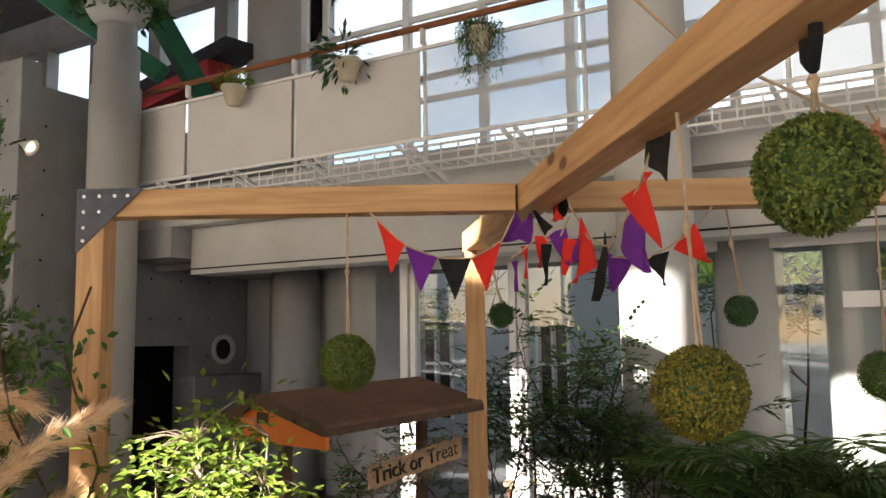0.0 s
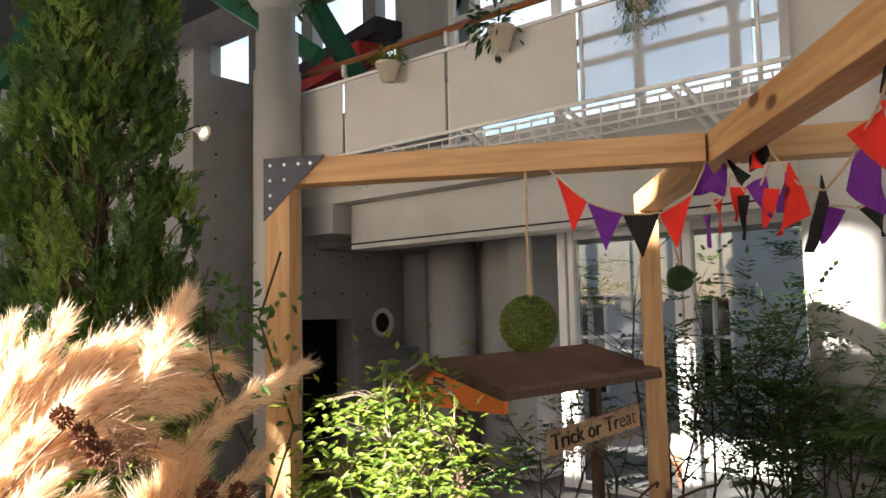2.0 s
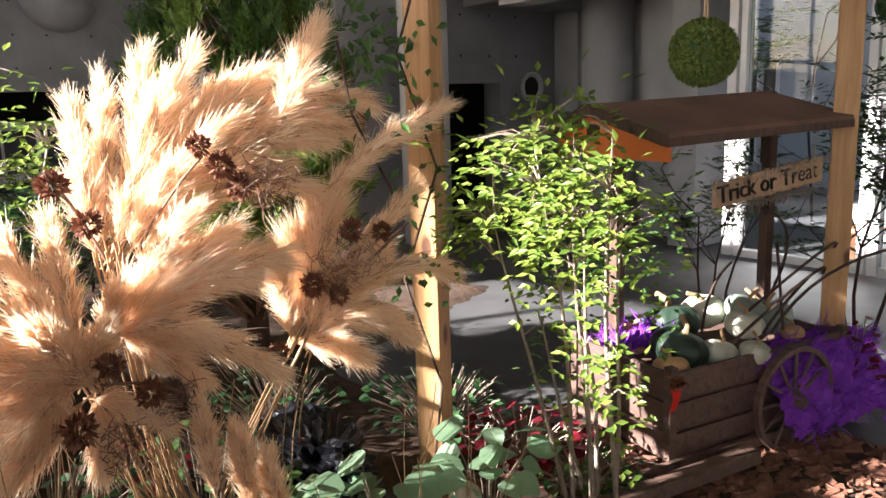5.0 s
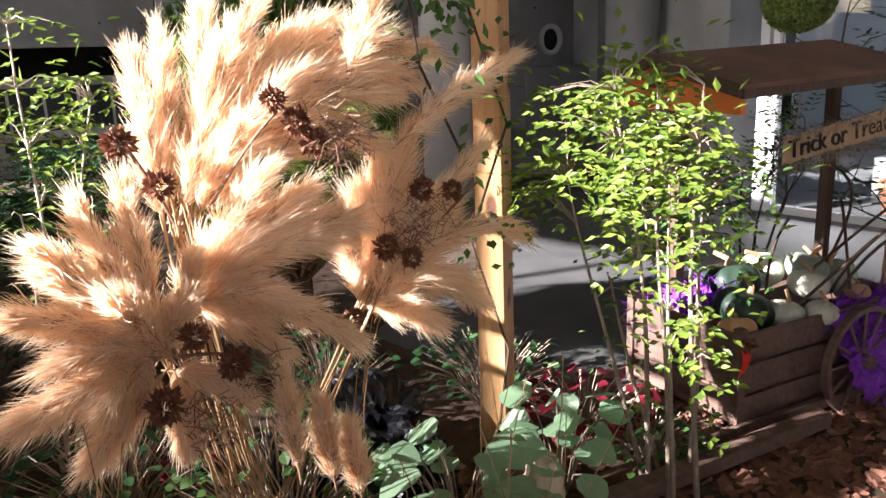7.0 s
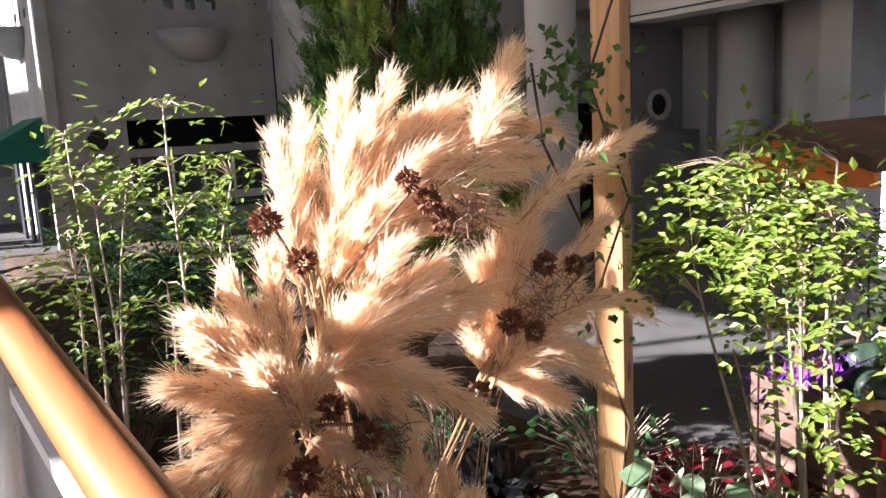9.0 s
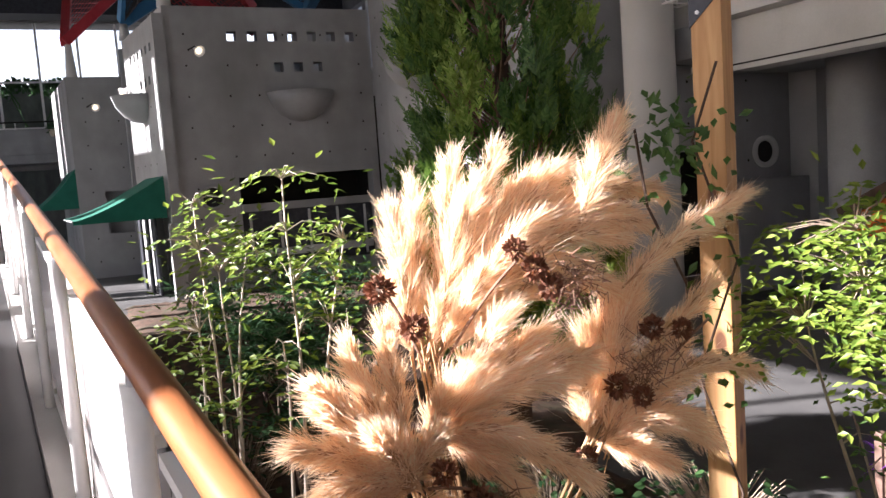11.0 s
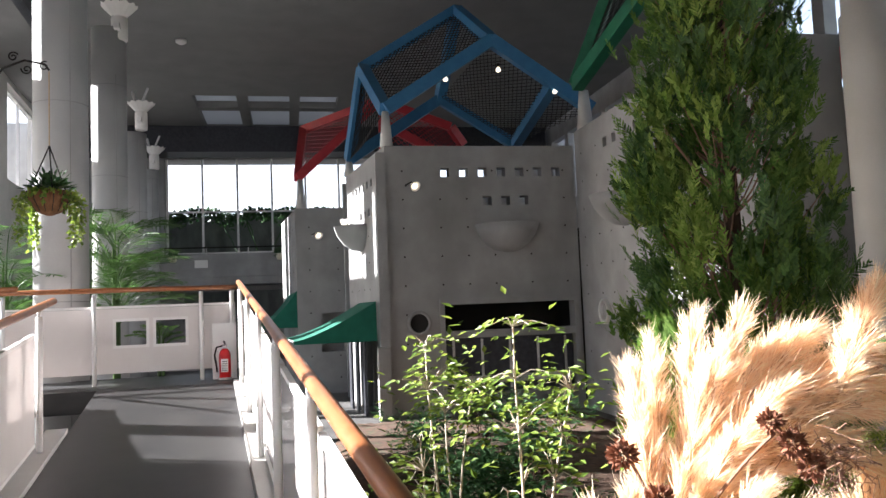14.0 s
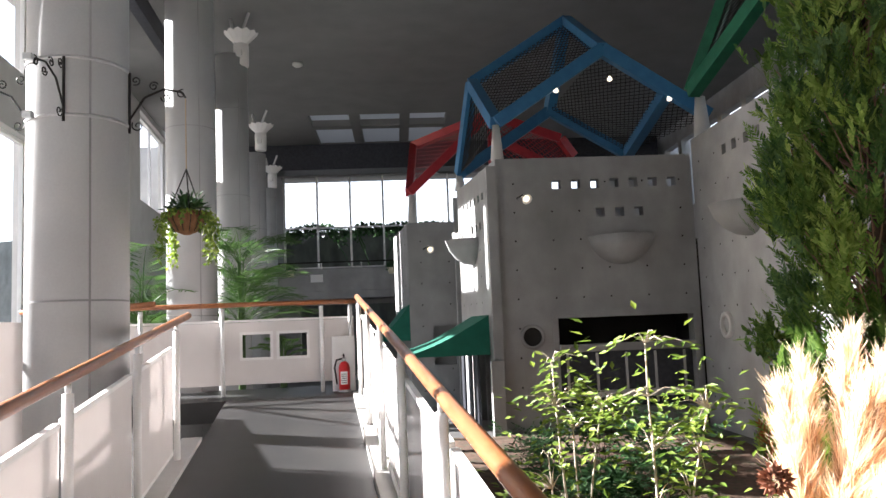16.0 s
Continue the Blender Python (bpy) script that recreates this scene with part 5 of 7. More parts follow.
part("handrail", Mesh().tube([W(1.5, -2.5, 1.55), W(6.2, -2.5, 2.1)], 0.028, 10), RAILWOOD, st, "wooden handrail", True)
sd = thing("ceiling_speaker", "small round white ceiling fitting", "ceiling fitting", (-18.7, -1.8, CEIL - 0.05))
part("disc", Mesh().lathe([(0.12, 0.05), (0.12, 0.0), (0.06, -0.04)], 18), WHITE, sd, smooth=True)

# ---- pergola of squared pine ----
PD, PN = Vector((0.894, 0.447, 0)), Vector((0.447, -0.894, 0))
DD = Vector((0.600, -0.800, 0))
P1, P2 = Vector((-2.665, 2.615, 0)), Vector((-2.01, 4.51, 0))
X0 = Vector((-1.29, 3.375, 0))
BZ = 2.277
pg = thing("pergola", "garden pergola of squared knotty pine posts and beams", "pergola")


def local_bar(a, b, w, h, material, name, parent, label=""):
    """A squared timber in its own axes, so that its grain runs along it."""
    a, b = Vector(a), Vector(b)
    d = b - a
    o = part(name, Mesh().box(0, d.length, -w / 2, w / 2, -h / 2, h / 2, None, 0.005), material, parent, label)
    o.matrix_local = Matrix.Translation(a) @ d.to_track_quat("X", "Z").to_matrix().to_4x4()
    return o


for p in (P1, P2, P2 + DD * 4.35):
    o = part("post", Mesh().box(-0.0525, 0.0525, -0.0525, 0.0525, -0.04, 2.222, None, 0.005), PINE_UP, pg)
    o.matrix_local = Matrix.Translation(p) @ Matrix.Rotation(math.atan2(PD.y, PD.x), 4, "Z")
Z = Vector((0, 0, BZ))
local_bar(P1 - PD * 0.0525 + Z, X0 + PD * 0.046 + Z, 0.105, 0.105, PINE, "beam", pg)
local_bar(X0 + PD * 0.168 + Z, X0 + PD * 2.1 + Z, 0.105, 0.105, PINE, "beam", pg)
local_bar(P2 - DD * 0.08 + Z, P2 + DD * 4.5 + Z, 0.11, 0.11, PINE, "beam", pg)
pm = Mesh()
o0 = P1 - PD * 0.056 + PN * 0.0575 + Vector((0, 0, 2.333))
tri = [o0, o0 + PD * 0.26, o0 + Vector((0, 0, -0.25))]
pm.add(tri + [q - PN * 0.004 for q in tri], [(0, 2, 1), (3, 4, 5), (0, 1, 4, 3), (1, 2, 5, 4), (2, 0, 3, 5)])
br = part("bracket", pm, DARKSTEEL, pg, "dark steel corner plate with bolts")
for u, v in ((0.03, 0.03), (0.09, 0.03), (0.15, 0.03), (0.20, 0.03), (0.03, 0.09), (0.09, 0.09), (0.03, 0.15), (0.03, 0.20)):
    q = o0 + PD * u - Vector((0, 0, v)) + PN * 0.001
    part("bolt", Mesh().lathe([(0.007, 0), (0.007, 0.003), (0.0, 0.004)], 8, Matrix.Translation(q) @ PN.to_track_quat("Z", "Y").to_matrix().to_4x4(), caps=False), STEEL, br)

# ---- bunting ----


def bunting(points, colours, label, first=0):
    b = thing("bunting", label, "bunting", group="felt bunting strings")
    pts = [Vector(p) for p in points]
    part("cord", Mesh().tube(pts, 0.004, 6), ROPE, b)
    for i, cidx in enumerate(colours):
        if cidx is None:
            continue
        a, c = pts[i], pts[i + 1]
        d = c - a
        w = d.length
        drop = Vector((0, 0, -1)) * 0.15 + d * 0.5
        tw = d.cross(Vector((0, 0, 1))).normalized() * rnd.uniform(-0.04, 0.04)
        hang = Vector((0, 0, -0.155))
        if abs(d.z) > 0.75 * w:
            hang = Vector((0.10 if i % 2 else -0.02, 0.03, -0.04))
        fm = Mesh()
        n = 6
        for side in (0.0012, -0.0012):
            nn = d.cross(hang).normalized() * side
            base = len(fm.v)
            for k in range(n + 1):
                v = k / n
                for u in (0, 0.5, 1):
                    uu = 0.5 + (u - 0.5) * (1 - v * 0.985)
                    q = a + d * uu + hang * v + tw * math.sin(v * 2.2) + d.cross(hang).normalized() * 0.012 * math.sin(v * 3 + uu * 4)
                    fm.v.append(tuple(q + nn))
            for k in range(n):
                for u in range(2):
                    x_ = base + k * 3 + u
                    fm.f.append((x_, x_ + 1, x_ + 4, x_ + 3) if side > 0 else (x_ + 3, x_ + 4, x_ + 1, x_))
        part("flag", fm, (FLAG_RED, FLAG_PURPLE, FLAG_BLACK)[cidx], b, ("red felt pennant", "purple felt pennant", "black felt pennant")[cidx])
    return b


bunting(((-1.70, 3.07, 2.22), (-1.68, 3.08, 2.20), (-1.58, 3.125, 2.095), (-1.47, 3.18, 2.045), (-1.36, 3.24, 2.04), (-1.26, 3.29, 2.10), (-1.22, 3.34, 2.22)), (None, 0, 1, 2, 0, 1), "felt bunting of red, purple and black pennants along the beam")


def bunting_on(o, q, cord, flags, label):
    """A string hung in the upright plane from plan point o towards q; each flag has its base middle, tip angle, width, length and colour."""
    b = thing("bunting", label, "bunting", group="felt bunting strings")
    t = (Vector((*q, 0)) - Vector((*o, 0))).normalized()
    n_ = Vector((-t.y, t.x, 0))

    def at_(u, z):
        return Vector((*o, 0)) + t * u + Vector((0, 0, z))

    part("cord", Mesh().tube([at_(*c) for c in cord], 0.004, 6), ROPE, b)
    for u, z, ang, w, ln, cidx in flags:
        m0 = at_(u, z)
        tip = (t * math.cos(radians(ang)) + Vector((0, 0, math.sin(radians(ang))))) * ln
        across = n_.cross(tip).normalized() * w
        fm = Mesh()
        for side in (0.0012, -0.0012):
            base = len(fm.v)
            for k in range(7):
                v = k / 6
                for uu in (-0.5, 0, 0.5):
                    fm.v.append(tuple(m0 + across * uu * (1 - 0.985 * v) + tip * v + n_ * (side + 0.014 * math.sin(3 * v + 4 * uu + u * 20))))
            for k in range(6):
                for c in range(2):
                    x_ = base + k * 3 + c
                    fm.f.append((x_, x_ + 1, x_ + 4, x_ + 3) if side > 0 else (x_ + 3, x_ + 4, x_ + 1, x_))
        part("flag", fm, (FLAG_RED, FLAG_PURPLE, FLAG_BLACK)[cidx], b, ("red felt pennant", "purple felt pennant", "black felt pennant")[cidx])
    return b


bunting_on((-0.37, 2.38), (-0.94, 3.2), ((0.13, 2.29), (0.28, 2.16), (0.46, 2.06), (0.63, 2.01), (0.82, 2.06), (1.03, 2.19), (1.14, 2.29)), ((0.195, 2.139, 113, 0.211, 0.15, 2), (0.333, 2.039, 126, 0.28, 0.141, 0), (0.418, 2.049, -130, 0.188, 0.188, 1), (0.628, 2.017, -48, 0.143, 0.217, 2), (0.809, 2.047, -28, 0.194, 0.252, 0), (0.92, 2.089, -47, 0.099, 0.123, 1), (1.161, 2.184, 87, 0.247, 0.121, 2)), "felt bunting of black, red and purple pennants below the slanting beam")
bunting_on((-0.47, 3.7), (-0.95, 3.2), ((0.13, 2.21), (0.2, 2.13), (0.31, 2.06), (0.42, 2.01), (0.46, 2.02), (0.57, 2.02), (0.53, 2.07)), ((0.256, 2.099, -138, 0.127, 0.142, 0), (0.366, 2.031, -104, 0.104, 0.114, 2), (0.513, 2.02, -76, 0.11, 0.125, 1)), "felt bunting of red, black and purple pennants hung beside the column")
bunting_on((-0.95, 3.28), (-1.3, 3.34), ((0.04, 2.17), (0.08, 2.1), (0.13, 2.09), (0.18, 2.16), (0.2, 2.09), (0.29, 2.04)), ((0.043, 2.091, -79, 0.074, 0.13, 0), (0.093, 2.122, -110, 0.073, 0.133, 1), (0.128, 2.124, 57, 0.063, 0.103, 2), (0.09, 2.162, 87, 0.061, 0.06, 0), (0.246, 2.103, 116, 0.091, 0.107, 1), (0.138, 2.081, -88, 0.031, 0.151, 2), (0.228, 2.082, -90, 0.033, 0.122, 0), (0.275, 2.03, -91, 0.042, 0.116, 1), (0.154, 2.111, -83, 0.048, 0.117, 0)), "twisted felt bunting bunched below the crossing beams")

# ---- hanging box balls ----


def box_ball(at, r, hook, mat, label, leaves=5200):
    b = thing("topiary_ball", label, "topiary ball", at, "hanging topiary balls")
    # plain dark sphere, its colour standing in for shade between the leaves
    bm = bmesh.new()
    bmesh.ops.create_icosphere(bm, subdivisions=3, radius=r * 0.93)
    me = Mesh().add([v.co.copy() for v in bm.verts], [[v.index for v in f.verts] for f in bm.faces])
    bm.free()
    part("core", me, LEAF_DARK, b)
    lf = Mesh()
    rr = random.Random(int(at[0] * 991) + 5)
    for _ in range(leaves):
        d = Vector((rr.gauss(0, 1), rr.gauss(0, 1), rr.gauss(0, 1))).normalized()
        t = d.orthogonal() * rr.uniform(-1, 1) + d.cross(d.orthogonal()) * rr.uniform(-1, 1)
        lf.leaf(d * r * rr.uniform(0.90, 1.0), d * rr.uniform(0.2, 0.9) + t, d + t * 0.5, 0.008 + 0.035 * r, 0.005 + 0.024 * r)
    part("foliage", lf, mat, b)
    h = Vector(hook) - Vector(at)
    part("rope", Mesh().tube(curve((0, 0, r * 0.95), h, 0, 10, (0.002, 0, 0)), 0.0045, 6).tube(curve((0.012, 0, r * 0.95), h * 0.62, 0, 6), 0.003, 5), ROPE, b, "knotted jute rope")
    part("knot", Mesh().lathe([(0.002, -0.02), (0.012, 0), (0.002, 0.02)], 8, Matrix.Translation(h * 0.6)), ROPE, b)
    return b


box_ball((-0.11, 2.21, 2.035), 0.108, (-0.09, 2.03, 2.27), LEAF_BOX, "dense box ball turning yellow below, hung from a black hook")
hk = thing("hook", "black rubber-coated hook strapped round the beam", "hook", (-0.09, 2.01, 2.25))
part("shank", Mesh().tube([(0, 0, 0.06), (0.012, -0.05, 0.03), (0.01, -0.055, -0.05), (0.0, -0.02, -0.085), (-0.01, 0.01, -0.06), (-0.01, 0.012, -0.03)], 0.011, 8), FLAG_BLACK, hk, smooth=True)
box_ball((-0.41, 2.56, 1.615), 0.108, (-0.38, 2.33, 2.23), LEAF_YELLOWBOX, "box ball with yellowing leaves hung low on a rope")
box_ball((-1.83, 3.10, 1.66), 0.106, (-1.80, 3.06, 2.23), LEAF_BOX, "round green box ball hung above the stall roof")
box_ball((-0.58, 4.22, 1.845), 0.066, (-0.57, 3.9, 2.3), LEAF_DARK, "small dark box ball hung from the pergola", 1400)
box_ball((-1.80, 4.40, 1.86), 0.064, (-1.80, 4.24, 2.23), LEAF_DARK, "small dark box ball hung near the pergola post", 1400)
box_ball((-0.06, 4.55, 1.56), 0.11, (-0.05, 4.3, 2.3), LEAF_BOX, "box ball hung in the shade of the far columns", 1800)
pg2 = Mesh().tube([(-0.9, 1.3, 2.9), (-0.35, 2.3, 2.36), (-0.05, 2.75, 2.25), (0.4, 3.2, 2.12)], 0.004, 6)
solid("rope_line", pg2, ROPE, "thin jute line stretched over the pergola", "rope")
dg = thing("dried_bunch", "bunch of dried orange flowers hung from the line", "dried flowers", (0.02, 2.55, 2.12))
lf = Mesh()
for _ in range(160):
    lf.leaf(rv(0.05), rv() + Vector((0, 0, -0.5)), rv(), 0.06, 0.025)
part("petals", lf, TERRACOTTA, dg)
part("string", Mesh().tube([(0, 0, 0), (-0.05, 0.1, 0.14)], 0.003, 5), ROPE, dg)

# ---- market stall on a cart ----
CD, CNRM = Vector((0.187, 0.982, 0)), Vector((-0.982, 0.187, 0))
CO = Vector((-2.10, 3.36, 0))
CM = Matrix(((CD.x, CNRM.x, 0, CO.x), (CD.y, CNRM.y, 0, CO.y), (0, 0, 1, 0), (0, 0, 0, 1)))
ct = thing("market_cart", "wooden plank cart with spoked wheels and a brown pitched roof", "cart")
body = tagged(new("box"), "weathered plank crate")
body.parent = ct
for k, z in enumerate((0.07, 0.20, 0.33)):
    for u0, u1, v0, v1 in ((0, 1.06, 0, 0.02), (0, 1.06, 0.60, 0.62), (0.0, 0.02, 0.022, 0.598), (1.04, 1.06, 0.022, 0.598)):
        part("plank", Mesh().box(u0, u1, v0, v1, z, z + 0.11, CM, 0.004), OLDWOOD, body)
for u, v in ((-0.012, -0.012), (1.03, -0.012), (-0.012, 0.59), (1.03, 0.59)):
    part("corner_batten", Mesh().box(u, u + 0.04, v, v + 0.04, 0.04, 0.47, CM, 0.004), OLDWOOD, body)
part("bed", Mesh().box(0.024, 1.036, 0.024, 0.596, 0.08, 0.36, CM), OLDWOOD, ct)
for z, v in ((0.05, -0.06), (0.05, 0.64)):
    part("shaft", Mesh().box(-0.75, 1.15, v, v + 0.035, z, z + 0.045, CM, 0.006), OLDWOOD, ct, "long cart shaft")


def wheel(u, v, r=0.235):
    w = new("wheel")
    w.parent = ct
    c = CM @ Vector((u, v, r + 0.002))
    m = Matrix.Translation(c) @ CNRM.to_track_quat("Z", "Y").to_matrix().to_4x4()
    part("rim", Mesh().lathe([(r, -0.015), (r, 0.015), (r - 0.022, 0.015), (r - 0.022, -0.015), (r, -0.015)], 36, m, caps=False), OLDWOOD, w, smooth=False)
    part("hub", Mesh().lathe([(0.0, -0.05), (0.03, -0.05), (0.035, 0), (0.03, 0.05), (0.0, 0.05)], 14, m, caps=False), OLDWOOD, w, smooth=True)
    for k in range(12):
        a = 2 * math.pi * k / 12
        d = Vector((math.cos(a), math.sin(a), 0))
        part("spoke", Mesh().tube([m @ (d * 0.03), m @ (d * (r - 0.02))], 0.008, 6), OLDWOOD, w)


wheel(0.62, -0.09)
wheel(0.62, 0.70)
part("axle", Mesh().tube([CM @ Vector((0.62, -0.09, 0.235)), CM @ Vector((0.62, 0.70, 0.235))], 0.015, 8), IRON, ct)
RZ = 1.36
roof = Mesh()
prof = ((-0.02, RZ), (0.46, RZ + 0.115), (0.73, RZ))
for (v0, z0), (v1, z1) in ((prof[0], prof[1]), (prof[1], prof[2])):
    vs = [CM @ Vector((u, v + 0.09, z + dz)) for dz in (0, 0.022) for u, v, z in ((0.02, v0, z0), (1.14, v0, z0 + 0.03), (1.14, v1, z1 + 0.03), (0.02, v1, z1))]
    roof.add(vs, [(0, 3, 2, 1), (4, 5, 6, 7), (0, 1, 5, 4), (1, 2, 6, 5), (2, 3, 7, 6), (3, 0, 4, 7)])
rf_ = part("roof", roof, ROOFING, ct, "brown felted pitched roof")
for v0, v1, z0, z1 in ((0.07, 0.55, RZ, RZ + 0.115), (0.82, 0.55, RZ, RZ + 0.115)):
    part("fascia", Mesh().bar(CM @ Vector((0.01, v0, z0 + 0.0)), CM @ Vector((0.01, v1, z1 + 0.0)), 0.02, 0.05), DARKWOOD, rf_)
part("eave_board", Mesh().bar(CM @ Vector((0.02, 0.075, RZ - 0.012)), CM @ Vector((1.14, 0.075, RZ + 0.018)), 0.018, 0.035), DARKWOOD, rf_)
gb = Mesh()
tri = [(0.045, 0.10, RZ - 0.09), (0.045, 0.80, RZ - 0.09), (0.045, 0.80, RZ - 0.01), (0.045, 0.55, RZ + 0.095), (0.045, 0.10, RZ - 0.01)]
vs = [CM @ Vector(p) for p in tri] + [CM @ Vector((0.07, p[1], p[2])) for p in tri]
gb.add(vs, [(4, 3, 2, 1, 0), (5, 6, 7, 8, 9), (0, 1, 6, 5), (1, 2, 7, 6), (2, 3, 8, 7), (3, 4, 9, 8), (4, 0, 5, 9)])
part("gable_board", gb, ORANGE, ct, "orange painted gable board")
part("gable_notch", Mesh().box(0.036, 0.046, 0.50, 0.58, RZ + 0.0, RZ + 0.05, CM), DARKWOOD, ct)
for u, v in ((0.10, 0.45), (1.02, 0.42)):
    part("roof_post", Mesh().box(u, u + 0.05, v, v + 0.05, 0.2, RZ + 0.11, CM, 0.004), DARKWOOD, ct, "dark roof post")

# sign
sg = thing("treat_sign", "rough hanging board lettered Trick or Treat in dark letters", "sign")
sm = Mesh()
sm.sheet(lambda u, v: CM @ Vector((0.34 + 0.66 * u, 0.14 - 0.02 * u, 1.05 + 0.075 * u + 0.11 * v + 0.012 * noise.noise(Vector((u * 20, v * 5, 0))))), 40, 6)
part("board", sm, CARDBOARD, sg)
fc = bpy.data.curves.new("lettering", "FONT")
fc.body, fc.size, fc.extrude = "Trick or Treat", 0.105, 0.004
fo = bpy.data.objects.new("lettering_curve", fc)
scene.collection.objects.link(fo)
bpy.context.view_layer.update()
fme = bpy.data.meshes.new_from_object(fo.evaluated_get(bpy.context.evaluated_depsgraph_get()))
bpy.data.objects.remove(fo)
fme.materials.append(INK)
lt = new("lettering", fme)
lt.parent = sg
lt.matrix_local = CM @ Matrix.Translation((0.36, 0.125, 1.075)) @ Matrix.Rotation(radians(-6.5), 4, "Y") @ Matrix.Rotation(radians(90), 4, "X")
ms_ = Mesh()
for _ in range(900):
    u = rnd.random()
    p = CM @ Vector((0.32 + 0.70 * u, 0.13 + rnd.uniform(-0.03, 0.03), 1.04 + 0.075 * u + rnd.choice((0, 0.115)) + rnd.gauss(0, 0.014)))
    ms_.leaf(p, rv() + Vector((0, 0, -0.6)), rv(), rnd.uniform(0.02, 0.06), 0.004)
part("moss", ms_, BRANCH, sg, "grey stringy moss")
for u in (0.4, 0.95):
    part("cord", Mesh().tube([CM @ Vector((u, 0.13, 1.16 + 0.07 * u)), CM @ Vector((u, 0.12, RZ + 0.02))], 0.003, 5), ROPE, sg)


def pumpkin(at, r, mat, label, flat=0.72, ribs=9):
    p = thing("pumpkin", label, "pumpkin", at, "pumpkins and gourds")
    m = Mesh()
    n, k = 36, 12
    m.sheet(lambda u, v: Vector((math.cos(2 * math.pi * u), math.sin(2 * math.pi * u), 0)) * (r * math.sin(math.pi * min(max(v, 0.001), 0.999)) * (0.9 + 0.1 * abs(math.cos(ribs * math.pi * u)))) + Vector((0, 0, r * flat * (1 - math.cos(math.pi * v)) - 0.18 * r * math.exp(-((v - 1) / 0.16) ** 2))), n, k)
    part("skin", m, mat, p, smooth=True)
    part("stalk", Mesh().tube([(0, 0, 1.7 * r * flat), (0.03 * r, 0, 2.05 * r * flat), (0.25 * r, 0.05, 2.4 * r * flat)], [0.14 * r, 0.09 * r, 0.1 * r], 7), STRAW, p, "dry curved stalk")
    p.rotation_euler = (rnd.uniform(-0.3, 0.3), rnd.uniform(-0.3, 0.3), rnd.uniform(0, 6))
    return p


TOP = 0.36
for u, v, dz, r, mat, lab in ((0.22, 0.22, 0, 0.13, PUMPKIN_DARK, "large dark green pumpkin in the cart"), (0.42, 0.42, 0.02, 0.14, PUMPKIN_DARK, "large blackish pumpkin lying in the cart"),
                              (0.20, 0.48, 0, 0.10, PUMPKIN_ORANGE, "tan gourd in the cart"), (0.40, 0.14, 0.0, 0.085, PUMPKIN_PALE, "pale long gourd in the cart"),
                              (0.60, 0.18, 0.08, 0.09, PUMPKIN_PALE, "creamy white ribbed pumpkin on the heap"), (0.72, 0.30, 0.10, 0.10, PUMPKIN_GREEN, "grey-green ribbed pumpkin on the heap"),
                              (0.88, 0.22, 0.06, 0.10, PUMPKIN_GREEN, "pale grey-green pumpkin on the heap"), (0.66, 0.46, 0.06, 0.11, PUMPKIN_PALE, "whitish pumpkin at the back of the heap"),
                              (0.80, 0.08, 0.06, 0.055, PUMPKIN_ORANGE, "small yellow gourd on the heap"), (0.52, 0.05, 0.02, 0.07, PUMPKIN_PALE, "small white pumpkin at the cart's edge"),
                              (0.95, 0.45, 0.02, 0.1, PUMPKIN_DARK, "dark pumpkin at the cart's end"), (0.10, 0.10, 0.0, 0.08, PUMPKIN_ORANGE, "small tan pumpkin at the cart's corner")):
    pumpkin(CM @ Vector((u, v, TOP + dz)), r, mat, lab)


def tulle(at, ax, ay, label, seed, drop=0.16):
    """Gathered net cloth: a crumpled sheet hanging over an edge."""
    t = thing("tulle_cloth", label, "cloth", at, "purple tulle")
    m = Mesh()

    def fn(u, v):
        q = noise.noise(Vector((u * 7 + seed, v * 5, seed)))
        q2 = noise.noise(Vector((u * 17 + seed, v * 13, 2 * seed)))
        return Vector((ax.x * (u - 0.5) + ay.x * (v - 0.5), ax.y * (u - 0.5) + ay.y * (v - 0.5), 0.08 * q + 0.05 * q2 - drop * max(0, v - 0.45) * 2.2)) + Vector((q2, q, 0)) * 0.035

    m.sheet(fn, 46, 34)
    part("net", m, TULLE, t)
    th = Mesh()
    rr = random.Random(seed)
    for _ in range(500):
        p = fn(rr.random(), rr.random())
        th.leaf(p, rr.choice((ax, ay)) + rv(0.5), rv(), rr.uniform(0.05, 0.14), 0.006)
    part("loose_threads", th, TULLE, t)
    return t


tulle(CM @ Vector((0.86, -0.03, TOP + 0.05)), CD * 0.7, CNRM * -0.30, "bright purple net cloth draped over the cart's edge", 3, 0.24)
tulle(CM @ Vector((0.18, 0.50, TOP + 0.10)), CD * 0.3, CNRM * 0.35, "purple net cloth bunched at the cart's back corner", 8, 0.12)
rb = solid("red_bow", Mesh().sheet(lambda u, v: CM @ Vector((0.0 + 0.05 * (u - 0.5) * (1 - 0.5 * v), -0.022 - 0.012 * math.sin(5 * v), 0.40 - 0.13 * v)), 4, 6), FLAG_RED, "small red ribbon hung on the cart's corner", "ribbon")
rb2 = thing("dried_rosette", "small dried flower rosette on the cart's corner", "dried flowers", CM @ Vector((0.0, -0.035, 0.42)))
lf = Mesh()
for _ in range(80):
    lf.leaf(rv(0.02), rv(), rv(), 0.03, 0.012)
part("petals", lf, DRIED, rb2)
vt = Mesh()
for k in range(7):
    a = CM @ Vector((rnd.uniform(0.3, 0.9), rnd.uniform(0.0, 0.3), 0.5))
    b = a + Vector((rnd.uniform(-0.3, 0.5), rnd.uniform(0.0, 0.6), rnd.uniform(0.1, 0.55)))
    vt.tube(curve(a, b, -0.08, 8, rv(0.12)), 0.007, 5)
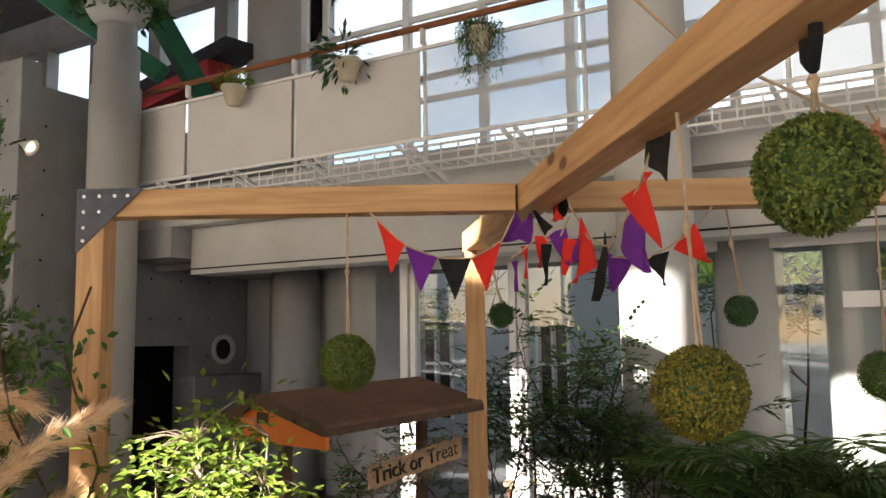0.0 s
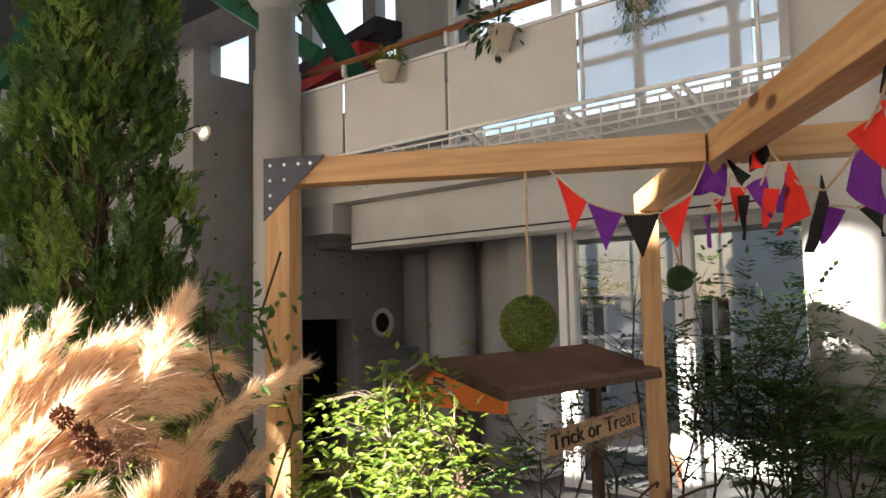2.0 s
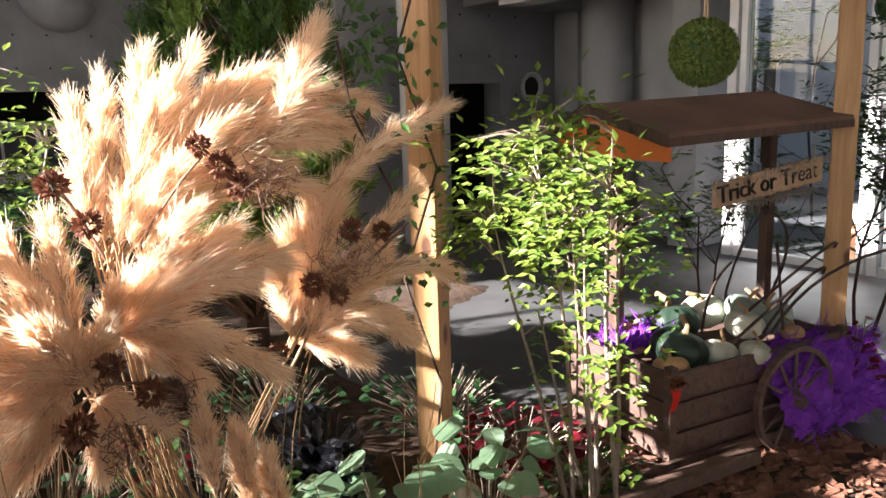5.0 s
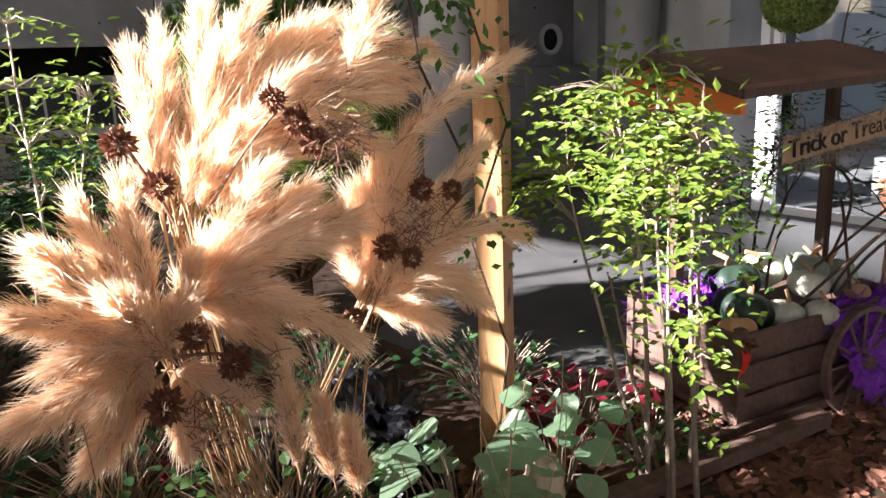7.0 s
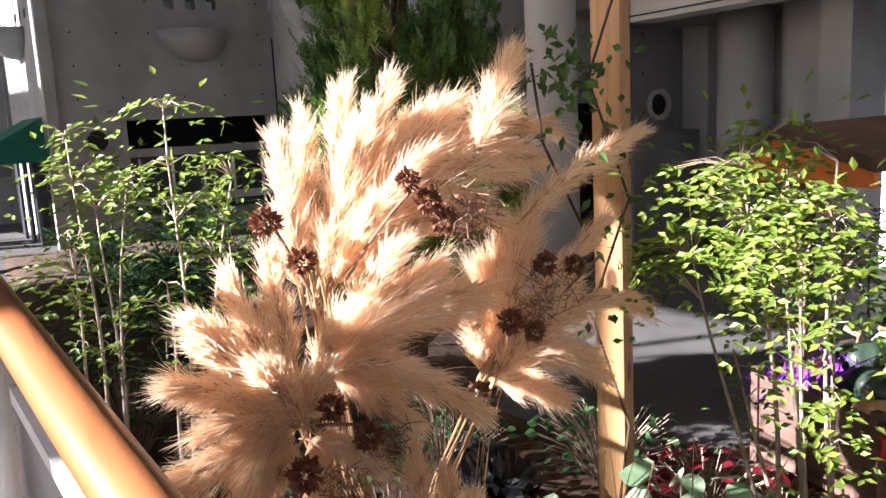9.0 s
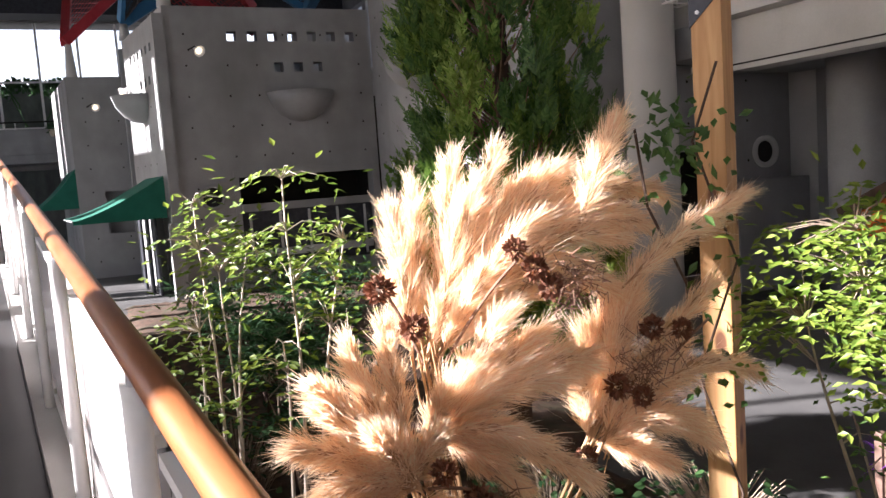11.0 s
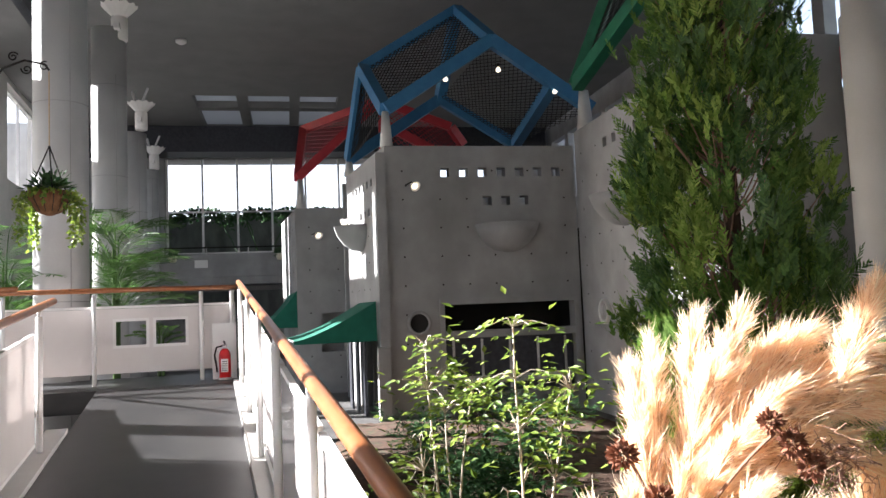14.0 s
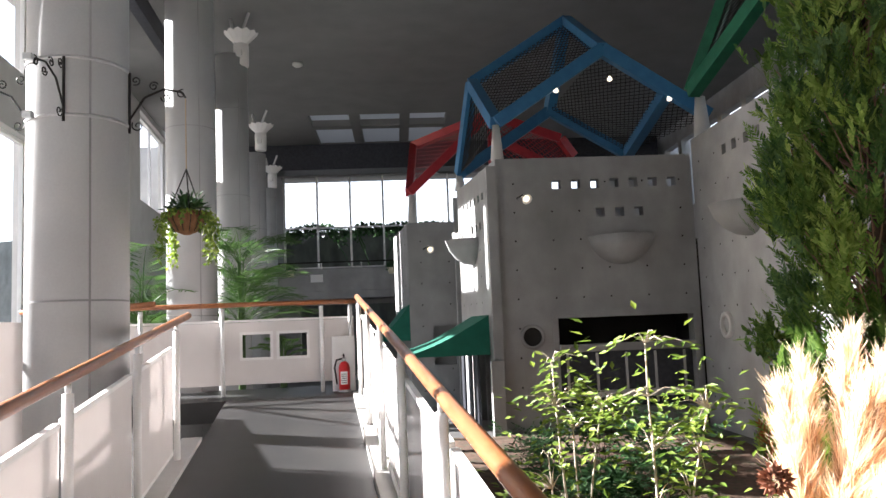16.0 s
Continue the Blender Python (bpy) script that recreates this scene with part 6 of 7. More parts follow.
tagged(vt.done("dead_vines", TWIG), "dark bare vines twisting over the cart", "twigs", kind="stuff")

# timber edging, stone, sheet
solid("edging_timber", Mesh().bar((-2.10, 2.30, 0.10), (-1.88, 3.62, 0.10), 0.07, 0.06, 0.008), OLDWOOD, "weathered timber edging the garden bed", "timber")


def lump(name, at, size, mat, label, cat, seed, folds=0.0):
    bm = bmesh.new()
    bmesh.ops.create_icosphere(bm, subdivisions=5 if folds else 4, radius=1)
    for v in bm.verts:
        n = noise.noise(v.co * 1.3 + Vector((seed, 0, 0))) * 0.35 + noise.noise(v.co * 4 + Vector((seed, 5, 0))) * 0.10
        n -= folds * (abs(noise.noise(v.co * 2.6 + Vector((0, seed, 3)))) + 0.6 * abs(noise.noise(v.co * 6.1 + Vector((2, seed, 0)))))
        v.co = Vector((v.co.x * size[0], v.co.y * size[1], v.co.z * size[2])) * (1 + n)
    o = solid(name, Mesh().add([v.co.copy() for v in bm.verts], [[v.index for v in f.verts] for f in bm.faces]), mat, label, cat, smooth=not folds)
    bm.free()
    o.location = at
    return o


lump("garden_stone", (-2.14, 2.31, 0.19), (0.075, 0.06, 0.17), STONE, "pale upright stone among the leaves", "stone", 2)
lump("needle_nest", (-2.12, 2.20, 0.12), (0.12, 0.10, 0.05), HAY, "nest of dry reddish pine needles", "pine needles", 5)
lump("soil_bag", (-2.80, 2.12, 0.20), (0.42, 0.25, 0.22), BLACKBAG, "crumpled black plastic sack on the bed", "sack", 9, 0.55)
lump("soil_bag", (-2.75, 1.75, 0.16), (0.25, 0.2, 0.2), BLACKBAG, "crumpled black plastic sheet on the bed", "sheet", 12, 0.55)

# ---- pampas arrangement ----
def ribbons(name, centres, sides, material, parent, label=""):
    """Many narrow ribbons in one mesh: centres and half-width vectors, each of shape (ribbons, points, 3)."""
    n, k, _ = centres.shape
    vs = np.stack((centres - sides, centres + sides), axis=2).reshape(-1, 3)
    base = (np.arange(n)[:, None] * k + np.arange(k - 1)[None, :]) * 2
    fs = np.stack((base, base + 1, base + 3, base + 2), axis=-1).reshape(-1, 4)
    me = bpy.data.meshes.new(name)
    me.from_pydata(vs.tolist(), [], fs.tolist())
    me.materials.append(material)
    me.update()
    ob = new(name, me)
    ob.parent = parent
    if label:
        ob["label"] = label
    return ob


def unit(v):
    return v / np.maximum(np.linalg.norm(v, axis=-1, keepdims=True), 1e-9)


arr = thing("pampas_arrangement", "large arrangement of dried pampas plumes with brown seed heads", "dried flowers")
pr = np.random.default_rng(11)


def plume(base, tip, rise, width, hairs=3000):
    """A dried pampas plume: a bowed stalk that carries side tufts of long silky hairs, swept forward and drooping."""
    p0, p2 = np.array(base, float), np.array(tip, float)
    p1 = p0 + (p2 - p0) * 0.48 + np.array((0, 0, rise * 1.5))
    length = np.linalg.norm(p2 - p0) + 0.4 * rise

    def at_(t):
        t = np.asarray(t)[..., None]
        return p0 * (1 - t) ** 2 + 2 * p1 * t * (1 - t) + p2 * t * t

    def way(t):
        t = np.asarray(t)[..., None]
        return unit(2 * (p1 - p0) * (1 - t) + 2 * (p2 - p1) * t)

    ntuft = 60
    tt = 0.14 + 0.80 * (np.arange(ntuft) + pr.random(ntuft)) / ntuft
    ang = np.arange(ntuft) * 2.4 + pr.normal(0, 0.5, ntuft)
    open_ = pr.uniform(0.15, 0.85, ntuft)
    reach = pr.uniform(0.7, 1.25, ntuft)
    idx = pr.integers(0, ntuft, hairs)
    t = np.clip(tt[idx] + pr.normal(0, 0.012, hairs), 0.08, 0.97)
    d = way(t)
    ref = unit(np.cross(d, np.array((0.3, 0.2, 1.0))))
    ref2 = np.cross(d, ref)
    a_ = ang[idx] + pr.normal(0, 0.30, hairs)
    out = ref * np.cos(a_)[:, None] + ref2 * np.sin(a_)[:, None]
    swell = np.sin(np.pi * np.clip(0.10 + 0.84 * t, 0, 1)) ** 0.6
    hl = (0.62 * width * (0.6 + 0.7 * swell) + 0.03 * length) * reach[idx] * pr.uniform(0.45, 1.15, hairs)
    spread = width * 0.74 * swell * open_[idx] * pr.uniform(0.5, 1.25, hairs)
    u = np.array((0.0, 0.3, 0.62, 0.85, 1.0))
    rise_ = 1 - (1 - u) ** 1.7
    centres = at_(t)[:, None, :] + d[:, None, :] * (hl[:, None] * u)[..., None] + out[:, None, :] * (spread[:, None] * rise_)[..., None]
    centres[..., 2] -= (hl * pr.uniform(0.0, 0.22, hairs))[:, None] * u ** 2.2
    centres += (pr.normal(0, 0.15, (hairs, 3)) * hl[:, None])[:, None, :] * (u ** 2)[None, :, None]
    wv = unit(np.cross(d, out + pr.normal(0, 0.6, (hairs, 3)))) * pr.uniform(0.0007, 0.0016, hairs)[:, None]
    sides = wv[:, None, :] * np.array((0.8, 1.0, 0.9, 0.6, 0.15))[None, :, None]
    ob = ribbons("plume", centres, sides, PLUME, arr)
    # the stalk and the close inner floss, browned to imitate the inner shade
    n, m = 16, 9
    ts = np.linspace(0.0, 0.95, n)
    core = Mesh().tube([Vector(p) for p in at_(ts)], [max(0.0025, width * (0.20 * math.sin(math.pi * min(1, max(0, (x - 0.1) / 0.9))) ** 0.7)) for x in ts], m)
    part("rachis", core, FLOSS_SHADED, ob, "inner stalk and close floss, browned for the shade within", True)
    return ob


def bunch(base, spread, rows):
    for x, y, z, rise, width in rows:
        plume(Vector(base) + rv(spread), (x, y, z), rise, width)


UPPER, MIDDLE = Vector((-2.62, 1.45, 1.10)), Vector((-2.47, 1.39, 0.93))
RIGHT, LOW = Vector((-2.60, 2.03, 0.76)), Vector((-2.39, 1.30, 0.85))
bunch(UPPER, 0.03, ((-2.76, 1.43, 1.58, 0.0, 0.11), (-2.86, 1.55, 1.63, 0.0, 0.12), (-2.78, 1.66, 1.7, 0.01, 0.13), (-2.76, 1.8, 1.71, 0.04, 0.13), (-2.7, 1.7, 1.63, 0.03, 0.12), (-2.78, 2.09, 1.66, 0.12, 0.14), (-2.86, 2.04, 1.64, 0.1, 0.13), (-2.76, 2.46, 1.53, 0.27, 0.14), (-2.66, 2.32, 1.43, 0.23, 0.13), (-2.58, 2.16, 1.4, 0.19, 0.11)))
bunch(UPPER, 0.03, ((-2.56, 2.0, 1.35, 0.13, 0.12), (-2.58, 2.1, 1.27, 0.15, 0.11), (-2.6, 1.85, 1.5, 0.07, 0.12), (-2.53, 1.69, 1.43, 0.05, 0.1), (-2.72, 2.08, 1.48, 0.14, 0.13), (-2.75, 1.89, 1.61, 0.06, 0.12), (-2.72, 2.23, 1.5, 0.2, 0.12)))
bunch(MIDDLE, 0.03, ((-2.43, 1.73, 1.19, 0.05, 0.12), (-2.42, 1.62, 1.27, 0.02, 0.11), (-2.39, 1.74, 1.07, 0.07, 0.14), (-2.47, 1.91, 1.08, 0.09, 0.14), (-2.33, 1.61, 0.94, 0.05, 0.09), (-2.31, 1.56, 0.83, 0.03, 0.09), (-2.39, 1.39, 1.08, 0.0, 0.08), (-2.43, 1.54, 1.10, 0.03, 0.14), (-2.33, 1.82, 0.77, 0.09, 0.10)))
bunch(RIGHT, 0.05, ((-2.49, 2.61, 0.91, 0.17, 0.11), (-2.45, 2.29, 0.83, 0.07, 0.09), (-2.49, 2.40, 0.72, 0.08, 0.11), (-2.43, 2.14, 0.73, 0.03, 0.11), (-2.57, 1.93, 1.08, 0.0, 0.11), (-2.61, 2.21, 1.30, 0.02, 0.16), (-2.65, 2.11, 1.22, 0.0, 0.15), (-2.59, 2.33, 1.03, 0.08, 0.13), (-2.55, 2.49, 1.24, 0.03, 0.10), (-2.65, 2.03, 1.10, 0.0, 0.15)))
bunch(LOW, 0.03, ((-2.41, 1.06, 1.17, 0.01, 0.11), (-2.45, 1.16, 1.25, 0.0, 0.10), (-2.45, 1.27, 1.29, 0.0, 0.09), (-2.35, 0.99, 1.04, 0.03, 0.11), (-2.39, 1.07, 1.10, 0.02, 0.10), (-2.29, 0.91, 0.82, 0.03, 0.10), (-2.25, 1.07, 0.72, 0.01, 0.09), (-2.31, 1.05, 0.94, 0.03, 0.11)))
bunch(LOW, 0.03, ((-2.27, 1.28, 0.68, 0.0, 0.08), (-2.29, 1.45, 0.75, 0.02, 0.09), (-2.31, 1.18, 1.04, 0.0, 0.12), (-2.31, 1.33, 1.02, 0.0, 0.09), (-2.27, 1.12, 0.83, 0.01, 0.11)))
plume((-2.60, 1.96, 1.42), (-2.60, 2.15, 1.79), 0.0, 0.12)
plume((-2.58, 2.10, 1.24), (-2.52, 2.61, 1.52), 0.03, 0.11)
for base, tip in (((-2.25, 1.55, 0.48), (-2.25, 1.53, 0.80)), ((-2.25, 1.65, 0.42), (-2.25, 1.62, 0.69)), ((-2.25, 1.73, 0.34), (-2.25, 1.70, 0.60))):
    plume(base, tip, 0.0, 0.08)
stm = Mesh()
for c0, n in ((UPPER, 16), (LOW, 10), (RIGHT, 9)):
    for _ in range(n):
        a = c0 + rv(0.04)
        stm.tube([Vector((-2.55 + rnd.uniform(-0.1, 0.1), 1.55 + rnd.uniform(-0.12, 0.2), 0.02)), a.lerp(Vector((-2.55, 1.55, 0.2)), 0.5) + rv(0.03), a + Vector((0, 0, 0.08))], 0.0035, 4)
tagged(part("stem_bundle", stm, STRAW, arr, "dry straw stems"), kind="stuff")
tw = Mesh()
for a, b in ((UPPER + Vector((0.03, 0.05, 0.02)), Vector((-2.42, 1.66, 1.41))), (UPPER, Vector((-2.58, 1.30, 1.39))), (LOW, Vector((-2.27, 1.5, 0.82))), (RIGHT, Vector((-2.5, 2.40, 1.13)))):
    tw.tube(curve(a, b, -0.02, 8), 0.005, 5)
for c0, sp in ((Vector((-2.42, 1.80, 1.34)), 0.08), (Vector((-2.44, 1.87, 1.30)), 0.06), (Vector((-2.47, 2.16, 1.06)), 0.07), (Vector((-2.46, 2.07, 1.00)), 0.06), (Vector((-2.28, 1.48, 0.80)), 0.05), (Vector((-2.25, 1.33, 0.72)), 0.05)):
    for _ in range(75):
        p = c0 + rv(sp)
        tw.tube([p, p + rv(0.02), p + rv(0.045)], 0.0013, 3, False)
tagged(part("twig_tangle", tw, BARK_RED, arr, "brown dry twigs"), kind="stuff")


def seed_head(at, r):
    o = Mesh()
    rr = random.Random(int(at[2] * 1000))
    for i in range(150):
        d = Vector((rr.gauss(0, 1), rr.gauss(0, 1), rr.gauss(0.2, 1))).normalized()
        o.leaf(d * r * 0.45, d + rv(0.35), rv(), r * rr.uniform(0.4, 0.8), r * 0.35)
    q = part("seed_head", o, DRIED, arr, "brown dried seed head")
    q.location = at
    return q


for p, r in (((-2.6, 1.32, 1.35), 0.045), ((-2.5, 1.37, 1.25), 0.041), ((-2.42, 1.71, 1.38), 0.041), ((-2.42, 1.76, 1.32), 0.041), ((-2.42, 1.65, 1.44), 0.036), ((-2.5, 2.17, 1.13), 0.041), ((-2.5, 2.29, 1.11), 0.036), ((-2.25, 1.32, 0.94), 0.036), ((-2.25, 1.41, 0.85), 0.041), ((-2.22, 1.23, 0.81), 0.045), ((-2.4, 1.83, 0.82), 0.036), ((-2.45, 1.99, 0.99), 0.041), ((-2.45, 2.08, 0.94), 0.036)):
    seed_head(p, r)

# ---- conifer ----
cy = thing("cypress_tree", "dense green columnar conifer with some browned sprays", "tree", (-3.83, 2.43, 0.0))
part("trunk", Mesh().tube([(0, 0, 0), (0.02, 0.01, 1.5), (0, 0, 3.9)], [0.06, 0.045, 0.010], 10), TWIG, cy, smooth=True)
cr_ = np.random.default_rng(21)


def cypress_radius(z):
    return 0.525 * min(1, max(0.05, (z - 0.62) / 0.42)) * max(0.02, 1 - max(0, z - 1.45) / 3.3) ** 0.8


def spray_clump(tip, axis_, size, fans):
    """A clump of flat upright fans, each a spine with side branchlets; returns ribbon centres and half widths."""
    f = unit(axis_ + cr_.normal(0, 0.34, (fans, 3)))
    o = tip + cr_.normal(0, 1, (fans, 3)) * size * np.array((0.27, 0.27, 0.40))
    ln = size * cr_.uniform(0.40, 0.85, fans)
    flat = unit(np.cross(f, cr_.normal(0, 1, (fans, 3))))
    nb = 13
    u = np.linspace(0.0, 0.95, nb)[None, :]
    root = o[:, None, :] + f[:, None, :] * (ln[:, None] * u)[..., None]
    sgn = np.where(np.arange(nb) % 2, 1.0, -1.0)[None, :]
    sgn[0, -1] = 0.0
    d = unit(f[:, None, :] * 1.0 + flat[:, None, :] * (sgn * 0.75)[..., None] + cr_.normal(0, 0.16, (fans, nb, 3)))
    bl = ln[:, None] * (0.42 - 0.22 * u) * cr_.uniform(0.7, 1.2, (fans, nb))
    nrm = np.cross(f, flat)
    w = unit(np.cross(d, nrm[:, None, :])) * 0.0046
    v = np.array((0.0, 0.45, 1.0))
    c = (root[:, :, None, :] + d[:, :, None, :] * (bl[..., None] * v)[..., None]).reshape(-1, 3, 3)
    sd = (w[:, :, None, :] * np.array((0.6, 1.0, 0.25))[None, None, :, None]).reshape(-1, 3, 3)
    return c, sd


lm = Mesh()
heaps = {"green": [], "bright": [], "deep": [], "young": [], "brown": []}
rr = random.Random(21)
for i in range(560):
    z = 0.86 + 2.95 * rr.random() ** 1.12
    if i % 5 == 0:
        z = rr.uniform(0.72, 1.25)
    a = rr.uniform(0, 6.283)
    lump_ = 1 + 0.30 * noise.noise(Vector((1.9 * math.cos(a), 1.9 * math.sin(a), z * 3.0)))
    R_ = cypress_radius(z) * lump_ * (rr.uniform(0.72, 1.0) if rr.random() < 0.8 else rr.uniform(0.3, 0.7))
    if noise.noise(Vector((2.6 * math.cos(a), 2.6 * math.sin(a), z * 2.6 + 7))) < -0.24 and z > 1.5:
        continue
    tip = np.array((R_ * math.cos(a), R_ * math.sin(a), z))
    root = Vector((0.02 * rr.uniform(-1, 1), 0.02 * rr.uniform(-1, 1), z - 0.8 * R_ - 0.12))
    lm.tube([root, root.lerp(Vector(tip), 0.5) + Vector((0, 0, -0.05)), Vector(tip) - Vector((0, 0, 0.03))], [0.006, 0.004, 0.002], 5, False)
    axis_ = np.array((0.30 * math.cos(a), 0.30 * math.sin(a), 1.0))
    # bright and deep greens imitate lit and shaded clumps, picked at random
    pick = rr.random()
    kind = "brown" if pick < (0.025 if z > 1.5 else 0.06) else "deep" if pick < 0.36 else "bright" if pick < 0.62 else "green"
    if z < 1.42 and rr.random() < 0.6:
        kind = "young"
    heaps[kind].append(spray_clump(tip, axis_, rr.uniform(0.10, 0.17), rr.randint(26, 40)))
tagged(part("limb_tangle", lm, BARK_RED, cy, "reddish bare inner limbs"), kind="stuff")
for key, nm, mat, lab in (("green", "crown", LEAF_CYPRESS, ""), ("bright", "fresh_sprays", LEAF_SUNLIT, "fresh light green sprays"), ("deep", "shaded_sprays", LEAF, ""), ("young", "young_sprays", LEAF_HILL, "bright yellow-green young sprays"), ("brown", "browned_sprays", LEAF_BROWN, "rust-brown dead sprays")):
    ribbons(nm, np.concatenate([h[0] for h in heaps[key]]), np.concatenate([h[1] for h in heaps[key]]), mat, cy, lab)

# ---- shrubs in the bed ----
def frond_shrub(at, label, tufts, stems, seed, leaf=0.042, mat=LEAF_YOUNG, stemmat=BRANCH, name="nandina_shrub"):
    """Slim upright stems that fork into twigs; feathery fronds of paired leaflets held nearly level round each tuft."""
    r = random.Random(seed)
    t = thing(name, label, "shrub", at, "bed shrubs")
    o = Vector(at)
    lf = Mesh()
    ends = []
    for k, (bx, by, tx, ty, tz) in enumerate(stems):
        a, b = Vector((bx, by, 0.0)), Vector((tx, ty, tz)) - o
        pts = []
        for i in range(9):
            u = i / 8
            pts.append(a.lerp(b, u) + Vector((0.035 * math.sin(4 * u + k) * u, 0.03 * math.sin(5 * u + 2 * k) * u, 0)))
        part("stem", Mesh().tube(pts, [0.0105 - 0.0009 * i for i in range(9)], 7), stemmat, t, smooth=True)
        ends += [(p, k) for p in pts[3:]]
    tw_ = Mesh()
    for cx, cy_0, cz, rx, ry, rz, n in tufts:
        c = Vector((cx, cy_0, cz)) - o
        for _ in range(int(n * (0.62 if stemmat is PALE_STEM else 1.0))):
            v = Vector((r.gauss(0, 1), r.gauss(0, 1), r.gauss(0, 1))).normalized() * r.uniform(0.2, 1) ** 0.5
            p = c + Vector((v.x * rx, v.y * ry, v.z * rz))
            near = min((e for e, _k in ends), key=lambda e: (e - p).length + 0.5 * max(0, e.z - p.z + 0.04))
            mid = near.lerp(p, 0.55) + Vector((0, 0, 0.02))
            tw_.tube([near, mid, p], [0.004, 0.0025, 0.0015], 4, False)
            ax = ((p - near) * Vector((1, 1, 0.3)) + Vector((r.uniform(-0.1, 0.1), r.uniform(-0.1, 0.1), r.uniform(-0.02, 0.05)))).normalized()
            up = (Vector((0, 0, 1)) + Vector((r.uniform(-0.3, 0.3), r.uniform(-0.5, 0.1), 0))).normalized()
            side = ax.cross(up).normalized()
            ln = leaf * r.uniform(2.4, 4.0)
            for k in range(5):
                q = p + ax * ln * k / 5 - Vector((0, 0, 0.012 * k * k * ln / 0.15))
                for sg in (-1, 1):
                    lf.leaf(q, ax * 0.6 + side * sg + Vector((0, 0, r.uniform(-0.75, 0.05))), up + Vector((0.45, -0.35, 0)) + rv(0.22), leaf * r.uniform(0.75, 1.05) * (1 - 0.06 * k), leaf * 0.36)
            lf.leaf(p + ax * ln - Vector((0, 0, 0.02)), ax, up, leaf, leaf * 0.46)
    tagged(part("twig_tangle", tw_, stemmat, t), kind="stuff")
    part("crown", lf, mat, t)
    return t


frond_shrub((-1.99, 2.74, 0.05), "bright green multi-stemmed shrub with feathery leaves in front of the stall",
            ((-2.16, 2.70, 1.36, 0.30, 0.20, 0.13, 60), (-2.02, 2.72, 1.20, 0.30, 0.22, 0.15, 60), (-2.40, 2.66, 1.12, 0.17, 0.16, 0.12, 24), (-2.13, 2.74, 1.50, 0.12, 0.12, 0.07, 12),
             (-1.98, 2.74, 0.98, 0.20, 0.14, 0.08, 10), (-1.93, 2.70, 0.73, 0.10, 0.10, 0.05, 8), (-1.88, 2.70, 0.60, 0.08, 0.08, 0.03, 4), (-2.22, 2.74, 0.80, 0.12, 0.10, 0.10, 3)),
            ((-0.06, 0.0, -2.16, 2.72, 1.40), (0.0, 0.02, -2.04, 2.74, 1.30), (0.05, -0.02, -1.98, 2.70, 1.15), (-0.10, 0.03, -2.36, 2.68, 1.10), (0.10, 0.04, -1.96, 2.76, 1.42)), 5, 0.052)
frond_shrub((-2.06, 2.88, 0.05), "mid-green feathery shrub entwined with its neighbour",
            ((-2.18, 2.86, 0.95, 0.26, 0.16, 0.16, 12), (-1.95, 2.88, 1.10, 0.2, 0.14, 0.14, 12), (-2.34, 2.86, 0.62, 0.12, 0.12, 0.14, 5)),
            ((0.0, 0.0, -2.16, 2.88, 1.0), (0.05, 0.02, -1.96, 2.9, 1.15), (-0.05, 0.0, -2.34, 2.86, 0.75)), 9, 0.04, LEAF)
frond_shrub((-3.62, 1.28, 0.05), "slender shrub with pale forked stems and bright layered leaves",
            ((-3.56, 1.34, 1.70, 0.10, 0.14, 0.04, 12), (-3.55, 1.50, 1.46, 0.12, 0.14, 0.06, 18), (-3.55, 1.38, 1.36, 0.12, 0.16, 0.06, 20), (-3.55, 1.22, 1.02, 0.10, 0.12, 0.05, 12), (-3.60, 1.45, 1.14, 0.14, 0.15, 0.08, 14), (-3.6, 1.24, 1.50, 0.08, 0.08, 0.04, 8)),
            ((0.0, 0.0, -3.56, 1.34, 1.68), (0.02, 0.02, -3.55, 1.52, 1.42), (0.0, -0.02, -3.55, 1.24, 1.05)), 12, 0.058, LEAF_YOUNG, PALE_STEM)
frond_shrub((-4.02, 1.05, 0.05), "tall thin shrub with small bright leaves on several stems",
            ((-4.0, 1.04, 1.62, 0.10, 0.11, 0.05, 12), (-4.0, 1.12, 1.42, 0.20, 0.18, 0.11, 46), (-4.0, 1.26, 1.40, 0.12, 0.12, 0.06, 16), (-4.0, 0.98, 1.08, 0.18, 0.17, 0.14, 36), (-4.05, 1.10, 0.80, 0.16, 0.18, 0.12, 22), (-3.95, 0.94, 1.50, 0.08, 0.08, 0.05, 8)),
            ((0.0, 0.0, -4.0, 1.06, 1.6), (0.03, 0.04, -4.0, 1.22, 1.40), (-0.03, -0.04, -4.02, 0.98, 1.2), (0.0, 0.06, -4.06, 1.14, 1.3)), 15, 0.052, LEAF_YOUNG, PALE_STEM)
# dark leaf colour imitates shade here; the sun still reaches this shrub
limb_tree("nandina_shrub", (-4.2, 1.5, 0.05), 0.95, 0.9, LEAF_DARK, "low leafy shrub in the shade", 3200, 0.055, "bed shrubs", 3, BRANCH, 0.1, 17)
limb_tree("nandina_shrub", (-5.1, 1.6, 0.05), 1.1, 0.8, LEAF_DARK, "dark leafy shrub in the shade", 3200, 0.06, "bed shrubs", 3, BRANCH, 0.1, 18)
for k, (x, y, h) in enumerate(((-6.0, 1.7, 0.8), (-7.2, 2.5, 0.95), (-8.4, 1.7, 0.8), (-9.6, 2.6, 0.9))):
    limb_tree("nandina_shrub", (x, y, 0.03), h, 0.9, LEAF_DARK, "low dark shrub in the shade of the towers", 2600, 0.06, "bed shrubs", 4, TWIG, 0.05, 60 + k)
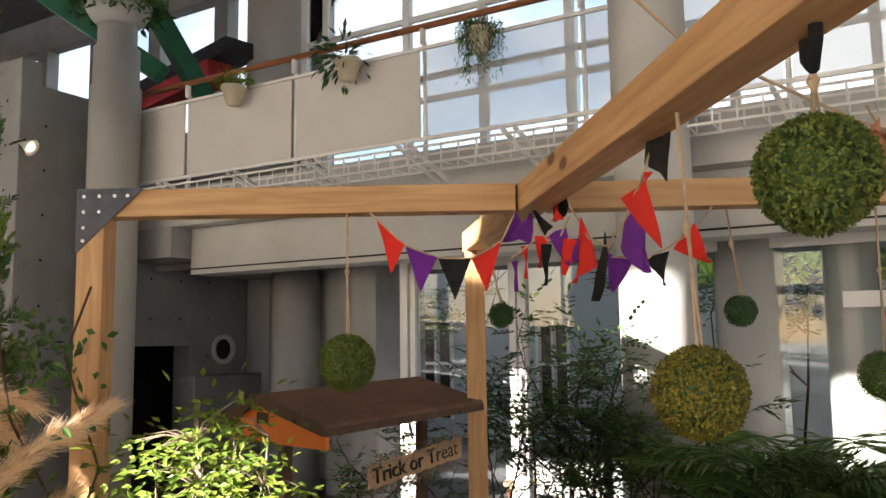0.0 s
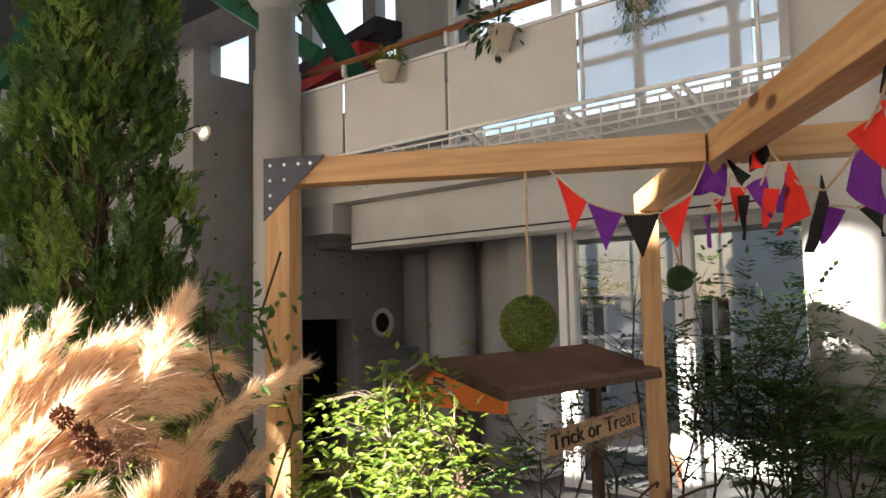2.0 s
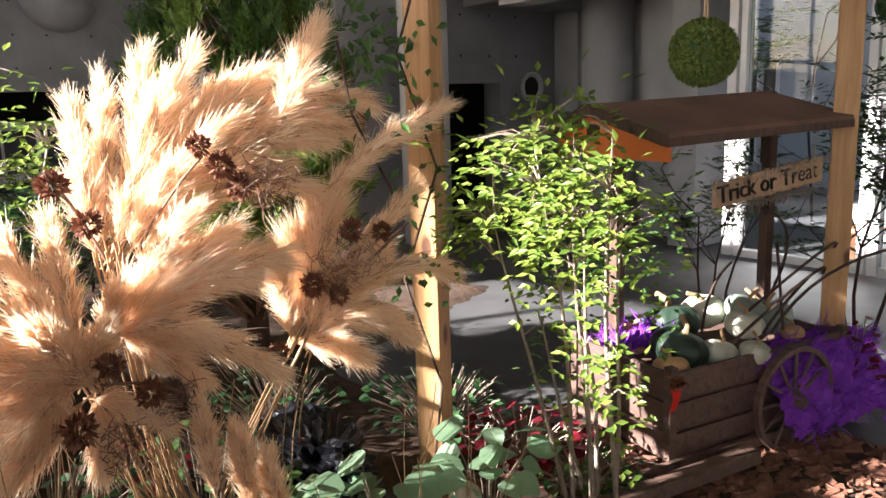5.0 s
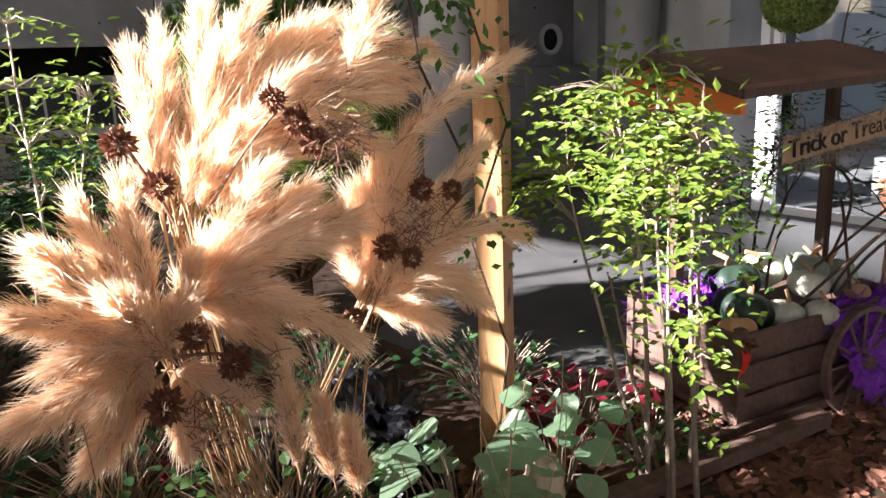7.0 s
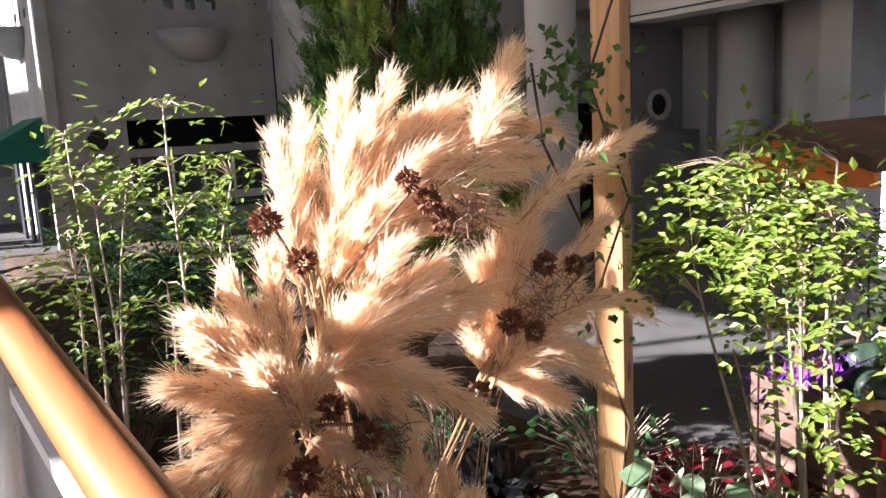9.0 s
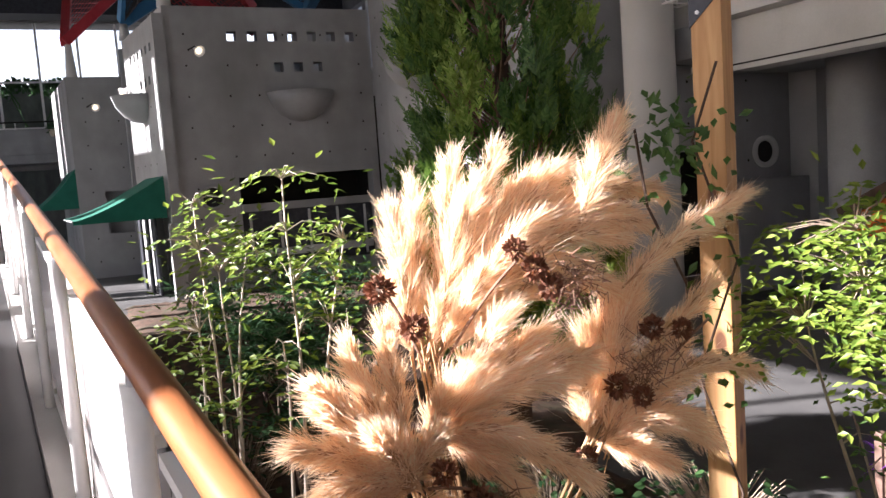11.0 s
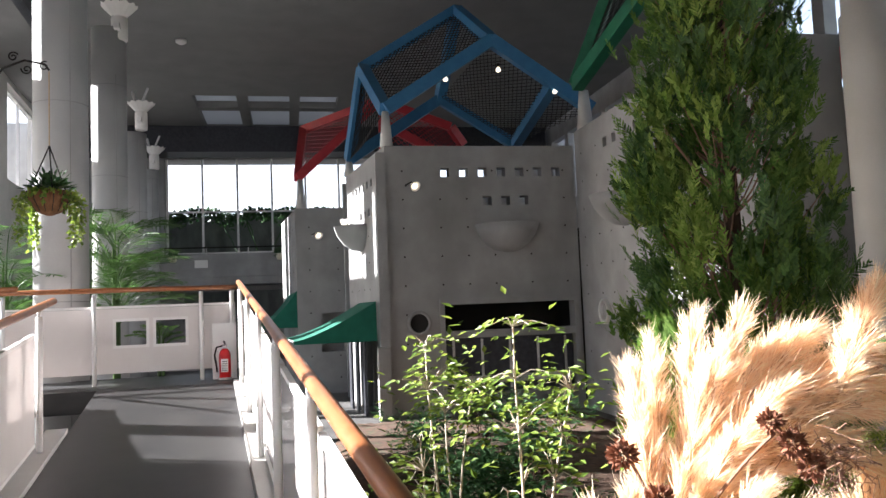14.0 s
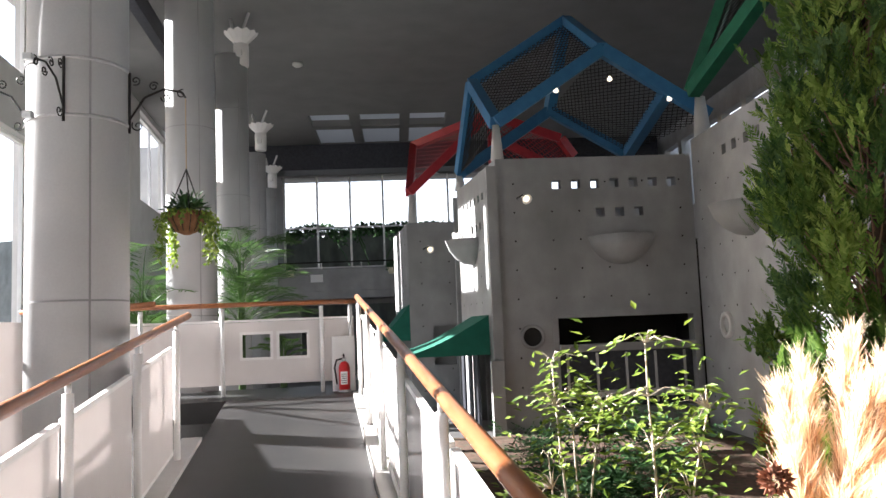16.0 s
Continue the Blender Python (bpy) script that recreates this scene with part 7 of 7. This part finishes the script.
limb_tree("bamboo_shrub", (-1.85, 5.35, 0.0), 1.75, 0.75, LEAF, "slender shrub standing before the glass front", 3000, 0.065, "lobby shrubs", 4, TWIG, 0.15, 23)
limb_tree("bamboo_shrub", (-1.35, 5.25, 0.0), 1.60, 0.75, LEAF, "leafy shrub at the foot of the sunlit column", 3000, 0.06, "lobby shrubs", 4, TWIG, 0.12, 24)
limb_tree("bamboo_shrub", (-2.35, 5.6, 0.0), 1.9, 0.7, LEAF_DARK, "dark slender shrub beside the pergola post", 2000, 0.065, "lobby shrubs", 3, TWIG, 0.2, 25)
limb_tree("bamboo_shrub", (-3.25, 5.5, 0.0), 1.3, 0.6, LEAF, "leafy shrub behind the stall", 1400, 0.06, "lobby shrubs", 3, TWIG, 0.3, 26)


def palm(at, height, n, length, label, seed, mat=LEAF_PALM, lean=None):
    r = random.Random(seed)
    t = thing("areca_palm", label, "palm", at, "potted palms")
    st_, lf_ = Mesh(), Mesh()
    for i in range(n):
        a = 6.283 * i / n + r.uniform(-0.3, 0.3)
        o = Vector((math.cos(a), math.sin(a), 0))
        h = height * r.uniform(0.45, 1.0)
        pts = []
        L_ = length * r.uniform(0.75, 1.1)
        up = r.uniform(0.5, 1.0)
        for k in range(9):
            u = k / 8
            pts.append(o * (0.04 + L_ * 0.75 * u ** 1.3) + Vector((0, 0, h * 0.5 + L_ * up * (u - 0.62 * u * u))))
        st_.tube([o * 0.03, o * 0.04 + Vector((0, 0, h * 0.25))] + pts, [0.012, 0.011] + [0.009 - 0.0009 * k for k in range(9)], 5)
        for k in range(2, 9):
            d = (pts[k] - pts[k - 1]).normalized()
            side = d.cross(Vector((0, 0, 1))).normalized()
            for j in range(4):
                p = pts[k - 1].lerp(pts[k], j / 4)
                for sg_ in (-1, 1):
                    ll = L_ * 0.36 * math.sin(math.pi * (0.12 + 0.8 * (k - 1 + j / 4) / 8))
                    lf_.leaf(p, d * 0.8 + side * sg_ + Vector((0, 0, r.uniform(-0.35, 0.1))), Vector((0, 0, 1)), ll, 0.022, 0.4)
    tagged(part("stem_cluster", st_, LEAF, t, "smooth green stems"), kind="stuff")
    part("foliage", lf_, mat, t)
    return t


palm((-0.50, 5.15, 0.0), 2.1, 22, 1.0, "tall feathery palm partly lit by the sun", 3)
palm((-0.12, 4.9, 0.0), 1.7, 16, 0.9, "low feathery palm near the slim column", 4, LEAF)
palm((-1.72, 5.75, 0.0), 2.2, 9, 0.7, "dark palm behind the shrubs", 5)
palm((-0.9, 5.4, 0.0), 1.9, 16, 0.8, "dark palm at the column's foot", 6)
palm(W(11.2, -1.05, 0.6), 4.6, 34, 1.35, "large areca palm beyond the landing railing", 7, LEAF)
palm(W(10.2, -0.45, 1.0), 1.2, 7, 0.45, "small palm shoot beyond the landing railing", 8)
palm(W(10.5, -2.2, 0.8), 3.4, 22, 1.15, "areca palm beside the window column", 9, LEAF)


def broad_plant(name, at, n, size, r0, mat, label, seed, h=0.35, group=""):
    r = random.Random(seed)
    t = thing(name, label, "plant", at, group)
    st_, lf_ = Mesh(), Mesh()
    for _ in range(n):
        a, rad = r.uniform(0, 6.283), r0 * math.sqrt(r.random())
        p = Vector((rad * math.cos(a), rad * math.sin(a), h * (1 - 0.4 * rad / r0) * r.uniform(0.5, 1.1)))
        st_.tube([Vector((rad * 0.3 * math.cos(a), rad * 0.3 * math.sin(a), 0)), p * 0.6 + Vector((0, 0, 0.02)), p], 0.0025, 4, False)
        out = Vector((math.cos(a), math.sin(a), r.uniform(-0.5, 0.2)))
        nrm = Vector((r.uniform(-0.6, 0.6), r.uniform(-0.9, 0.3), 1)).normalized()
        L_ = size * r.uniform(0.6, 1.15)
        sd_ = out.cross(nrm).normalized()
        ax = out.normalized()
        vs, fs = [], []
        prof = ((0, 0.05), (0.15, 0.36), (0.4, 0.46), (0.65, 0.36), (0.85, 0.18), (1, 0.0))
        for u, w in prof:
            c_ = p + ax * L_ * u - Vector((0, 0, 0.10 * L_ * u * u))
            vs += [c_ - sd_ * w * L_ + nrm * 0.12 * w * L_, c_, c_ + sd_ * w * L_ + nrm * 0.12 * w * L_]
        for k in range(5):
            fs += [(3 * k, 3 * k + 1, 3 * k + 4, 3 * k + 3), (3 * k + 1, 3 * k + 2, 3 * k + 5, 3 * k + 4)]
        lf_.add(vs, fs)
    tagged(part("stem_cluster", st_, BRANCH, t), kind="stuff")
    part("foliage", lf_, mat, t)
    return t


broad_plant("broadleaf_plant", (-2.28, 2.10, 0.05), 34, 0.135, 0.22, LEAF_BROAD, "pale green broad-leaved plant lit by the sun", 1, 0.46)
broad_plant("broadleaf_plant", (-2.28, 2.54, 0.05), 22, 0.13, 0.16, LEAF_BROAD, "pale green broad-leaved plant beside the stone", 2, 0.42)
broad_plant("red_leaf_plant", (-2.50, 2.92, 0.03), 110, 0.055, 0.26, LEAF_RED, "dark red-leaved coleus low in the bed", 3, 0.30)
broad_plant("red_leaf_plant", (-3.35, 1.62, 0.03), 70, 0.05, 0.22, LEAF_RED, "dark red-leaved plant in the shade", 4, 0.22)
broad_plant("magenta_flower", (-1.86, 4.46, 0.0), 60, 0.05, 0.10, LEAF_RED, "magenta flower in a small pot beside the pergola post", 5, 0.5)
broad_plant("low_plant", (-2.20, 2.95, 0.03), 120, 0.035, 0.22, LEAF, "low green ground cover by the cart", 6, 0.22)
for i, (x, y, hh, mm) in enumerate(((-2.6, 1.65, 0.55, LEAF), (-3.1, 1.3, 0.4, LEAF_DARK), (-2.2, 1.15, 0.35, LEAF), (-3.4, 2.3, 0.4, LEAF_DARK), (-1.7, 1.5, 0.3, LEAF_DARK), (-4.6, 1.2, 0.5, LEAF_DARK), (-3.0, 2.9, 0.35, LEAF_DARK), (-1.75, 2.2, 0.22, LEAF_DARK), (-2.9, 1.0, 0.3, LEAF), (-3.7, 1.0, 0.3, LEAF_DARK))):
    broad_plant("ground_cover", (x, y, 0.03), 150, 0.045, 0.32, mm, "low dark green ground cover in the bed", 30 + i, hh, "ground cover")
iv = thing("climbing_vine", "dark-leaved vine climbing the pergola post", "vine", (-2.60, 2.52, 0.0))
st_, lf = Mesh(), Mesh()
st_.tube([(0.02, 0, 0.05), (0.08, 0.02, 0.5), (-0.02, -0.06, 0.9), (0.09, 0.02, 1.3), (0.0, -0.07, 1.7), (0.08, -0.03, 1.95)], 0.005, 5)
st_.tube([(0.0, -0.1, 1.2), (-0.02, -0.25, 1.5), (0.02, -0.32, 1.75)], 0.005, 5)
for _ in range(130):
    c_ = Vector((0.03, -0.18, 1.72)) if rnd.random() < 0.75 else Vector((0.04, -0.05, rnd.uniform(0.8, 1.6)))
    p = c_ + Vector((rnd.gauss(0, 0.06), rnd.gauss(0, 0.09), rnd.gauss(0, 0.085)))
    lf.leaf(p, rv() + Vector((0.2, -0.2, -0.6)), rv(0.6) + Vector((0.5, -0.6, 0.5)), rnd.uniform(0.035, 0.06), 0.026)
part("stem", st_, TWIG, iv)
part("leaves", lf, LEAF, iv)
gs = Mesh()
for _ in range(90):
    x, y = rnd.uniform(-3.0, -1.5), rnd.uniform(1.1, 2.2)
    h = rnd.uniform(0.2, 0.6)
    gs.tube(curve((x, y, 0.05), Vector((x, y, 0.05 + h)) + rv(0.25), 0, 5, rv(0.06)), 0.0018, 3, False)
tagged(gs.done("dry_grass", STRAW), "thin dry grass stalks in the bed", "grass", kind="stuff")
